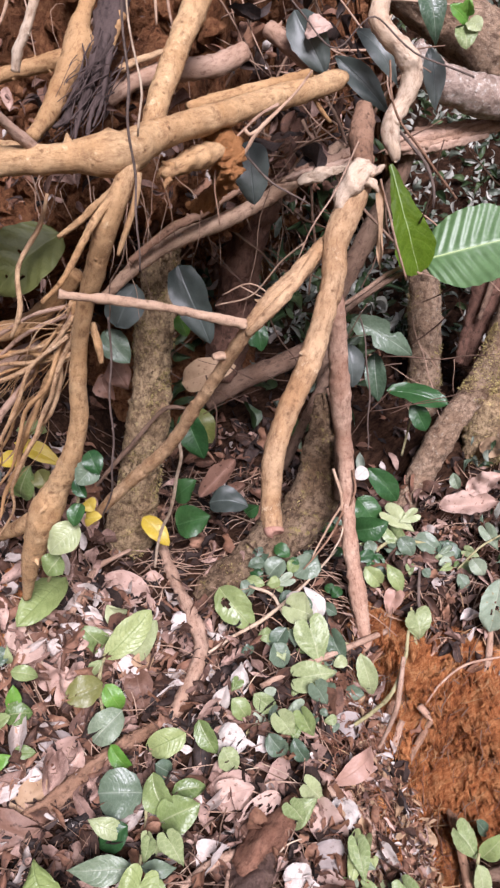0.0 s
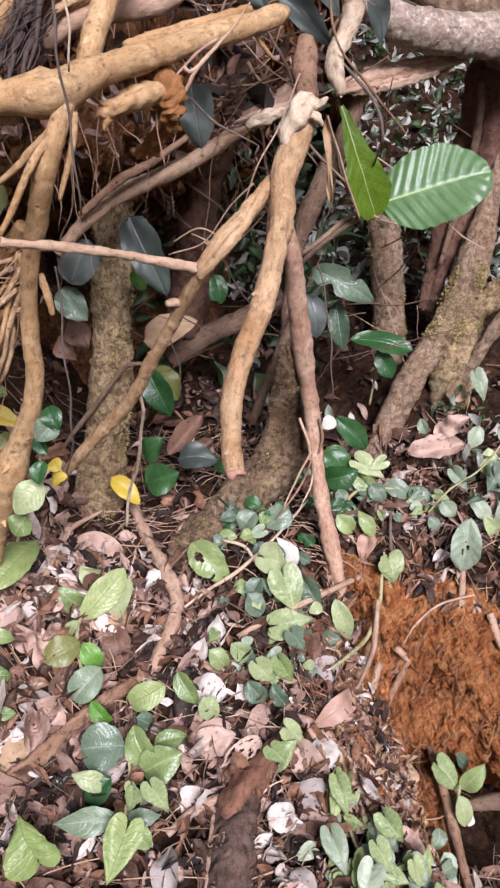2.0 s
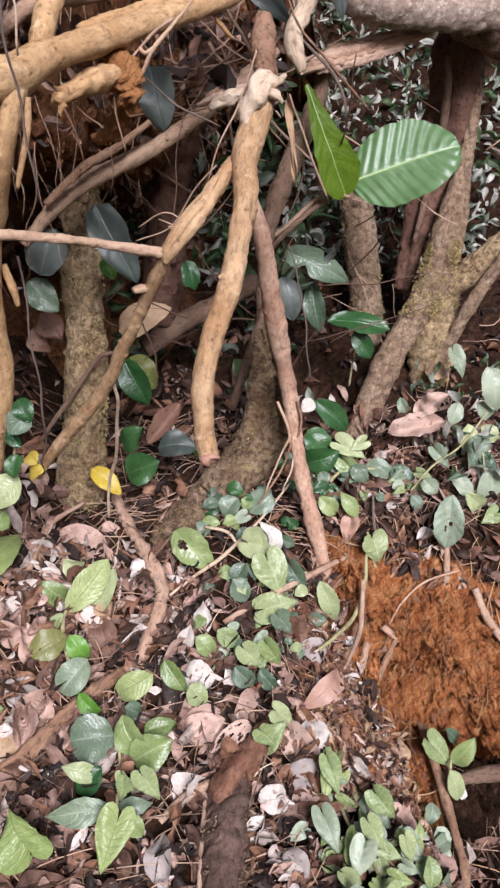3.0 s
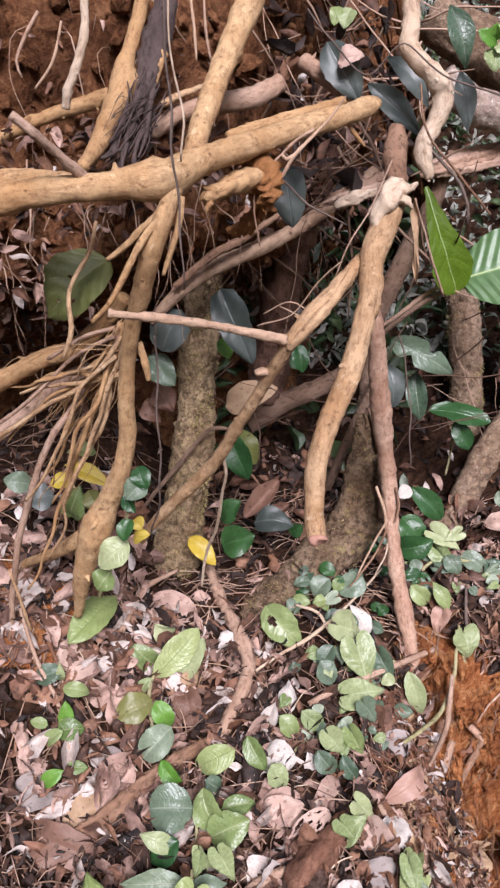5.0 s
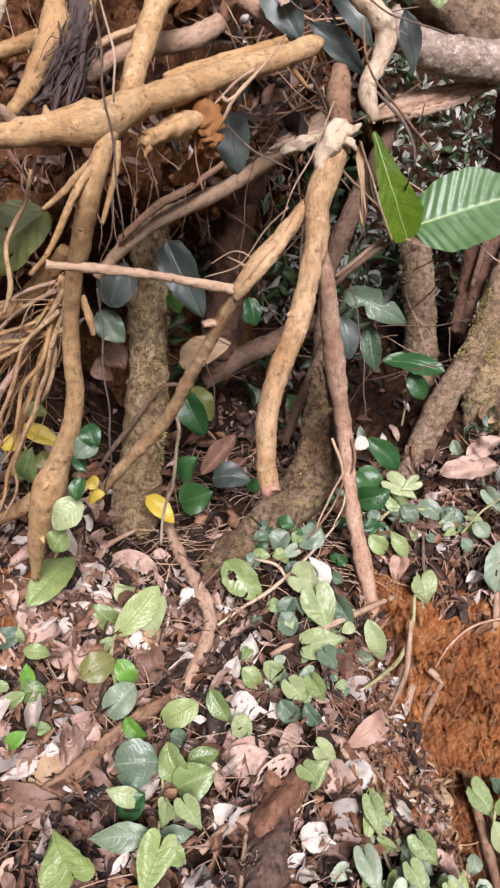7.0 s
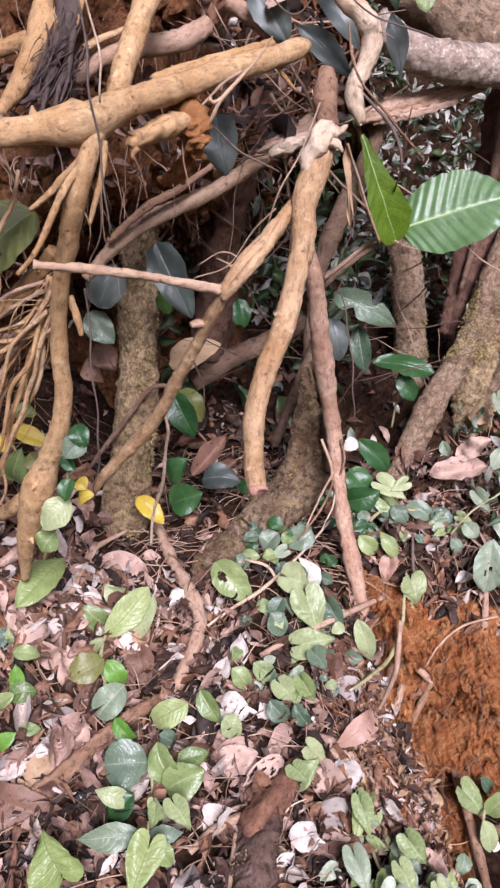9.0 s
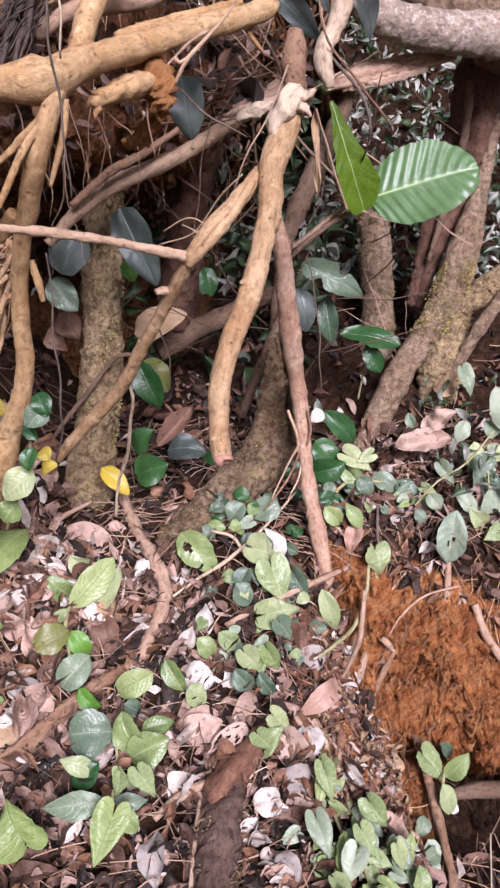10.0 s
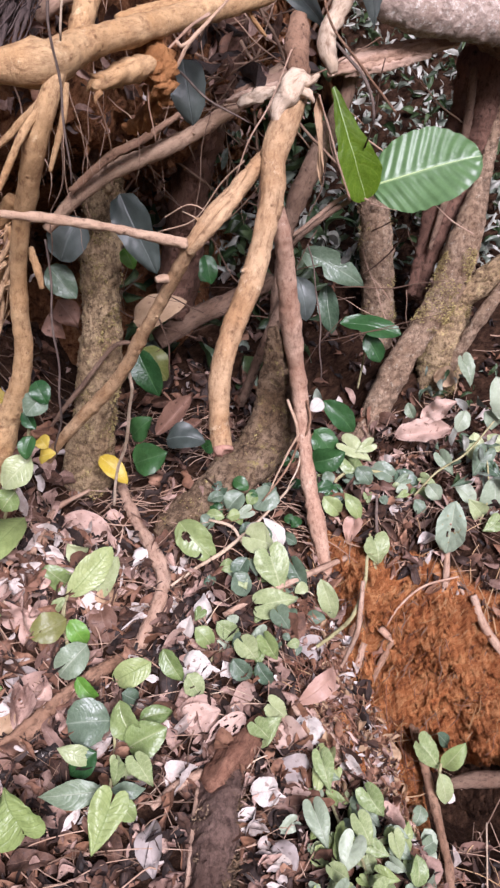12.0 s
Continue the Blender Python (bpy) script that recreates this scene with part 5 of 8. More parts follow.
root("log_stub", "broken brown branch stub on the slope", [(0.116, 1.555, 0.057, 0.0151), (0.074, 1.474, 0.063, 0.0320), (0.027, 1.400, 0.058, 0.0394), (-0.017, 1.337, 0.047, 0.0356), (-0.036, 1.322, 0.034, 0.0273)], WOOD_RED, "wood", seed=72.0, rough=0.4, flute=0.22)
rotten = thing("rotten_log", "dark rotten log at the foot of the slope", "log")
LINE = [(-0.012, 1.374, 0.013, 0.0505), (-0.021, 1.267, 0.005, 0.0588), (-0.031, 1.172, -0.024, 0.0616), (-0.044, 1.071, -0.049, 0.0613), (-0.050, 0.991, -0.057, 0.0588)]
root_part("body", rotten, LINE, BARK_ROT, seed=73.0, knuckle=0.0, sides=40, flute=0.16, rough=0.22, step=0.008, nubs=0, grit=0.008)
tufts(rotten, LINE, 2600, FLAKES, "pinkish bark flakes", (0.003, 0.010), seed=16, patchy=0.25, name="flaky_bark")
tufts(rotten, LINE, 5000, MOSS_BROWN, "brown fibres on one side", (0.008, 0.030), seed=6, side=0.45, patchy=-0.2)
root("stick", "broken stick standing at the foot of the red soil", [(0.571, 1.805, -0.202, 0.0106), (0.587, 1.753, -0.259, 0.0157), (0.599, 1.672, -0.305, 0.0137), (0.608, 1.586, -0.351, 0.0150), (0.613, 1.479, -0.386, 0.0129), (0.612, 1.396, -0.418, 0.0125), (0.586, 1.310, -0.457, 0.0122)], WOOD_OLD, "stick", seed=75.0)
root("stick", "green bent creeper stem by the red soil", [(0.449, 2.000, 0.248, 0.0050), (0.434, 1.940, 0.188, 0.0060), (0.388, 1.860, 0.128, 0.0064), (0.318, 1.755, 0.146, 0.0060), (0.262, 1.712, 0.136, 0.0050)], STEM_GREEN, "stem", seed=76.0, sides=8)
for k, (mat, line) in enumerate((
        (ROOT_PINK, [(0.422, 1.973, 0.092, 0.0080), (0.407, 1.918, 0.018, 0.0082), (0.378, 1.846, -0.021, 0.0082), (0.345, 1.760, -0.001, 0.0074)]),
        (ROOT_ROSE, [(0.437, 1.913, -0.031, 0.0073), (0.418, 1.873, -0.073, 0.0069), (0.384, 1.803, -0.076, 0.0070)]),
        (ROOT_PINK, [(0.508, 1.913, -0.057, 0.0075), (0.485, 1.895, -0.095, 0.0073), (0.461, 1.873, -0.130, 0.0072)]),
        (ROOT_ROSE, [(0.493, 1.948, 0.010, 0.0113), (0.525, 1.932, -0.019, 0.0108), (0.557, 1.921, -0.039, 0.0105)]),
        (ROOT_PINK, [(0.375, 1.768, -0.079, 0.0034), (0.331, 1.552, -0.003, 0.0032), (0.313, 1.468, -0.027, 0.0031)]),
        (ROOT_ROSE, [(0.582, 2.052, 0.185, 0.0037), (0.522, 2.013, 0.127, 0.0036), (0.507, 1.977, 0.067, 0.0038)]),
        (ROOT_PINK, [(0.743, 2.020, 0.134, 0.0054), (0.773, 1.993, 0.086, 0.0055), (0.804, 1.975, 0.053, 0.0055)]))):
    root("root", "pinkish root hanging over the edge of the red soil", line, mat, "root", "roots at the edge of the red soil", sides=8, seed=120.0 + k, step=0.012)
STICKS = "sticks on the slope"
for k, (mat, line) in enumerate((
        (ROOT_PINK, [(0.171, 1.580, 0.067, 0.0076), (0.218, 1.524, 0.036, 0.0105), (0.262, 1.471, 0.004, 0.0118), (0.303, 1.447, -0.025, 0.0103)]),
        (ROOT_PINK, [(0.002, 1.769, 0.212, 0.0080), (0.094, 1.818, 0.235, 0.0097), (0.233, 1.897, 0.246, 0.0100), (0.386, 2.020, 0.230, 0.0088)]),
        (ROOT_PALE, [(-0.179, 1.839, 0.245, 0.0039), (-0.084, 1.896, 0.285, 0.0050), (0.014, 1.933, 0.330, 0.0060), (0.135, 2.063, 0.369, 0.0042), (0.241, 2.217, 0.403, 0.0033)]),
        (ROOT_PALE, [(-0.039, 2.024, 0.378, 0.0041), (0.030, 2.003, 0.364, 0.0051), (0.064, 1.958, 0.325, 0.0040)]),
        (ROOT_PINK, [(0.221, 1.656, 0.068, 0.0108), (0.238, 1.573, 0.032, 0.0120), (0.285, 1.499, -0.004, 0.0131), (0.307, 1.438, -0.030, 0.0100)]),
        (WOOD_OLD, [(0.415, 1.958, 0.089, 0.0106), (0.392, 1.900, 0.027, 0.0105), (0.351, 1.805, 0.023, 0.0084)]),
        (ROOT_PINK, [(0.439, 1.912, -0.020, 0.0106), (0.401, 1.847, -0.062, 0.0122), (0.299, 1.566, 0.016, 0.0092)]),
        (WOOD_OLD, [(0.530, 1.921, -0.025, 0.0107), (0.490, 1.894, -0.090, 0.0107), (0.445, 1.844, -0.156, 0.0071)]),
        (ROOT_PINK, [(0.718, 2.068, 0.242, 0.0090), (0.708, 2.014, 0.151, 0.0107), (0.684, 1.959, 0.040, 0.0071)]),
        (ROOT_PINK, [(0.787, 1.970, 0.110, 0.0124), (0.813, 1.922, 0.034, 0.0141), (0.876, 1.875, -0.057, 0.0141)]),
        (ROOT_ROSE, [(0.739, 1.985, 0.172, 0.0030), (0.628, 1.968, 0.152, 0.0038), (0.552, 1.938, 0.106, 0.0036), (0.504, 1.915, 0.041, 0.0026)]),
        (BARK_BROWN, [(0.668, 1.649, -0.347, 0.0154), (0.753, 1.650, -0.334, 0.0239), (0.870, 1.642, -0.327, 0.0255)]),
        (ROOT_PINK, [(-0.066, 1.331, 0.031, 0.0055), (-0.073, 1.234, 0.016, 0.0079), (-0.080, 1.162, -0.003, 0.0063), (-0.088, 1.090, -0.030, 0.0062)]),
        (ROOT_PINK, [(-0.052, 1.371, 0.041, 0.0111), (-0.121, 1.333, 0.035, 0.0123), (-0.174, 1.287, 0.020, 0.0081)]),
        (VINE_GREY, [(0.500, 2.161, 0.374, 0.0045), (0.493, 2.074, 0.280, 0.0053), (0.534, 2.048, 0.220, 0.0036)]),
        (ROOT_PINK, [(-0.548, 1.887, 0.360, 0.0100), (-0.528, 1.960, 0.393, 0.0102), (-0.502, 2.055, 0.415, 0.0088), (-0.420, 2.156, 0.420, 0.0055)]),
        (ROOT_PALE, [(0.754, 1.537, -0.381, 0.0025), (0.693, 1.301, -0.453, 0.0023)]))):
    root("stick", "dry brown stick lying on the slope", line, mat, "stick", STICKS, sides=8, seed=80.0 + k, step=0.015)

# ---- large leaves ----
big = plant("large_leaf_plant", "large glossy ribbed leaf beside a folded yellow-green one", "plant", [
    ((0.470, 2.415, 1.314), (0.800, 2.395, 1.390), 0.256, "broad", LEAF_GLOSSY, {"fold": 0.10, "curl": 0.10, "wave": 0.03, "rows": 110, "across": 24, "ribs": 10, "ragged": 0.05, "pucker": 0.002, "midrib": 0.0035, "label": "glossy ribbed green leaf"}),
    ((0.345, 2.340, 1.572), (0.464, 2.370, 1.262), 0.134, "blade", LEAF_LIT, {"fold": 0.5, "curl": 0.1, "wave": 0.03, "rows": 60, "across": 10, "ribs": 10, "midrib": 0.002, "label": "yellow-green leaf with light behind it"})],
    [([(0.472, 2.415, 1.308, 0.0045), (0.455, 2.410, 1.285, 0.0055), (0.416, 2.410, 1.262, 0.0075), (0.348, 2.420, 1.219, 0.0092), (0.268, 2.450, 1.149, 0.0088), (0.224, 2.500, 1.091, 0.0080)], BARK_BROWN),
     ([(0.462, 2.370, 1.264, 0.0035), (0.420, 2.420, 1.275, 0.0050), (0.373, 2.440, 1.252, 0.0070), (0.304, 2.460, 1.192, 0.0080), (0.245, 2.500, 1.140, 0.0072)], ROOT_PINK)], facing=(-0.1, -0.9, 0.4))
SINGLES = "single leaves among the roots"
for label, args, outline, mat, more in (
        ("large dark green leaf with holes", ((-0.407, 1.530, 1.468), (-0.544, 1.510, 1.359), 0.129), "ovate", LEAF_OLIVE_DARK, {"rows": 30, "across": 18, "holes": ((0.3, 0.45, 0.06), (-0.4, 0.6, 0.07), (0.1, 0.75, 0.05))}),
        ("shiny grey-green leaf hanging behind the twig", ((-0.217, 1.950, 1.348), (-0.145, 1.930, 1.150), 0.104), "oblong", LEAF_GREY, {"rows": 20, "across": 10}),
        ("grey-green leaf hanging behind the roots", ((-0.346, 2.020, 1.286), (-0.400, 2.000, 1.175), 0.108), "broad", LEAF_GREY, {}),
        ("blue-green curled leaf beside the hanging root", ((-0.447, 2.060, 1.147), (-0.372, 2.040, 1.067), 0.079), "ovate", LEAF_TEAL, {}),
        ("grey-green leaf hanging below the thick root", ((-0.046, 1.820, 1.639), (-0.034, 1.800, 1.505), 0.094), "oblong", LEAF_GREY, {"fold": 0.15}),
        ("grey-green pointed leaf above the branch end", ((0.050, 1.860, 1.899), (0.116, 1.840, 1.770), 0.080), "ovate", LEAF_GREY, {}),
        ("dark grey-green narrow leaf by the bent root", ((0.141, 1.900, 1.816), (0.266, 1.880, 1.694), 0.059), "lance", LEAF_GREY, {}),
        ("grey-green leaf behind the bent root", ((0.190, 1.950, 1.880), (0.291, 1.930, 1.764), 0.055), "lance", LEAF_GREY, {}),
        ("grey-green leaf hanging by the log", ((0.346, 2.050, 1.996), (0.387, 2.030, 1.850), 0.065), "lance", LEAF_TEAL, {}),
        ("grey-green leaf hanging by the log", ((0.383, 2.100, 1.854), (0.405, 2.080, 1.708), 0.057), "lance", LEAF_GREY, {}),
        ("dark blue-green leaf in front of litter", ((-0.249, 2.300, 0.837), (-0.194, 2.280, 0.681), 0.091), "ovate", LEAF_DARK, {}),
        ("curled olive dead leaf in the hollow", ((-0.281, 2.420, 0.902), (-0.102, 2.400, 0.964), 0.104), "ovate", DEAD_TAN, {}),
        ("curled olive dead leaf in the hollow", ((-0.240, 2.360, 0.823), (-0.164, 2.340, 0.717), 0.093), "ovate", LEAF_OLIVE, {}),
        ("nibbled green leaf full of holes", ((0.289, 2.550, 1.092), (0.494, 2.530, 0.967), 0.096), "ovate", LEAF_TEAL, {"bitten": 0.6, "rows": 24}),
        ("grey-green drooping leaf behind the roots", ((0.277, 2.600, 0.986), (0.308, 2.580, 0.834), 0.092), "ovate", LEAF_GREY, {}),
        ("dark blue-green drooping leaf behind the roots", ((0.377, 2.600, 0.954), (0.392, 2.580, 0.782), 0.073), "ovate", LEAF_TEAL, {}),
        ("bright green leaf behind the twig", ((-0.244, 2.100, 1.188), (-0.217, 2.080, 1.134), 0.048), "ovate", LEAF_BRIGHT, {}),
        ("dark green leaf in the hollow", ((-0.032, 2.300, 1.126), (-0.012, 2.280, 1.041), 0.056), "ovate", LEAF_DARK, {}),
        ("pale spotted leaf above the red soil", ((0.725, 2.030, 0.410), (0.699, 2.010, 0.235), 0.094), "elliptic", LEAF_SPOT, {"rows": 26, "across": 16, "holes": ((-0.1, 0.5, 0.12), (0.2, 0.6, 0.1), (0.1, 0.4, 0.07))}),
        ("green leaf in the dark hollow", ((-0.057, 2.500, 1.040), (-0.001, 2.480, 1.018), 0.063), "ovate", LEAF_DARK, {})):
    ob = leaf(None, *args, outline, mat, (0.0, -0.92, 0.35), **more)
    tagged(ob, label, "leaf", SINGLES)

# ---- plants on the slope ----
GROUP = "creepers on the slope"
plant("seedling", "young plant with dark green glossy leaves in the hollow", "plant", [
    ((-0.288, 2.220, 0.571), (-0.218, 2.200, 0.644), 0.080, "ovate", LEAF_DARK), ((-0.276, 2.180, 0.494), (-0.168, 2.160, 0.545), 0.105, "ovate", LEAF_DARK),
    ((-0.173, 2.200, 0.585), (-0.050, 2.180, 0.581), 0.093, "ovate", LEAF_GREY), ((-0.056, 2.240, 0.512), (-0.015, 2.220, 0.552), 0.048, "ovate", LEAF_DARK)], facing=(0, -0.8, 0.6))
plant("seedling", "young plant with dark leaves on the far side", "plant", [
    ((0.429, 2.620, 0.820), (0.646, 2.600, 0.783), 0.098, "elliptic", LEAF_DARK), ((0.527, 2.620, 0.776), (0.576, 2.600, 0.672), 0.071, "elliptic", LEAF_DARK)],
    [([(0.518, 2.720, 0.529, 0.0042), (0.529, 2.680, 0.674, 0.0041), (0.527, 2.640, 0.781, 0.0040)], STEM_GREEN)], facing=(0, -0.7, 0.7))
plant("climber", "small climber growing up the hanging root", "climber", [
    ((-0.371, 1.500, 1.029), (-0.346, 1.480, 0.984), 0.044, "ovate", LEAF_DARK), ((-0.357, 1.500, 1.002), (-0.394, 1.480, 0.960), 0.054, "ovate", LEAF_TEAL), ((-0.407, 1.520, 0.956), (-0.384, 1.500, 0.919), 0.035, "ovate", LEAF_DARK),
    ((-0.405, 1.540, 0.886), (-0.423, 1.520, 0.839), 0.041, "ovate", LEAF_DARK), ((-0.420, 1.550, 0.829), (-0.488, 1.530, 0.763), 0.071, "ovate", LEAF_PALE), ((-0.474, 1.580, 0.728), (-0.507, 1.560, 0.688), 0.062, "ovate", LEAF_GREEN)],
    [([(-0.527, 1.640, 0.622, 0.0043), (-0.471, 1.600, 0.740, 0.0041), (-0.425, 1.560, 0.850, 0.0039), (-0.400, 1.540, 0.931, 0.0038), (-0.368, 1.520, 1.008, 0.0025)], STEM_GREEN)], facing=(0, -0.9, 0.4))
plant("yellowing_plant", "plant with yellow and green leaves beside the root", "plant", [
    ((-0.684, 1.950, 0.867), (-0.543, 1.930, 0.807), 0.054, "lance", LEAF_YELLOW), ((-0.588, 1.950, 0.904), (-0.666, 1.930, 0.915), 0.050, "ovate", LEAF_GREEN), ((-0.670, 1.900, 0.711), (-0.631, 1.880, 0.818), 0.079, "ovate", LEAF_GREEN),
    ((-0.702, 1.880, 0.806), (-0.773, 1.860, 0.789), 0.081, "ovate", LEAF_GREY), ((-0.660, 1.930, 0.827), (-0.719, 1.910, 0.822), 0.047, "ovate", LEAF_YELLOW), ((-0.767, 1.900, 0.823), (-0.836, 1.880, 0.848), 0.062, "ovate", LEAF_TEAL), ((-0.609, 1.900, 0.806), (-0.577, 1.880, 0.755), 0.056, "ovate", LEAF_OLIVE)],
    [([(-0.623, 1.900, 0.667, 0.0048), (-0.636, 1.920, 0.745, 0.0048), (-0.670, 1.950, 0.819, 0.0032)], STEM_GREEN)], facing=(0, -0.8, 0.6))
for args, label in ((((-0.465, 1.820, 0.758), (-0.441, 1.800, 0.737), 0.042), "small bright yellow leaf beside the root tip"), (((-0.476, 1.820, 0.704), (-0.427, 1.800, 0.721), 0.046), "small bright yellow leaf beside the root tip"), (((-0.366, 2.120, 0.560), (-0.285, 2.080, 0.482), 0.060), "bright yellow leaf with a spot")):
    tagged(leaf(None, *args, "ovate", LEAF_YELLOW, name="yellow_leaf"), label, "leaf", "yellow leaves")

plant("seedling", "seedling with olive and pale green leaves in the litter", "plant", [
    ((-0.545, 1.885, 0.486), (-0.646, 1.715, 0.442), 0.097, "elliptic", LEAF_LIGHT), ((-0.436, 1.802, 0.262), (-0.318, 1.896, 0.372), 0.085, "elliptic", LEAF_LIGHT), ((-0.378, 1.827, 0.250), (-0.308, 1.897, 0.339), 0.086, "ovate", LEAF_PALE),
    ((-0.437, 1.850, 0.268), (-0.504, 1.831, 0.349), 0.066, "ovate", LEAF_GREEN), ((-0.412, 1.935, 0.312), (-0.449, 1.913, 0.365), 0.068, "ovate", LEAF_PALE), ((-0.428, 1.712, 0.260), (-0.524, 1.667, 0.237), 0.084, "elliptic", LEAF_OLIVE),
    ((-0.477, 1.760, 0.250), (-0.442, 1.764, 0.291), 0.035, "ovate", LEAF_PALE), ((-0.415, 1.692, 0.261), (-0.372, 1.685, 0.184), 0.059, "ovate", LEAF_BRIGHT), ((-0.371, 1.644, 0.226), (-0.444, 1.598, 0.156), 0.085, "round", LEAF_SAGE)],
    [([(-0.414, 1.641, 0.129, 0.0062), (-0.433, 1.704, 0.190, 0.0063), (-0.451, 1.769, 0.234, 0.0064), (-0.441, 1.841, 0.278, 0.0049)], STEM_GREEN)], GROUP)
plant("seedling", "dense seedling with round green leaves", "plant", [
    ((-0.199, 1.588, 0.201), (-0.303, 1.584, 0.137), 0.074, "ovate", LEAF_LIGHT), ((-0.383, 1.556, 0.183), (-0.327, 1.534, 0.121), 0.047, "ovate", LEAF_BRIGHT), ((-0.286, 1.457, 0.135), (-0.399, 1.452, 0.132), 0.116, "round", LEAF_TEAL),
    ((-0.267, 1.461, 0.180), (-0.219, 1.424, 0.089), 0.081, "elliptic", LEAF_GREEN), ((-0.242, 1.409, 0.086), (-0.142, 1.428, 0.134), 0.091, "ovate", LEAF_GREEN), ((-0.391, 1.361, 0.148), (-0.304, 1.369, 0.083), 0.049, "lance", LEAF_PALE),
    ((-0.312, 1.367, 0.115), (-0.382, 1.353, 0.065), 0.068, "ovate", LEAF_DARK), ((-0.215, 1.477, 0.118), (-0.131, 1.500, 0.117), 0.051, "ovate", LEAF_GREEN), ((-0.259, 1.522, 0.158), (-0.222, 1.543, 0.113), 0.050, "ovate", LEAF_TEAL),
    ((-0.205, 1.331, 0.123), (-0.172, 1.320, 0.048), 0.058, "heart", LEAF_PALE), ((-0.252, 1.325, 0.116), (-0.268, 1.319, 0.055), 0.037, "heart", LEAF_PALE), ((-0.239, 1.327, 0.118), (-0.233, 1.343, 0.056), 0.027, "ovate", LEAF_PALE)],
    [([(-0.276, 1.367, 0.036, 0.0055), (-0.274, 1.423, 0.084, 0.0042), (-0.290, 1.500, 0.114, 0.0043)], STEM_GREEN)], GROUP)
plant("seedling", "seedling with toothed grey-green and heart-shaped leaves", "plant", [
    ((-0.276, 1.277, 0.086), (-0.438, 1.271, 0.083), 0.065, "lance", LEAF_SAGE, {"rows": 20}), ((-0.459, 1.185, 0.080), (-0.500, 1.232, 0.155), 0.130, "heart", LEAF_LIGHT), ((-0.262, 1.230, 0.105), (-0.298, 1.155, 0.030), 0.088, "heart", LEAF_LIGHT),
    ((-0.249, 1.255, 0.087), (-0.210, 1.243, 0.029), 0.052, "ovate", LEAF_GREEN), ((-0.268, 1.293, 0.072), (-0.186, 1.301, 0.065), 0.045, "lance", LEAF_TEAL), ((-0.252, 1.330, 0.121), (-0.238, 1.332, 0.054), 0.035, "heart", LEAF_PALE)],
    [([(-0.281, 1.252, -0.001, 0.0053), (-0.276, 1.284, 0.036, 0.0053), (-0.273, 1.333, 0.072, 0.0041)], STEM_GREEN)], GROUP)
plant("creeper", "creeper with pale heart-shaped leaves", "creeper", [
    ((-0.125, 1.970, 0.408), (-0.022, 1.909, 0.303), 0.097, "ovate", LEAF_GREEN, {"rows": 26, "across": 16, "holes": ((0.25, 0.3, 0.22),)}), ((0.100, 1.926, 0.373), (0.170, 1.976, 0.300), 0.098, "heart", LEAF_PALE), ((0.141, 1.878, 0.330), (0.176, 1.838, 0.232), 0.110, "heart", LEAF_PALE),
    ((0.122, 1.792, 0.231), (0.227, 1.825, 0.222), 0.090, "heart", LEAF_PALE), ((0.296, 1.854, 0.257), (0.330, 1.845, 0.116), 0.059, "ovate", LEAF_PALE), ((0.170, 2.114, 0.430), (0.100, 2.091, 0.375), 0.084, "ovate", LEAF_TEAL),
    ((0.034, 1.841, 0.303), (0.073, 1.831, 0.233), 0.065, "ovate", LEAF_TEAL), ((0.212, 1.886, 0.290), (0.252, 1.876, 0.207), 0.063, "heart", LEAF_TEAL), ((0.073, 1.885, 0.326), (0.029, 1.863, 0.262), 0.056, "ovate", LEAF_TEAL),
    ((0.131, 1.987, 0.373), (0.113, 1.975, 0.312), 0.058, "ovate", LEAF_TEAL), ((0.064, 2.087, 0.433), (0.012, 2.073, 0.379), 0.070, "ovate", LEAF_TEAL), ((0.159, 1.762, 0.218), (0.194, 1.762, 0.150), 0.063, "heart", LEAF_TEAL)],
    [([(0.015, 1.915, 0.284, 0.0050), (0.098, 1.926, 0.298, 0.0050), (0.166, 1.928, 0.278, 0.0050), (0.267, 1.922, 0.246, 0.0050)], STEM_GREEN)], GROUP)
plant("creeper", "creeper with small green leaves among bleached litter", "creeper", [
    ((-0.071, 1.682, 0.233), (-0.025, 1.683, 0.169), 0.055, "ovate", LEAF_GREEN), ((-0.158, 1.622, 0.218), (-0.112, 1.586, 0.136), 0.056, "ovate", LEAF_GREEN), ((-0.095, 1.558, 0.185), (-0.060, 1.552, 0.113), 0.058, "ovate", LEAF_PALE),
    ((-0.011, 1.705, 0.235), (0.046, 1.719, 0.170), 0.053, "ovate", LEAF_PALE), ((0.060, 1.651, 0.203), (0.098, 1.657, 0.130), 0.067, "heart", LEAF_PALE), ((0.121, 1.673, 0.190), (0.155, 1.674, 0.116), 0.055, "heart", LEAF_GREEN),
    ((0.030, 1.611, 0.181), (0.073, 1.607, 0.114), 0.057, "ovate", LEAF_TEAL), ((0.094, 1.620, 0.156), (0.133, 1.611, 0.089), 0.045, "ovate", LEAF_TEAL), ((0.092, 1.463, 0.067), (0.148, 1.480, 0.107), 0.071, "heart", LEAF_PALE), ((0.127, 1.506, 0.117), (0.174, 1.524, 0.052), 0.058, "heart", LEAF_PALE), ((0.083, 1.444, 0.115), (0.120, 1.450, 0.054), 0.056, "heart", LEAF_PALE)],
    [([(-0.084, 1.575, 0.097, 0.0045), (-0.027, 1.660, 0.155, 0.0046), (0.065, 1.699, 0.161, 0.0047)], STEM_GREEN)], GROUP)
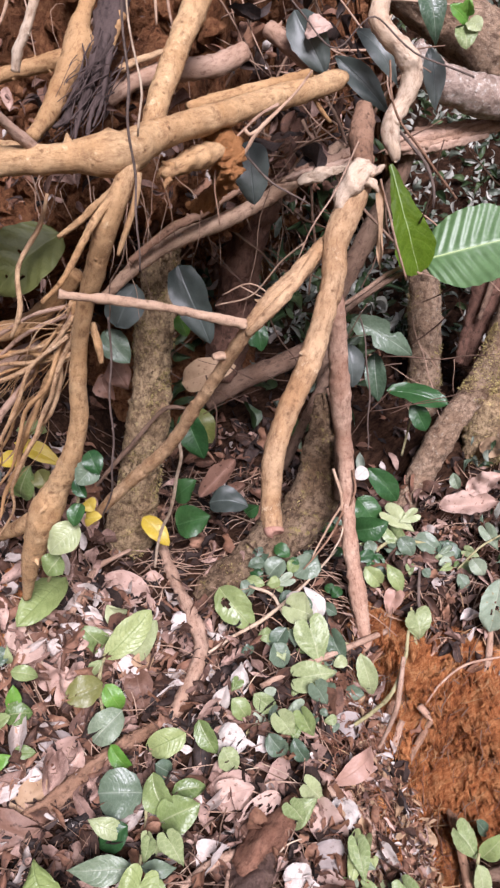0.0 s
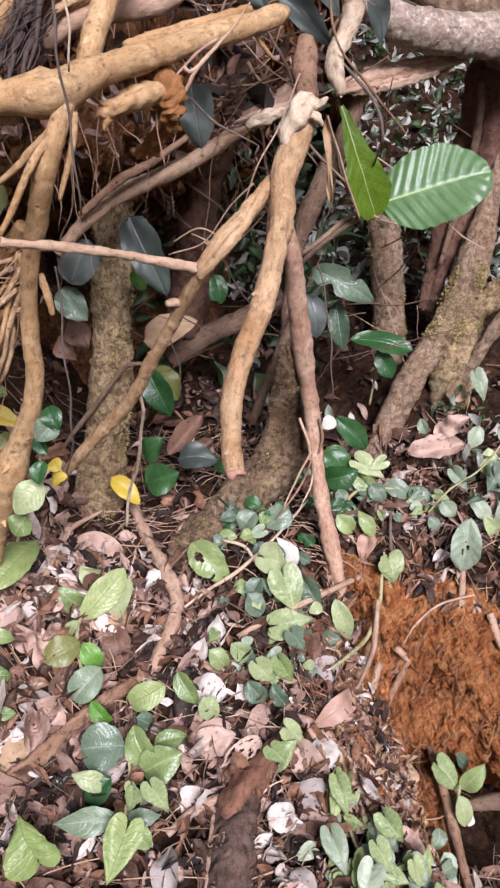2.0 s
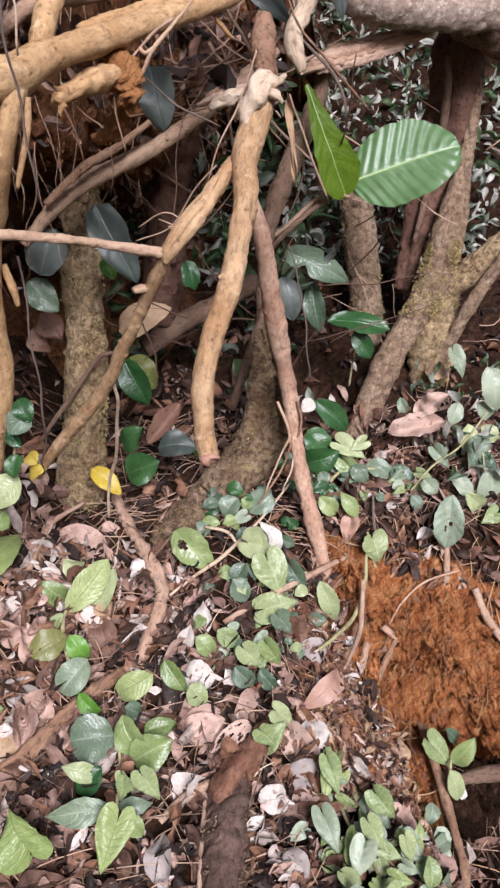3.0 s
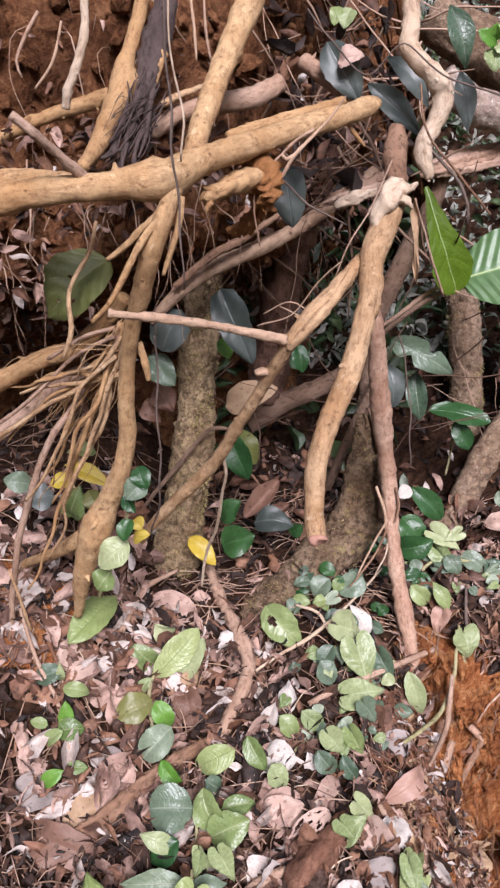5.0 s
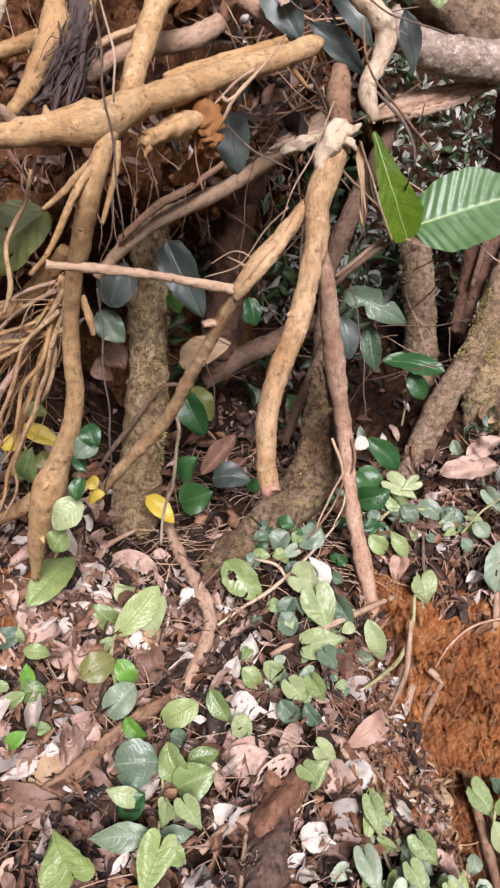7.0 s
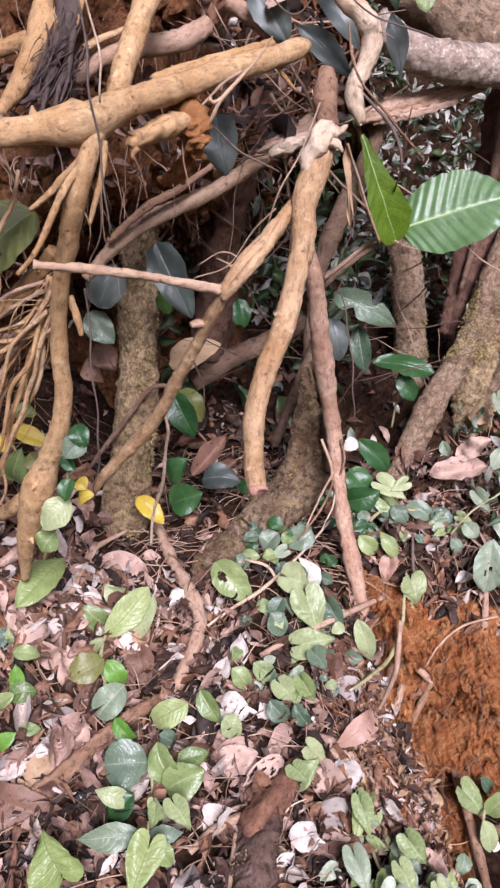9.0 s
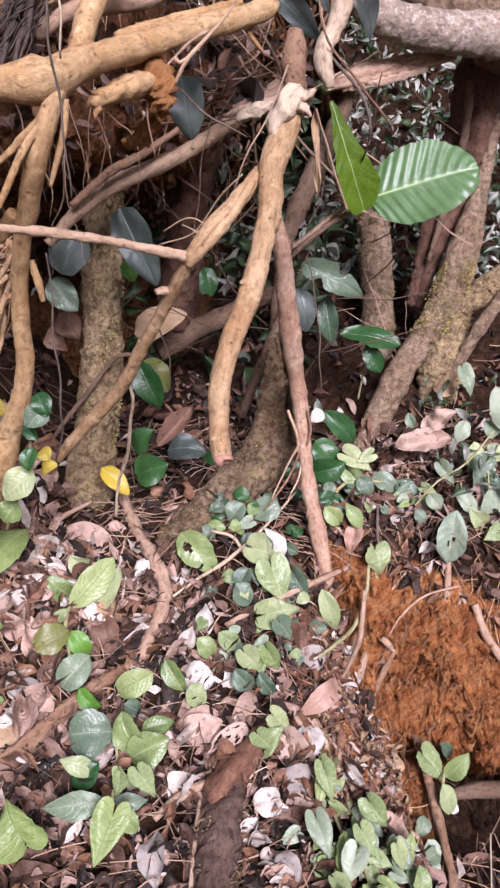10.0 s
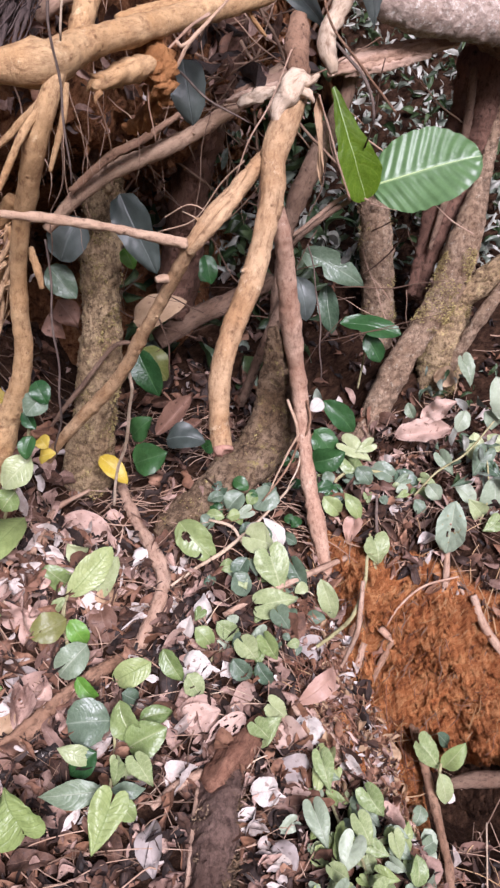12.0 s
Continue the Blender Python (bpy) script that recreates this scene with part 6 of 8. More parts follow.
plant("creeper", "small heart-shaped leaf at the top of the red soil", "creeper", [
    ((0.482, 2.040, 0.270), (0.499, 2.028, 0.188), 0.096, "heart", LEAF_PALE), ((0.403, 2.145, 0.392), (0.449, 2.118, 0.295), 0.050, "lance", LEAF_GREEN), ((0.335, 2.144, 0.378), (0.388, 2.147, 0.305), 0.058, "ovate", LEAF_GREEN)],
    [([(0.487, 2.032, 0.160, 0.0054), (0.476, 2.047, 0.225, 0.0053), (0.467, 2.076, 0.282, 0.0036)], STEM_GREEN)], GROUP)
DENSE = [
    ((0.243, 1.370, 0.070), (0.261, 1.317, -0.019), 0.066, "heart", LEAF_PALE), ((0.209, 1.219, 0.071), (0.240, 1.153, -0.017), 0.072, "heart", LEAF_PALE), ((0.351, 1.313, 0.012), (0.400, 1.283, -0.063), 0.077, "heart", LEAF_PALE),
    ((0.313, 1.220, 0.032), (0.350, 1.187, -0.051), 0.063, "heart", LEAF_PALE), ((0.290, 1.163, 0.033), (0.251, 1.113, -0.032), 0.078, "heart", LEAF_PALE), ((0.392, 1.190, 0.010), (0.412, 1.172, -0.070), 0.052, "heart", LEAF_PALE),
    ((0.513, 1.483, -0.285), (0.430, 1.244, -0.077), 0.032, "lance", LEAF_BRIGHT), ((0.558, 1.492, -0.344), (0.581, 1.455, -0.417), 0.067, "ovate", LEAF_TEAL), ((0.437, 1.160, -0.011), (0.437, 1.111, -0.082), 0.053, "elliptic", LEAF_PALE),
    ((0.346, 1.066, 0.010), (0.304, 1.064, -0.058), 0.066, "heart", LEAF_PALE), ((0.258, 1.049, 0.036), (0.221, 1.047, -0.031), 0.060, "heart", LEAF_PALE), ((0.395, 1.230, -0.009), (0.381, 1.234, -0.062), 0.040, "ovate", LEAF_TEAL),
    ((0.314, 1.225, 0.007), (0.290, 1.237, -0.043), 0.040, "round", LEAF_TEAL), ((0.572, 1.389, -0.380), (0.486, 1.191, -0.189), 0.049, "ovate", LEAF_TEAL), ((0.243, 1.103, 0.027), (0.295, 1.120, -0.052), 0.050, "heart", LEAF_PALE)]
plant("creeper", "dense creeper with pale green leaves at the foot of the slope", "creeper", [
    (base, tuple(Vector(base).lerp(Vector(tip), 0.80)), wide * 0.82, shape, (mat, LEAF_SAGE, LEAF_PALE)[k % 3]) for k, (base, tip, wide, shape, mat) in enumerate(DENSE)],
    [([(0.254, 1.366, -0.028, 0.0042), (0.279, 1.252, -0.032, 0.0040), (0.316, 1.163, -0.037, 0.0039), (0.313, 1.079, -0.053, 0.0037)], STEM_GREEN)], GROUP)
plant("creeper", "pale yellow-green and sage creeper below the red soil", "creeper", [
    ((0.335, 1.323, -0.024), (0.374, 1.268, -0.053), 0.056, "heart", LEAF_SAGE), ((0.313, 1.253, -0.016), (0.366, 1.188, -0.050), 0.057, "heart", LEAF_SAGE), ((0.289, 1.242, -0.010), (0.274, 1.217, -0.032), 0.030, "ovate", LEAF_PALE), ((0.382, 1.253, -0.030), (0.415, 1.233, -0.063), 0.042, "ovate", LEAF_SAGE),
    ((0.328, 1.181, -0.025), (0.332, 1.149, -0.053), 0.036, "ovate", LEAF_PALE), ((0.430, 1.228, -0.062), (0.444, 1.270, -0.030), 0.027, "lance", LEAF_LIGHT), ((0.422, 1.220, -0.046), (0.378, 1.169, -0.060), 0.042, "heart", LEAF_LIGHT), ((0.426, 1.199, -0.050), (0.427, 1.145, -0.074), 0.035, "ovate", LEAF_PALE),
    ((0.603, 1.481, -0.375), (0.517, 1.431, -0.358), 0.046, "ovate", LEAF_SAGE), ((0.570, 1.573, -0.345), (0.544, 1.534, -0.385), 0.046, "ovate", LEAF_SAGE), ((0.257, 1.420, 0.030), (0.216, 1.312, 0.004), 0.056, "heart", LEAF_LIGHT), ((0.277, 1.210, -0.006), (0.235, 1.120, -0.022), 0.060, "heart", LEAF_LIGHT)],
    [([(0.300, 1.280, -0.050, 0.0030), (0.345, 1.240, -0.052, 0.0032), (0.400, 1.225, -0.075, 0.0030), (0.440, 1.190, -0.085, 0.0026)], STEM_GREEN)], GROUP)
SPOTS = [(0.269, 1.369, 0.006), (0.326, 1.290, -0.026), (0.267, 1.177, -0.011), (0.369, 1.230, -0.035), (0.524, 1.481, -0.377), (0.306, 1.109, -0.038), (0.401, 1.134, -0.066), (0.206, 1.208, -0.006), (0.236, 1.065, -0.022)]
rnd = random.Random(77)
more = []
for k in range(56):
    b = Vector(rnd.choice(SPOTS)) + Vector((rnd.uniform(-0.05, 0.05), rnd.uniform(-0.04, 0.04), 0))
    b.z = height(b.x, b.y) + rnd.uniform(0.025, 0.075)
    long = rnd.uniform(0.028, 0.055)
    a = rnd.uniform(-1.2, 1.2)
    more.append((tuple(b), tuple(b + Vector((math.sin(a) * long, -0.55 * math.cos(a) * long, -0.5 * math.cos(a) * long))), long * rnd.uniform(0.8, 1.0), "heart", rnd.choice((LEAF_PALE, LEAF_SAGE, LEAF_SAGE, LEAF_LIGHT))))
plant("creeper", "mat of small pale creeper leaves at the foot of the slope", "creeper", more, (), GROUP, foot=tuple(SPOTS[4]))
SPOTS = [(0.064, 1.892, 0.301), (0.164, 1.902, 0.277), (0.229, 1.847, 0.221), (0.015, 1.853, 0.270), (0.099, 2.042, 0.361), (-0.029, 1.717, 0.201), (0.095, 1.672, 0.147), (0.160, 1.757, 0.173), (0.434, 2.334, 0.363), (0.512, 2.220, 0.344), (0.632, 2.265, 0.342), (0.702, 2.242, 0.336)]
more = []
for k in range(52):
    b = Vector(rnd.choice(SPOTS)) + Vector((rnd.uniform(-0.06, 0.06), rnd.uniform(-0.05, 0.05), 0))
    b.z = height(b.x, b.y) + rnd.uniform(0.025, 0.07)
    long = rnd.uniform(0.03, 0.058)
    a = rnd.uniform(-1.3, 1.3)
    more.append((tuple(b), tuple(b + Vector((math.sin(a) * long, -0.55 * math.cos(a) * long, -0.5 * math.cos(a) * long))), long * rnd.uniform(0.65, 0.95), rnd.choice(("heart", "ovate")), rnd.choice((LEAF_PALE, LEAF_TEAL, LEAF_SAGE, LEAF_GREEN))))
plant("creeper", "creeper mat with grey-green leaves around the slanting root", "creeper", more, (), GROUP, foot=tuple(SPOTS[1]))
SPOTS = [(-0.005, 2.077, 0.400), (0.049, 2.111, 0.409), (0.113, 2.143, 0.410), (0.174, 2.123, 0.378), (0.282, 2.301, 0.384), (0.335, 2.262, 0.360), (0.385, 2.205, 0.336), (0.224, 2.079, 0.340)]
more = []
for k in range(30):
    b = Vector(rnd.choice(SPOTS)) + Vector((rnd.uniform(-0.05, 0.05), rnd.uniform(-0.05, 0.05), 0))
    b.z = height(b.x, b.y) + rnd.uniform(0.03, 0.10)
    long, a = rnd.uniform(0.035, 0.075), rnd.uniform(-1.3, 1.3)
    more.append((tuple(b), tuple(b + Vector((math.sin(a) * long, -0.5 * math.cos(a) * long, -0.6 * math.cos(a) * long))), long * rnd.uniform(0.55, 0.8), rnd.choice(("elliptic", "ovate")), rnd.choice((LEAF_DARK, LEAF_TEAL, LEAF_TEAL, LEAF_DARK, LEAF_GREEN))))
plant("creeper", "dark and grey-green creeper leaves at the foot of the stump", "creeper", more, (), GROUP, foot=tuple(SPOTS[1]))
plant("creeper", "small pale creeper climbing the broken stick", "creeper", [
    ((0.588, 1.681, -0.225), (0.651, 1.671, -0.314), 0.082, "heart", LEAF_PALE), ((0.656, 1.665, -0.308), (0.715, 1.675, -0.214), 0.061, "ovate", LEAF_GREEN), ((0.623, 1.604, -0.261), (0.653, 1.585, -0.360), 0.056, "ovate", LEAF_PALE), ((0.645, 1.716, -0.216), (0.689, 1.735, -0.283), 0.041, "ovate", LEAF_TEAL)],
    [([(0.610, 1.592, -0.358, 0.0050), (0.629, 1.629, -0.308, 0.0051), (0.643, 1.666, -0.280, 0.0051)], STEM_GREEN)], GROUP)
plant("seedling", "little seedling with narrow light green leaves on a thin stem", "plant", [
    ((-0.659, 1.658, 0.383), (-0.740, 1.660, 0.355), 0.057, "ovate", LEAF_TEAL), ((-0.659, 1.665, 0.342), (-0.659, 1.658, 0.408), 0.024, "lance", LEAF_PALE), ((-0.651, 1.649, 0.343), (-0.583, 1.662, 0.317), 0.042, "ovate", LEAF_GREEN),
    ((-0.639, 1.604, 0.249), (-0.638, 1.616, 0.319), 0.042, "ovate", LEAF_BRIGHT), ((-0.659, 1.583, 0.254), (-0.589, 1.599, 0.250), 0.060, "ovate", LEAF_GREEN), ((-0.683, 1.587, 0.269), (-0.730, 1.587, 0.279), 0.030, "ovate", LEAF_GREEN),
    ((-0.644, 1.566, 0.262), (-0.699, 1.571, 0.216), 0.038, "ovate", LEAF_GREEN), ((-0.627, 1.503, 0.188), (-0.702, 1.506, 0.140), 0.041, "lance", LEAF_BRIGHT), ((-0.623, 1.527, 0.184), (-0.569, 1.534, 0.180), 0.035, "ovate", LEAF_GREEN)],
    [([(-0.567, 1.414, 0.046, 0.0057), (-0.597, 1.510, 0.131, 0.0058), (-0.632, 1.576, 0.217, 0.0060), (-0.669, 1.633, 0.315, 0.0060), (-0.729, 1.682, 0.404, 0.0061), (-0.787, 1.755, 0.515, 0.0046)], ROOT_PINK)], GROUP)
plant("creeper", "dark creeper beside the slanting root", "creeper", [
    ((0.358, 2.400, 0.614), (0.456, 2.380, 0.499), 0.080, "elliptic", LEAF_DARK), ((0.318, 2.360, 0.519), (0.390, 2.340, 0.428), 0.095, "ovate", LEAF_DARK), ((0.299, 2.300, 0.420), (0.410, 2.280, 0.466), 0.093, "ovate", LEAF_DARK), ((0.339, 2.350, 0.633), (0.299, 2.330, 0.604), 0.048, "ovate", DEAD_WHITE),
    ((0.430, 2.340, 0.473), (0.511, 2.320, 0.417), 0.076, "heart", LEAF_PALE), ((0.434, 2.320, 0.413), (0.503, 2.300, 0.338), 0.072, "heart", LEAF_PALE), ((0.514, 2.340, 0.386), (0.607, 2.320, 0.345), 0.069, "ovate", LEAF_TEAL), ((0.603, 2.320, 0.377), (0.671, 2.300, 0.267), 0.085, "ovate", LEAF_TEAL),
    ((0.657, 2.280, 0.318), (0.690, 2.260, 0.234), 0.057, "ovate", LEAF_PALE), ((0.355, 2.300, 0.377), (0.314, 2.280, 0.348), 0.049, "ovate", LEAF_GREEN), ((0.702, 2.300, 0.282), (0.756, 2.280, 0.244), 0.066, "ovate", LEAF_PALE)],
    [([(0.353, 2.300, 0.312, 0.0057), (0.434, 2.320, 0.381, 0.0057), (0.592, 2.340, 0.358, 0.0058)], STEM_GREEN)], GROUP, facing=(0, -0.85, 0.5))
SPRIGS = (((0.947, 2.420, 0.671), (0.979, 2.400, 0.517), 0.100), ((0.865, 2.360, 0.497), (0.865, 2.340, 0.401), 0.078), ((0.886, 2.300, 0.447), (0.848, 2.280, 0.367), 0.080), ((0.898, 2.200, 0.403), (0.897, 2.180, 0.250), 0.110),
          ((0.766, 2.200, 0.385), (0.835, 2.180, 0.326), 0.060), ((0.504, 2.340, 0.472), (0.453, 2.320, 0.451), 0.050), ((0.460, 2.300, 0.407), (0.504, 2.280, 0.349), 0.062), ((0.982, 2.450, 0.478), (0.922, 2.430, 0.539), 0.070),
          ((0.884, 2.600, 0.666), (0.917, 2.580, 0.576), 0.066), ((0.859, 2.150, 0.283), (0.802, 2.130, 0.357), 0.064), ((0.634, 2.180, 0.344), (0.656, 2.160, 0.295), 0.045), ((0.745, 2.300, 0.436), (0.784, 2.280, 0.372), 0.055),
          ((0.678, 2.200, 0.387), (0.716, 2.180, 0.337), 0.055), ((0.914, 2.360, 0.487), (0.959, 2.340, 0.434), 0.060), ((0.904, 2.280, 0.403), (0.942, 2.260, 0.369), 0.050), ((0.848, 2.420, 0.554), (0.813, 2.400, 0.478), 0.060),
          ((0.661, 2.500, 0.555), (0.680, 2.480, 0.502), 0.040), ((0.887, 2.100, 0.297), (0.832, 2.080, 0.279), 0.062))
plant("creeper", "creeper with pale sage leaves on the slope edge by the tree", "creeper", [
    (a, b, w, ("ovate", "elliptic", "heart")[k % 3], (LEAF_SAGE, LEAF_PALE, LEAF_TEAL, LEAF_SAGE)[k % 4]) for k, (a, b, w) in enumerate(SPRIGS)],
    [([(0.640, 2.230, 0.330, 0.0035), (0.720, 2.270, 0.395, 0.0037), (0.830, 2.320, 0.440, 0.0036), (0.940, 2.400, 0.520, 0.0030)], STEM_GREEN), ([(0.830, 2.130, 0.250, 0.0034), (0.880, 2.200, 0.340, 0.0034), (0.900, 2.330, 0.450, 0.0028)], STEM_GREEN)], GROUP, facing=(0, -0.85, 0.5))
plant("shoot", "yellow-green young shoot hanging by the log", "plant", [
    ((0.440, 1.980, 1.887), (0.395, 1.960, 1.921), 0.039, "ovate", LEAF_BRIGHT), ((0.431, 1.980, 1.887), (0.439, 1.960, 1.834), 0.052, "ovate", LEAF_PALE), ((0.439, 1.980, 1.893), (0.466, 1.960, 1.872), 0.044, "ovate", LEAF_PALE), ((0.434, 1.980, 1.899), (0.432, 1.960, 1.931), 0.034, "ovate", LEAF_BRIGHT), ((0.105, 2.000, 1.984), (0.085, 1.980, 1.940), 0.047, "ovate", LEAF_PALE), ((0.072, 2.000, 1.991), (0.065, 1.980, 1.947), 0.032, "ovate", LEAF_GREEN)],
    [([(0.450, 2.000, 1.942, 0.0026), (0.439, 1.990, 1.894, 0.0026), (0.434, 1.980, 1.858, 0.0020)], STEM_GREEN)], facing=(0, -0.9, 0.4))

# ---- dead leaves that lie singly ----
plant("dead_leaf", "smooth pinkish-tan dead leaf on a long stalk beside the red soil", "dead leaf", [
    ((0.321, 1.640, 0.124), (0.214, 1.545, 0.082), 0.062, "elliptic", DEAD_ROSE, {"fold": 0.30, "curl": 0.5, "rows": 20, "across": 10, "crumple": 0.04, "ragged": 0.03})],
    [([(0.323, 1.642, 0.122, 0.0045), (0.395, 1.820, 0.091, 0.0084), (0.410, 1.860, 0.142, 0.0084), (0.425, 1.920, 0.211, 0.0068)], ROOT_PINK)], facing=(-0.1, -0.8, 0.6))
tagged(leaf(None, (0.222, 1.700, 1.566), (0.241, 1.690, 1.385), 0.018, "strip", DEAD_TAN, (-0.3, -0.9, 0.1), name="dead_leaf", curl=0.1, wave=0.6, crumple=0.12, rows=30, fold=0.8), "pale dry strip of leaf hanging below the fork", "dead leaf")
HOLES = tuple((0.75 * math.sin(k * 2.4), 0.12 + 0.036 * k, 0.05 + 0.04 * (k % 3)) for k in range(22))
tagged(leaf(None, (0.053, 1.491, 0.112), (-0.060, 1.425, 0.052), 0.063, "ovate", DEAD_PINK, name="dead_leaf", rows=44, across=24, holes=HOLES), "bleached dead leaf eaten to a lace of holes", "dead leaf")
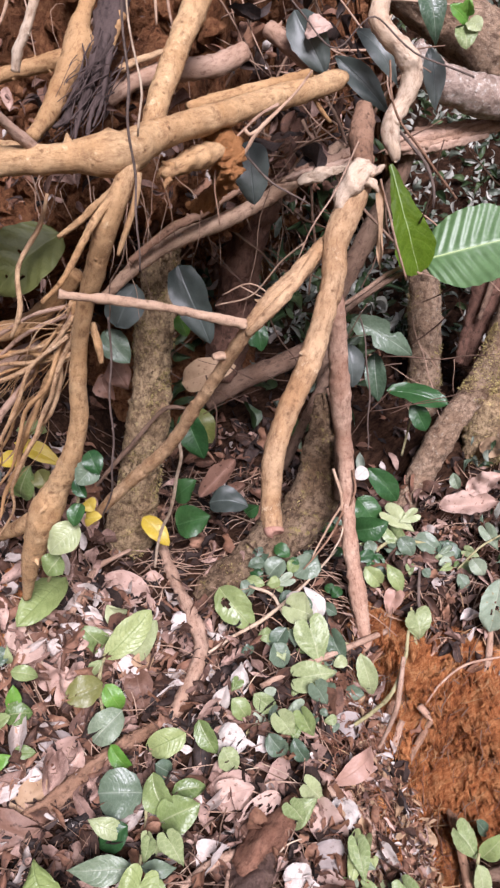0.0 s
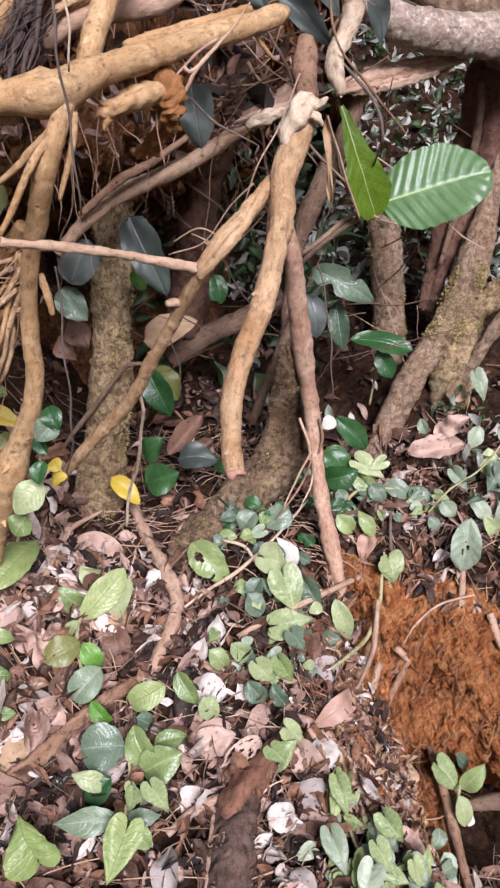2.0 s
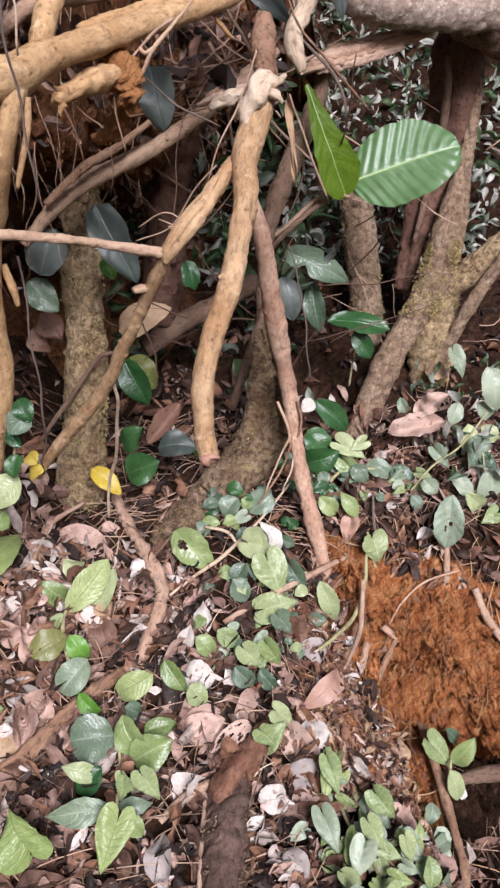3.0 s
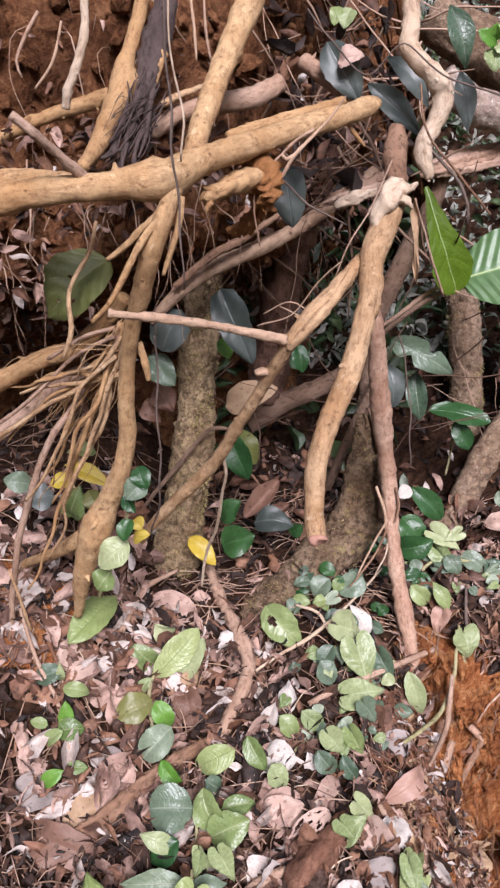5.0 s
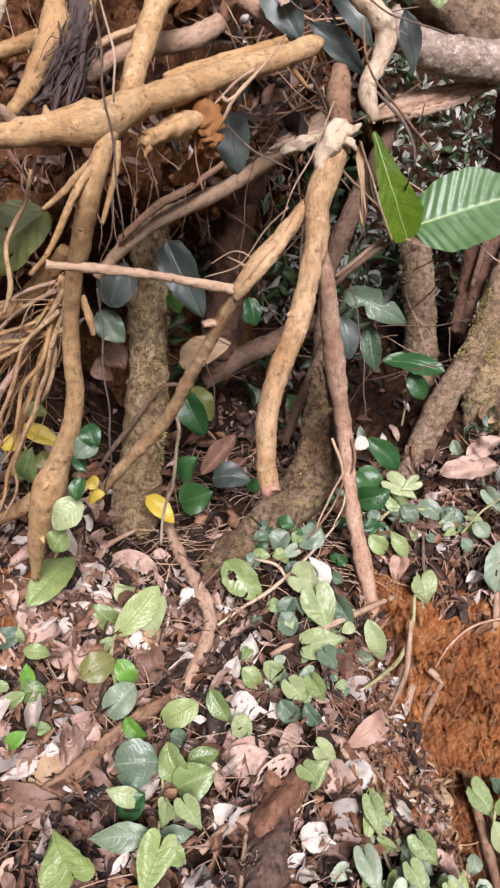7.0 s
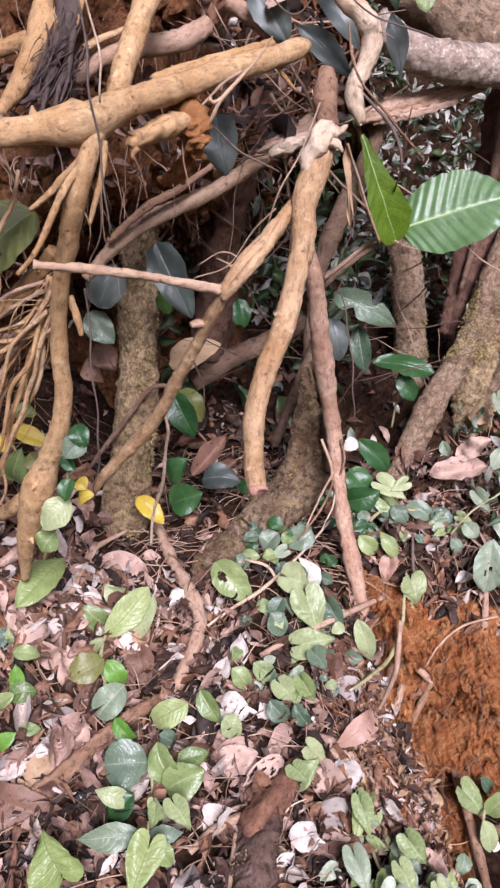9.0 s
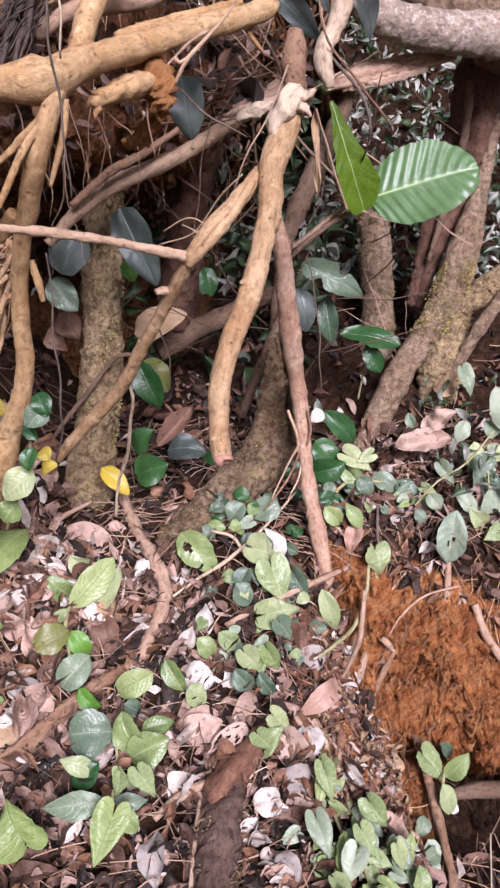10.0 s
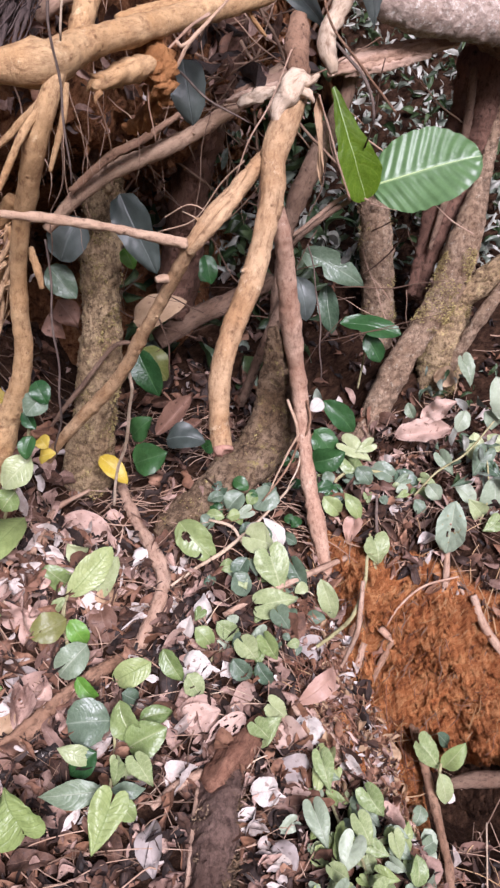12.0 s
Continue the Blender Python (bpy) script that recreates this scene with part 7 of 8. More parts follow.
for args, outline, mat, label in (
        (((0.066, 1.830, 1.852), (0.122, 1.815, 1.864), 0.052), "ovate", DEAD_PINK, "bleached dead leaf caught above the branch end"),
        (((-0.463, 2.220, 1.021), (-0.409, 2.200, 0.938), 0.080), "lance", DEAD_BROWN, "pinkish-brown dead leaf in the hollow behind the hanging root"), (((-0.500, 2.220, 0.977), (-0.460, 2.200, 0.903), 0.070), "lance", DEAD_BROWN, "reddish-brown dead leaf in the hollow"),
        (((-0.489, 2.051, 0.386), (-0.339, 2.047, 0.340), 0.054), "elliptic", DEAD_PINK, "pinkish crumpled dead leaf on the litter"), (((-0.458, 1.599, 0.163), (-0.569, 1.542, 0.136), 0.069), "ovate", DEAD_PINK, "large greyish-pink ribbed dead leaf"),
        (((-0.512, 1.823, 0.295), (-0.594, 1.698, 0.294), 0.060), "ovate", DEAD_PINK, "pale pink dead leaf on the mound"), (((-0.313, 1.854, 0.260), (-0.379, 1.783, 0.209), 0.055), "ovate", DEAD_TAN, "pinkish-tan curled dead leaf"),
        (((0.094, 1.621, 0.110), (0.009, 1.521, 0.084), 0.051), "lance", DEAD_PINK, "pinkish striped dead leaf on the slope"), (((0.257, 1.811, 0.163), (0.195, 1.732, 0.120), 0.048), "ovate", DEAD_GREY, "greyish-pink folded dead leaf"),
        (((0.217, 1.317, -0.008), (0.094, 1.274, 0.010), 0.050), "ovate", DEAD_BROWN, "pinkish-brown dead leaf at the foot"), (((0.090, 1.152, -0.002), (0.154, 1.154, -0.018), 0.041), "ovate", DEAD_WHITE, "bleached crumpled dead leaf"),
        (((0.175, 1.522, 0.056), (0.232, 1.452, 0.010), 0.045), "lance", DEAD_TAN, "pale tan curled dead leaf"), (((0.341, 1.457, -0.018), (0.288, 1.395, -0.030), 0.039), "lance", DEAD_WHITE, "bleached dead leaf by the soil"),
        (((0.500, 1.715, -0.294), (0.446, 1.672, -0.252), 0.034), "ovate", DEAD_TAN, "orange-tan chip of dead leaf"), (((0.484, 1.649, -0.316), (0.505, 1.594, -0.362), 0.020), "lance", DEAD_TAN, "orange-tan strip of dead leaf"),
        (((-0.340, 2.043, 0.327), (-0.491, 2.052, 0.381), 0.092), "elliptic", DEAD_PINK, "pinkish dry dead leaf on the litter"), (((-0.672, 1.711, 0.366), (-0.584, 1.789, 0.341), 0.094), "ovate", DEAD_PINK, "curled pinkish dead leaf"),
        (((-0.487, 1.377, 0.034), (-0.740, 1.439, 0.068), 0.104), "elliptic", DEAD_BROWN, "large brown ribbed dead leaf"), (((-0.641, 1.523, 0.127), (-0.791, 1.492, 0.106), 0.097), "ovate", DEAD_GREY, "grey dry dead leaf on the litter"),
        (((-0.490, 1.632, 0.177), (-0.607, 1.531, 0.120), 0.105), "ovate", DEAD_GREY, "greyish curled dead leaf"), (((0.064, 1.306, 0.041), (0.136, 1.320, 0.027), 0.068), "round", DEAD_WHITE, "bleached white dead leaf"),
        (((0.218, 1.384, 0.015), (0.142, 1.376, 0.042), 0.079), "round", DEAD_GREY, "pale curled dead leaf"), (((-0.007, 1.510, 0.089), (-0.128, 1.513, 0.099), 0.094), "ovate", DEAD_PINK, "pale beige dead leaf"),
        (((-0.118, 1.630, 0.162), (-0.031, 1.615, 0.146), 0.091), "ovate", DEAD_WHITE, "bleached white dead leaf"),
        (((-0.167, 1.236, 0.053), (-0.165, 1.124, -0.011), 0.071), "lance", DEAD_GREY, "grey crumpled dead leaf on the litter"), (((-0.058, 1.748, 0.195), (-0.058, 1.817, 0.261), 0.051), "lance", DEAD_WHITE, "pale dry dead leaf on the litter"),
        (((-0.116, 1.700, 0.177), (-0.091, 1.749, 0.232), 0.050), "lance", DEAD_WHITE, "bleached narrow dead leaf on the litter"),
        (((0.227, 1.534, 0.065), (0.209, 1.456, 0.017), 0.080), "round", DEAD_WHITE, "pale crumpled dead leaf"),
        (((0.309, 1.436, 0.007), (0.346, 1.402, -0.051), 0.052), "ovate", DEAD_WHITE, "bleached white dead leaf"), (((0.114, 1.191, 0.010), (0.159, 1.144, -0.029), 0.069), "ovate", DEAD_GREY, "pale crumpled dead leaf"),
        (((-0.575, 1.580, 0.168), (-0.471, 1.583, 0.134), 0.089), "ovate", DEAD_GREY, "grey curled dead leaf"), (((0.112, 1.998, 0.381), (0.082, 1.973, 0.320), 0.058), "ovate", DEAD_WHITE, "pale dry dead leaf on the litter"),
        (((0.222, 1.722, 0.146), (0.307, 1.735, 0.077), 0.073), "ovate", DEAD_GREY, "grey dry dead leaf on the litter"), (((-0.526, 2.037, 0.406), (-0.577, 1.950, 0.398), 0.069), "lance", DEAD_BROWN, "reddish-brown narrow dead leaf on the litter"),
        (((0.800, 2.700, 0.582), (0.879, 2.680, 0.578), 0.084), "round", DEAD_TAN, "pale tan dead leaf on the mossy tree"), (((-0.537, 2.081, 0.430), (-0.598, 1.979, 0.438), 0.084), "lance", DEAD_BROWN, "brown curled dead leaf"),
        (((0.186, 1.979, 0.292), (0.136, 2.010, 0.390), 0.061), "lance", DEAD_WHITE, "pale upright dead leaf"), (((0.139, 1.320, 0.019), (0.220, 1.321, -0.031), 0.069), "ovate", DEAD_PINK, "pinkish dry dead leaf on the litter"),
        (((0.463, 1.701, -0.297), (0.539, 1.729, -0.300), 0.059), "ovate", DEAD_TAN, "orange-tan dead leaf on the soil"), (((0.443, 2.147, 0.325), (0.395, 2.077, 0.245), 0.062), "lance", DEAD_ROSE, "pinkish dry dead leaf on the litter"),
        (((-0.591, 1.767, 0.379), (-0.691, 1.686, 0.356), 0.121), "ovate", DEAD_PINK, "large pale pink dead leaf on the mound"), (((-0.607, 1.688, 0.324), (-0.515, 1.714, 0.235), 0.068), "ovate", DEAD_PINK, "curled pinkish dead leaf"),
        (((-0.366, 1.805, 0.249), (-0.312, 1.702, 0.161), 0.080), "lance", DEAD_BROWN, "torn reddish-brown dead leaf"), (((-0.008, 1.501, 0.110), (-0.126, 1.495, 0.078), 0.076), "obovate", DEAD_PINK, "pale beige dead leaf"),
        (((-0.535, 1.519, 0.147), (-0.631, 1.415, 0.046), 0.064), "lance", DEAD_TAN, "long curled tan dead leaf"), (((0.145, 1.509, 0.078), (0.211, 1.429, 0.006), 0.087), "round", DEAD_PINK, "pale crumpled dead leaf"),
        (((-0.049, 1.431, 0.072), (0.004, 1.389, 0.034), 0.057), "ovate", DEAD_BROWN, "dark brown dead leaf on the log"), (((-0.701, 1.570, 0.202), (-0.756, 1.537, 0.156), 0.089), "ovate", DEAD_PINK, "pinkish dry dead leaf on the litter")):
    dead_leaf(*args, outline, mat, label)
dead_leaf((0.600, 2.400, 0.470), (0.790, 2.375, 0.515), 0.085, "elliptic", DEAD_PINK, "torn crumpled pinkish slab of dead leaf", rows=34, across=16, crumple=0.22, ragged=0.16, fold=0.8)
dead_leaf((0.690, 2.420, 0.520), (0.800, 2.400, 0.600), 0.070, "ovate", DEAD_PINK, "crumpled pinkish dead leaf by the tree", rows=26, across=14, crumple=0.22, ragged=0.14, fold=0.8)
for a, b, w, mat, label in (
        ((-0.202, 2.250, 0.560), (-0.094, 2.330, 0.668), 0.064, DEAD_BROWN, "reddish-brown curled slab of bark in the hollow"), ((-0.150, 2.230, 0.540), (-0.060, 2.290, 0.600), 0.050, DEAD_BROWN, "dark brown curled slab of bark in the hollow"),
        ((0.240, 2.420, 0.500), (0.330, 2.470, 0.560), 0.080, DEAD_BROWN, "reddish-brown curled slab of bark in the hollow")):
    tagged(leaf(None, a, b, w, "elliptic", mat, name="bark_slab", fold=0.5, curl=0.3, rows=18, across=10, crumple=0.10, ragged=0.2, roll=0.8), label, "bark", "bark slabs in the hollow")


# ---- litter, twigs and far foliage ----
def scatter(name, label, count, spot, sizes, outlines, materials, weights, kind_word, seed, lift=(0.002, 0.03), lean=0.55, fold=0.35, crumple=0.14, cuts=(8, 5)):
    """Many small leaves in one mesh; spot() gives a place and the way its upper side faces."""
    r = random.Random(seed)
    forms = []
    for k in range(60):
        o = outlines[k % len(outlines)]
        forms.append(leaf_form(1.0, {"round": 0.8, "strip": r.uniform(0.07, 0.24)}.get(o, r.uniform(0.22, 0.46)), o, fold * r.uniform(0.3, 1.6), r.uniform(-0.6, 1.2), r.uniform(0.05, 0.25), k, *cuts, crumple=crumple, ragged=0.14, roll=r.uniform(-1.6, 2.2)))
    verts, faces, uvs, slots = [], [], [], []
    for k in range(count):
        got = spot(r)
        if got is None:
            continue
        at, up = got
        v, f, uv = forms[r.randrange(len(forms))]
        z = (Vector(up) + Vector([r.uniform(-lean, lean) for _ in range(3)])).normalized()
        y = z.orthogonal().normalized()
        y.rotate(Matrix.Rotation(r.uniform(0, 6.283), 3, z))
        m = Matrix((y.cross(z), y, z)).transposed() * r.uniform(*sizes)
        o = Vector(at) + Vector(up) * r.uniform(*lift)
        n = len(verts)
        verts += [o + m @ Vector((q[0], q[1] - 0.5, q[2])) for q in v]
        faces += [tuple(i + n for i in ff) for ff in f]
        uvs += uv
        slots += [r.choices(range(len(materials)), weights)[0]] * len(f)
    me = mesh_of(name, verts, faces, materials, uvs)
    me.polygons.foreach_set("material_index", slots)
    return tagged(new(name, me), label, kind_word, "", "stuff")


def slope_way(x, y):
    e = 0.03
    return Vector((-(height(x + e, y) - height(x - e, y)) / (2 * e), -(height(x, y + e) - height(x, y - e)) / (2 * e), 1)).normalized()


def bare(x, y):
    return x > 0.34 + 0.25 * max(0.0, 1.75 - y) and 1.50 < y < 2.09 - 0.3 * max(0.0, x - 0.4) and x < 1.5


def at_foot(x, y):
    return 0.27 < x < 0.50 and 1.38 < y < 1.75


def on_slope(r):
    x, y = r.uniform(-1.5, 1.9), r.uniform(0.8, 3.3)
    if bare(x, y) and r.random() > 0.03 or at_foot(x, y) and r.random() > 0.3 or x > 0.56 and y < 1.66 and r.random() > 0.15:
        return None
    return (x, y, height(x, y)), slope_way(x, y)


def mound(r):
    x, y = r.uniform(-1.0, -0.05), r.uniform(1.2, 2.1)
    return (x, y, height(x, y)), slope_way(x, y)


def near_slope(r):
    x, y = r.uniform(-0.9, 0.75), r.uniform(1.05, 2.02)
    if bare(x, y) and r.random() > 0.02 or at_foot(x, y) and r.random() > 0.2:
        return None
    return (x, y, height(x, y)), slope_way(x, y)


# lowest layer, weighted to near-black leaves so its gaps look shaded
scatter("leaf_litter", "thick brown litter of dead leaves, darkened for shaded gaps", 5600, on_slope, (0.03, 0.08), ("ovate", "elliptic", "lance"), LITTER_MIX, (1.3, 4.5, 8, 1.0, 0.3), "leaf litter", 11, (-0.01, 0.022), 1.0)
scatter("leaf_litter", "large curled pinkish dead leaves on the slope", 560, near_slope, (0.06, 0.12), ("ovate", "elliptic", "lance"), LITTER_MIX, (3.2, 6, 4.8, 1.6, 0.7), "leaf litter", 14, (0.0, 0.028), 0.75, 0.5, 0.2, (12, 7))
scatter("leaf_litter", "torn narrow strips of dead leaf and bark on the slope", 800, near_slope, (0.04, 0.12), ("strip",), LITTER_MIX, (2.5, 5, 5, 2, 0.5), "leaf litter", 16, (0.0, 0.035), 0.8, 0.5, 0.12)
scatter("leaf_litter", "small pale scraps of dead leaf on the slope", 1300, near_slope, (0.012, 0.04), ("ovate", "round", "lance"), LITTER_MIX, (3, 3, 3, 1.2, 1.2), "leaf litter", 12, (0.01, 0.035), 0.8)
def behind_fan(r):
    x, y = r.uniform(-1.0, -0.42), r.uniform(1.72, 2.3)
    return (x, y, height(x, y)), slope_way(x, y)


scatter("leaf_litter", "pale pinkish dead leaves behind the hanging root", 150, behind_fan, (0.05, 0.12), ("elliptic", "lance", "ovate"), LITTER_MIX, (6, 3, 1, 1, 3), "leaf litter", 18, (0.005, 0.05), 0.7, 0.5, 0.15, (12, 7))
scatter("leaf_litter", "large pale curled dead leaves on the mound", 210, mound, (0.07, 0.14), ("ovate", "elliptic", "lance"), LITTER_MIX, (6, 2.5, 0.5, 1, 3.5), "leaf litter", 13, (0.005, 0.032), 0.6, 0.5, 0.2, (12, 7))


def above_face(r):
    x = r.uniform(0.25, 1.35)
    y = r.uniform(2.10 - 0.3 * max(0.0, x - 0.4), 2.6)
    return (x, y, height(x, y)), slope_way(x, y)


scatter("leaf_litter", "brown and pinkish dead leaves above the red soil", 900, above_face, (0.03, 0.09), ("ovate", "elliptic", "lance", "strip"), LITTER_MIX, (2, 6, 2.5, 3, 0.4), "leaf litter", 17, (0.0, 0.03), 0.9)


def tree_foot(r):
    x, y = r.uniform(0.50, 1.05), r.uniform(2.18, 2.66)
    return (x, y, height(x, y)), slope_way(x, y)


scatter("leaf_litter", "pinkish dead leaves and strips at the foot of the split tree", 330, tree_foot, (0.03, 0.10), ("elliptic", "lance", "strip", "ovate"), LITTER_MIX, (6, 3, 1, 1.5, 2), "leaf litter", 20, (0.004, 0.04), 0.8, 0.5, 0.15)


def foot(r):
    x, y = r.uniform(0.24, 0.52), r.uniform(1.36, 1.82)
    return (x, y, height(x, y)), slope_way(x, y)


scatter("leaf_litter", "orange-tan chips and scraps at the foot of the red soil", 640, foot, (0.014, 0.06), ("lance", "strip", "ovate"), [LITTER_MIX[3], LITTER_MIX[0], DEAD_TAN, LITTER_MIX[4], LITTER_MIX[1]], (6, 2, 5, 2, 1), "leaf litter", 15, (0.005, 0.05), 0.9)


def hollow_floor(r):
    x, y = r.uniform(-0.40, 0.62), r.uniform(2.15, 2.85)
    return (x, y, height(x, y)), slope_way(x, y)


scatter("leaf_litter", "curled brown dead leaves and bark on the floor of the hollow", 300, hollow_floor, (0.05, 0.12), ("elliptic", "lance", "strip"), LITTER_MIX, (1.6, 6, 4, 2, 0.4), "leaf litter", 24, (0.005, 0.05), 0.9, 0.7, 0.2, (12, 7))


def pale_foot(r):
    x, y = r.uniform(0.0, 0.42), r.uniform(1.08, 1.78)
    return (x, y, height(x, y)), slope_way(x, y)


scatter("leaf_litter", "bleached and pinkish round dead leaves at the foot of the slope", 120, pale_foot, (0.025, 0.070), ("round", "ovate", "elliptic"), LITTER_MIX, (5, 4, 1, 2, 0.8), "leaf litter", 19, (0.008, 0.04), 0.8, 0.5, 0.2, (12, 7))


def twigs(name, label, count, seed, material, area, size):
    r = random.Random(seed)
    verts, faces = [], []
    for k in range(count):
        x, y = r.uniform(*area[0]), r.uniform(*area[1])
        if bare(x, y) and r.random() > 0.12:
            continue
        a, long = r.uniform(0, 6.283), r.uniform(*size)
        pts = []
        for s in (-0.5, -0.1, 0.3, 0.5):
            px, py = x + math.cos(a) * long * s + r.uniform(-0.01, 0.01), y + math.sin(a) * long * s * 0.8
            pts.append((px, py, height(px, py) + r.uniform(0.008, 0.045), r.uniform(0.0006, 0.0022)))
        v, f = tube(pts, sides=5, rough=0.1, step=0.03, seed=k)
        n = len(verts)
        verts += v
        faces += [tuple(i + n for i in ff) for ff in f]
    return tagged(new(name, mesh_of(name, verts, faces, material)), label, "twigs", "", "stuff")


twigs("fine_twigs", "fine dry twigs and rootlets strewn over the litter", 200, 3, ROOT_PINK, ((-1.0, 0.9), (1.1, 2.05)), (0.06, 0.28))
twigs("fine_twigs", "dark reddish-brown twigs and root threads in the litter", 600, 7, BARK_BROWN, ((-1.0, 0.9), (1.15, 2.6)), (0.06, 0.30))
twigs("fine_twigs", "fine tan rootlets in the red soil", 60, 4, ROOT_TAN, ((0.25, 0.95), (1.4, 2.1)), (0.06, 0.25))
twigs("fine_twigs", "thin pinkish stalks lying in the hollow", 120, 8, ROOT_PINK, ((-0.35, 0.6), (2.0, 2.6)), (0.08, 0.3))
twigs("fine_twigs", "reddish root threads matted at the edge of the red soil", 700, 9, WOOD_RED, ((0.20, 0.60), (1.36, 1.90)), (0.03, 0.13))
twigs("fine_twigs", "thin pinkish twigs at the foot of the split tree", 90, 10, ROOT_PINK, ((0.45, 1.0), (2.12, 2.7)), (0.08, 0.28))
twigs("fine_twigs", "pale straw-like twigs on the slope", 40, 6, ROOT_PALE, ((-0.9, 0.6), (1.3, 2.0)), (0.05, 0.2))


def far_right(r):
    x, y = r.uniform(0.0, 3.2), r.uniform(3.2, 5.2)
    z = height(x, y) + r.uniform(0.0, 0.35) * r.random() + 0.02
    return (x, y, z), (0, -0.8, 0.5)


def hollow(r):
    x, y = r.uniform(-0.5, 0.42), r.uniform(2.75, 3.1)
    z = height(x, y) + r.uniform(0.0, 1.1)
    return (x, y, z), (0, -0.8, 0.5)


def right_edge(r):
    x, y = r.uniform(0.75, 1.5), r.uniform(2.15, 2.75)
    return (x, y, height(x, y) + r.uniform(0.0, 0.16)), (0, -0.7, 0.7)


scatter("undergrowth", "pale and grey-green undergrowth beyond the split tree", 7000, far_right, (0.03, 0.085), ("lance", "elliptic", "lance"), FAR_MIX, (3.2, 3.2, 4.5), "undergrowth", 21, (0, 0.02), 0.9, 0.3, 0.08)
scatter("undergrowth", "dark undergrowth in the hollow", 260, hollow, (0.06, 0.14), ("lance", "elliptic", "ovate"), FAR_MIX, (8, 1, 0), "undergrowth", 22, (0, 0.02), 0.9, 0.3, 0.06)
scatter("undergrowth", "low grey-green creepers on the slope edge", 210, right_edge, (0.022, 0.075), ("ovate", "elliptic", "lance"), [LEAF_TEAL, FAR_MIX[0], FAR_MIX[1], FAR_MIX[2]], (2, 3, 4, 1.5), "undergrowth", 23, (0.01, 0.05), 0.9, 0.3, 0.05)


def on_bank(r):
    x, z = r.uniform(-1.1, 0.35), r.uniform(1.0, 1.75)
    return (x, bank_y(x, z) - r.uniform(0.0, 0.22), z), (r.uniform(-0.4, 0.4), -0.8, 0.5)


def high_bank(r):
    x, z = r.uniform(-1.2, 0.2), r.uniform(1.7, 2.7)
    return (x, bank_y(x, z) - r.uniform(0.0, 0.10), z), (r.uniform(-0.4, 0.4), -0.8, 0.5)


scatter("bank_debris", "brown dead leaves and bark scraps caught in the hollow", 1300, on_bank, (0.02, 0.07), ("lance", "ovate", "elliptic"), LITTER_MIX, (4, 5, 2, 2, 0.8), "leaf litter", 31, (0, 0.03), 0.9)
scatter("bank_debris", "scraps of bark and dry leaf on the soil bank", 200, high_bank, (0.012, 0.04), ("lance", "ovate"), LITTER_MIX, (1.5, 5, 4, 2, 0.1), "leaf litter", 32, (0, 0.03), 0.9)


def hollow_top(r):
    x, z = r.uniform(-0.12, 0.26), r.uniform(1.55, 2.45)
    return (x, r.uniform(2.0, 2.45), z), (r.uniform(-0.4, 0.4), -0.7, 0.5)


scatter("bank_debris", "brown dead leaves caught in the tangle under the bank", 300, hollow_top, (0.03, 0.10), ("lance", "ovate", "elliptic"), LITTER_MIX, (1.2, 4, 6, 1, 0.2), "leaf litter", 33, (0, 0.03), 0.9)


def tangle(name, label, count, seed, material, box, size, radius):
    """Thin crossing twigs in a box of the hollow."""
    r = random.Random(seed)
    verts, faces = [], []
    for k in range(count):
        a = Vector([r.uniform(*side) for side in box])
        way = Vector((r.uniform(-1, 1), r.uniform(-0.35, 0.35), r.uniform(-1.0, 0.7))).normalized() * r.uniform(*size)
        w = r.uniform(*radius)
        v, f = tube([(*a, w), (*(a + way * 0.5 + Vector((r.uniform(-0.02, 0.02), 0, r.uniform(-0.03, 0.01)))), w), (*(a + way), w * 0.6)], sides=5, rough=0.15, step=0.03, seed=k, wander=0.014)
        n = len(verts)
        verts += v
        faces += [tuple(i + n for i in ff) for ff in f]
    return tagged(new(name, mesh_of(name, verts, faces, material)), label, "twigs", "", "stuff")


tangle("twig_tangle", "tangle of dry brown twigs under the bank", 110, 41, BARK_BROWN, ((-0.25, 0.25), (2.05, 2.5), (1.45, 2.4)), (0.12, 0.45), (0.0012, 0.005))
tangle("twig_tangle", "pale dry twigs caught above the fork", 35, 42, ROOT_PINK, ((-0.15, 0.3), (2.0, 2.3), (1.6, 2.3)), (0.10, 0.35), (0.001, 0.0035))
tangle("twig_tangle", "thin dead twigs in the hollow", 36, 43, BARK_DARK, ((-0.4, 0.6), (2.2, 2.7), (0.7, 1.5)), (0.10, 0.40), (0.001, 0.003))
tangle("twig_tangle", "thin twigs and dry stalks beside the split tree", 26, 44, ROOT_PINK, ((0.4, 1.3), (2.55, 2.95), (0.6, 1.5)), (0.10, 0.40), (0.001, 0.003))


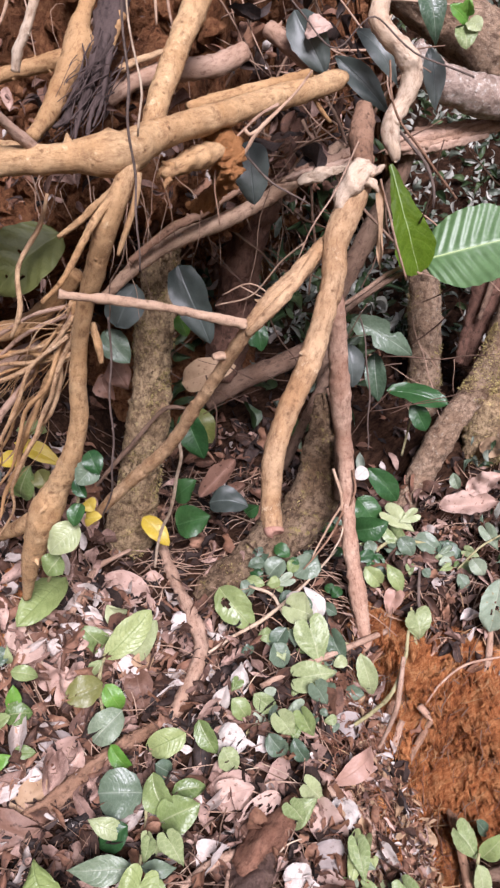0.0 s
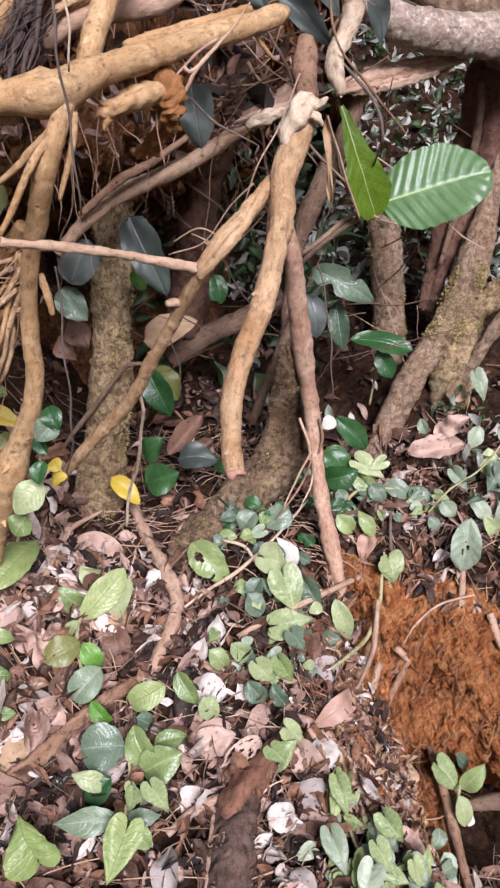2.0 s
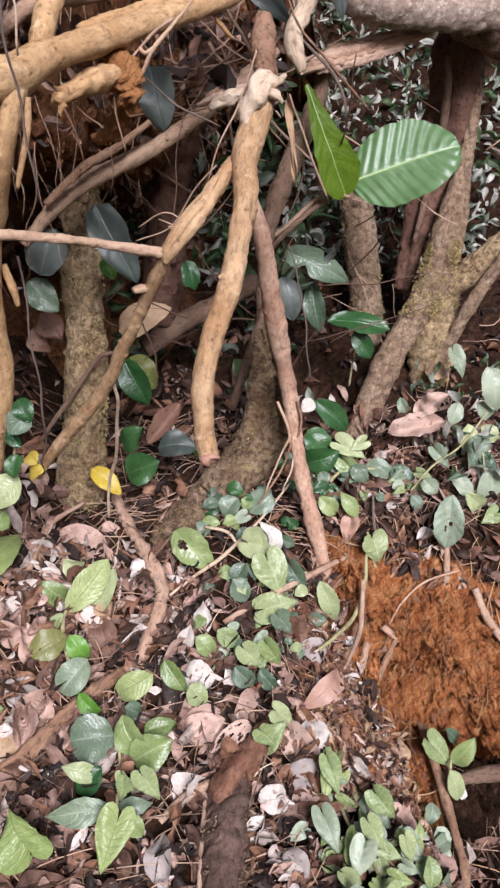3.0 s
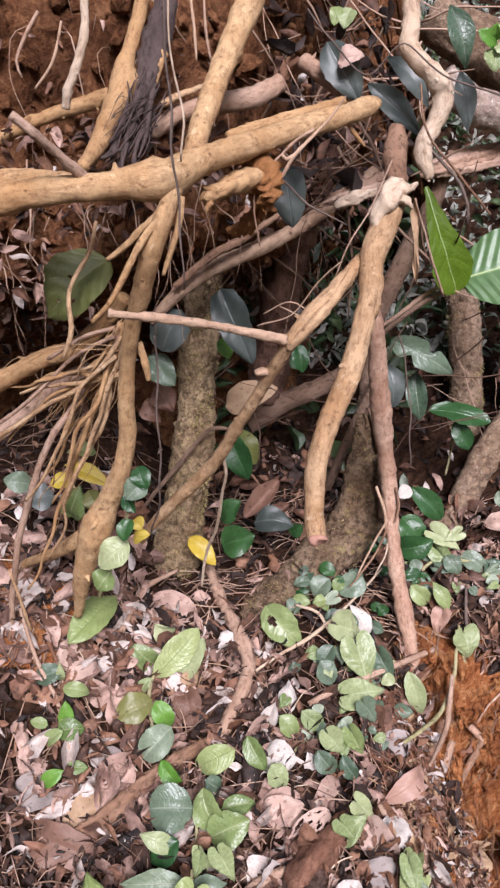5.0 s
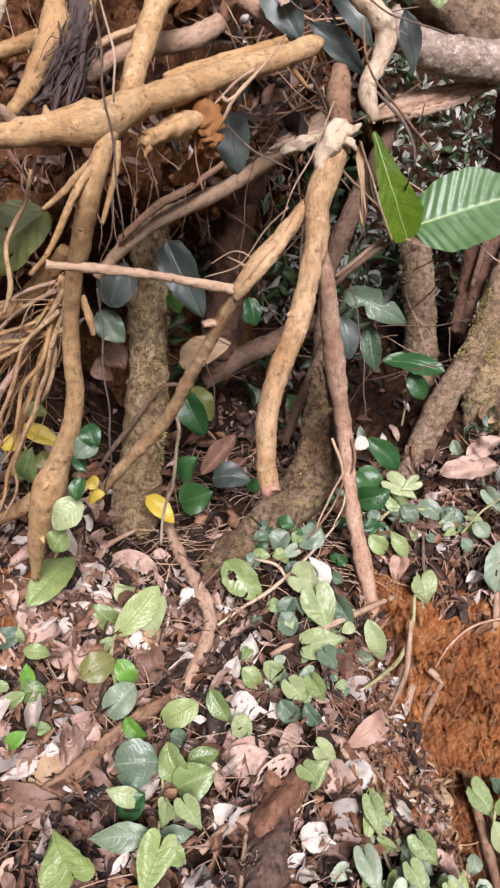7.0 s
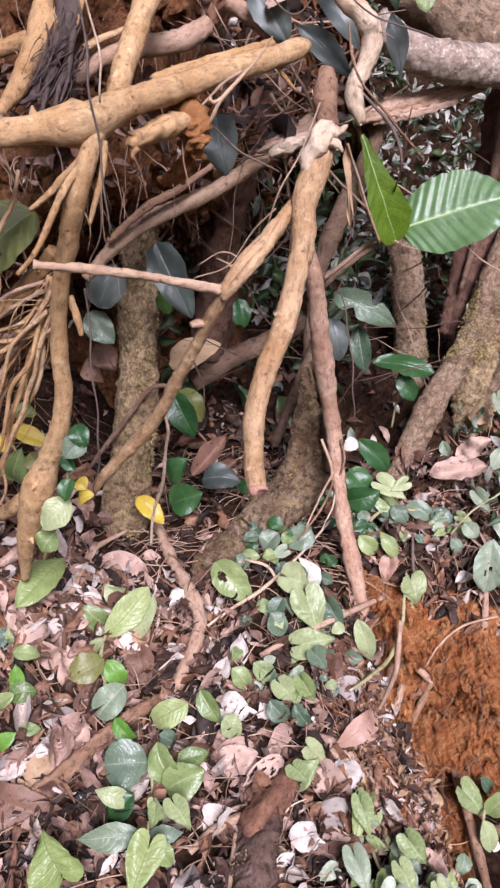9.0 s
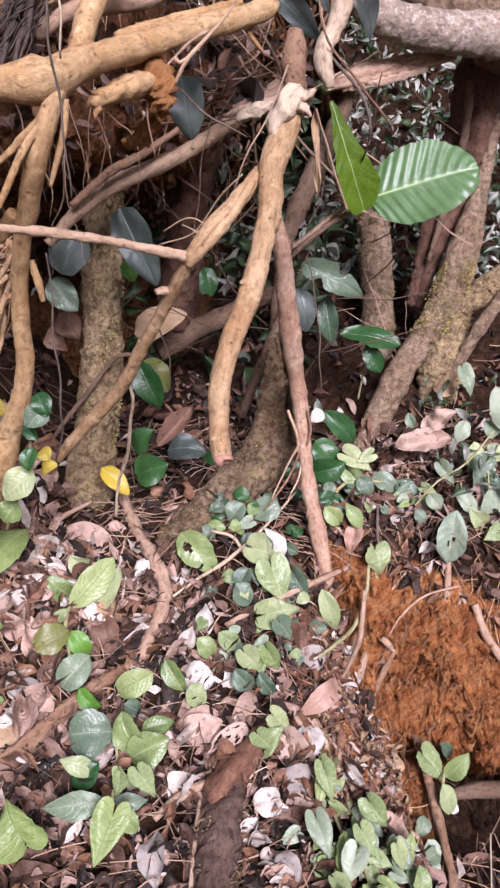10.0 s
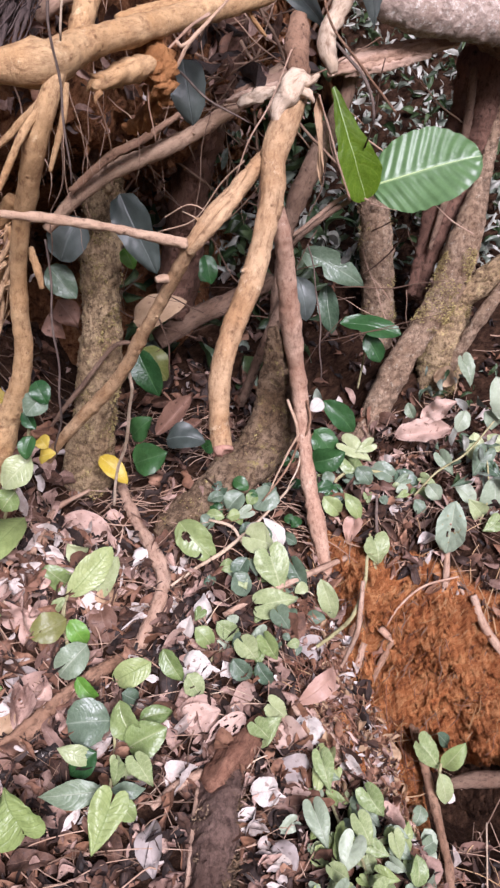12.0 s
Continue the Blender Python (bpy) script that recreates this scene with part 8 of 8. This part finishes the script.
def clods(name, label, count, seed, material, spot, size, slid=None):
    """Crumbs and lumps of soil stuck to a face."""
    r = random.Random(seed)
    bm = bmesh.new()
    bmesh.ops.create_icosphere(bm, subdivisions=1, radius=1)
    base, tris = [v.co.copy() for v in bm.verts], [tuple(v.index for v in f.verts) for f in bm.faces]
    bm.free()
    forms = [[v * (1 + 0.55 * noise.noise(v * 1.6 + Vector((k * 7, 0, 0))) + 0.25 * noise.noise(v * 4 + Vector((0, k * 5, 0)))) for v in base] for k in range(12)]
    verts, faces = [], []
    for k in range(count):
        at = spot(r)
        if at is None:
            continue
        big = size[0] + (size[1] - size[0]) * r.random() ** 2.5
        turn = Euler((r.uniform(0, 6), r.uniform(0, 6), r.uniform(0, 6))).to_matrix() @ Matrix.Diagonal((big, big * r.uniform(0.5, 1), big * r.uniform(0.5, 1.3)))
        if slid:
            y = (Vector(slid) + Vector([r.uniform(-0.9, 0.9) for _ in range(3)])).normalized()
            z = y.orthogonal().normalized()
            turn = Matrix((y.cross(z) * big * 0.6, y * big * r.uniform(0.7, 2.2), z * big * 0.6)).transposed()
        n = len(verts)
        verts += [Vector(at) + turn @ v for v in forms[k % 12]]
        faces += [tuple(i + n for i in f) for f in tris]
    return tagged(new(name, mesh_of(name, verts, faces, material, None, False)), label, "soil", "", "stuff")


GROUND = bpy.data.objects["ground"].data
FACE = [v.co.copy() for v in GROUND.vertices if 0.27 < v.co.x < 1.2 and 1.36 < v.co.y < 2.2 and not (v.co.x > 0.58 and v.co.z < -0.20)]
BANK = [v.co.copy() for v in bpy.data.objects["soil_bank"].data.vertices if -1.4 < v.co.x < 0.3 and 1.2 < v.co.z < 2.8]


def on_face(r):
    v = r.choice(FACE)
    return None if not bare(v.x, max(v.y, 1.52)) else v + Vector([r.uniform(-0.01, 0.01) for _ in range(3)])


clods("soil_crumbs", "crumbly red soil clods on the caved-in face", 7000, 51, SOIL_CRUMB, on_face, (0.001, 0.0075), (-0.6, -0.35, -0.7))
clods("soil_crumbs", "red-brown soil clods on the bank", 4200, 52, SOIL_BANK, lambda r: r.choice(BANK) + Vector([r.uniform(-0.02, 0.02) for _ in range(3)]), (0.003, 0.03))


def face_roots(label, material, count, seed, thick, drift):
    """Fine rootlets running slantwise down the bare face."""
    r = random.Random(seed)
    verts, faces = [], []
    for k in range(count):
        v = on_face(r)
        if v is None:
            continue
        at, pts = v + Vector((0, -0.008, 0.006)), []
        way = Vector((r.uniform(*drift), -0.25, r.uniform(-1.0, -0.4))).normalized() * r.uniform(0.008, 0.030)
        for n in range(4):
            pts.append((*at, r.uniform(*thick)))
            at = at + way + Vector([r.uniform(-0.013, 0.013) for _ in range(3)])
        q, f = tube(pts, sides=4, rough=0.1, step=0.02, seed=k, wander=0.01)
        n = len(verts)
        verts += q
        faces += [tuple(i + n for i in ff) for ff in f]
    return tagged(new("rootlets", mesh_of("rootlets", verts, faces, material)), label, "rootlets", "", "stuff")


face_roots("fine reddish-brown rootlets on the bare soil", BARK_BROWN, 260, 61, (0.0006, 0.0018), (-0.9, 0.4))
face_roots("reddish root hairs hanging over the bare soil", WOOD_RED, 420, 63, (0.0005, 0.0013), (-0.6, 0.2))
face_roots("orange-tan root hairs matted into the bare soil", ROOT_ORANGE, 380, 62, (0.0004, 0.0011), (-1.2, 0.1))
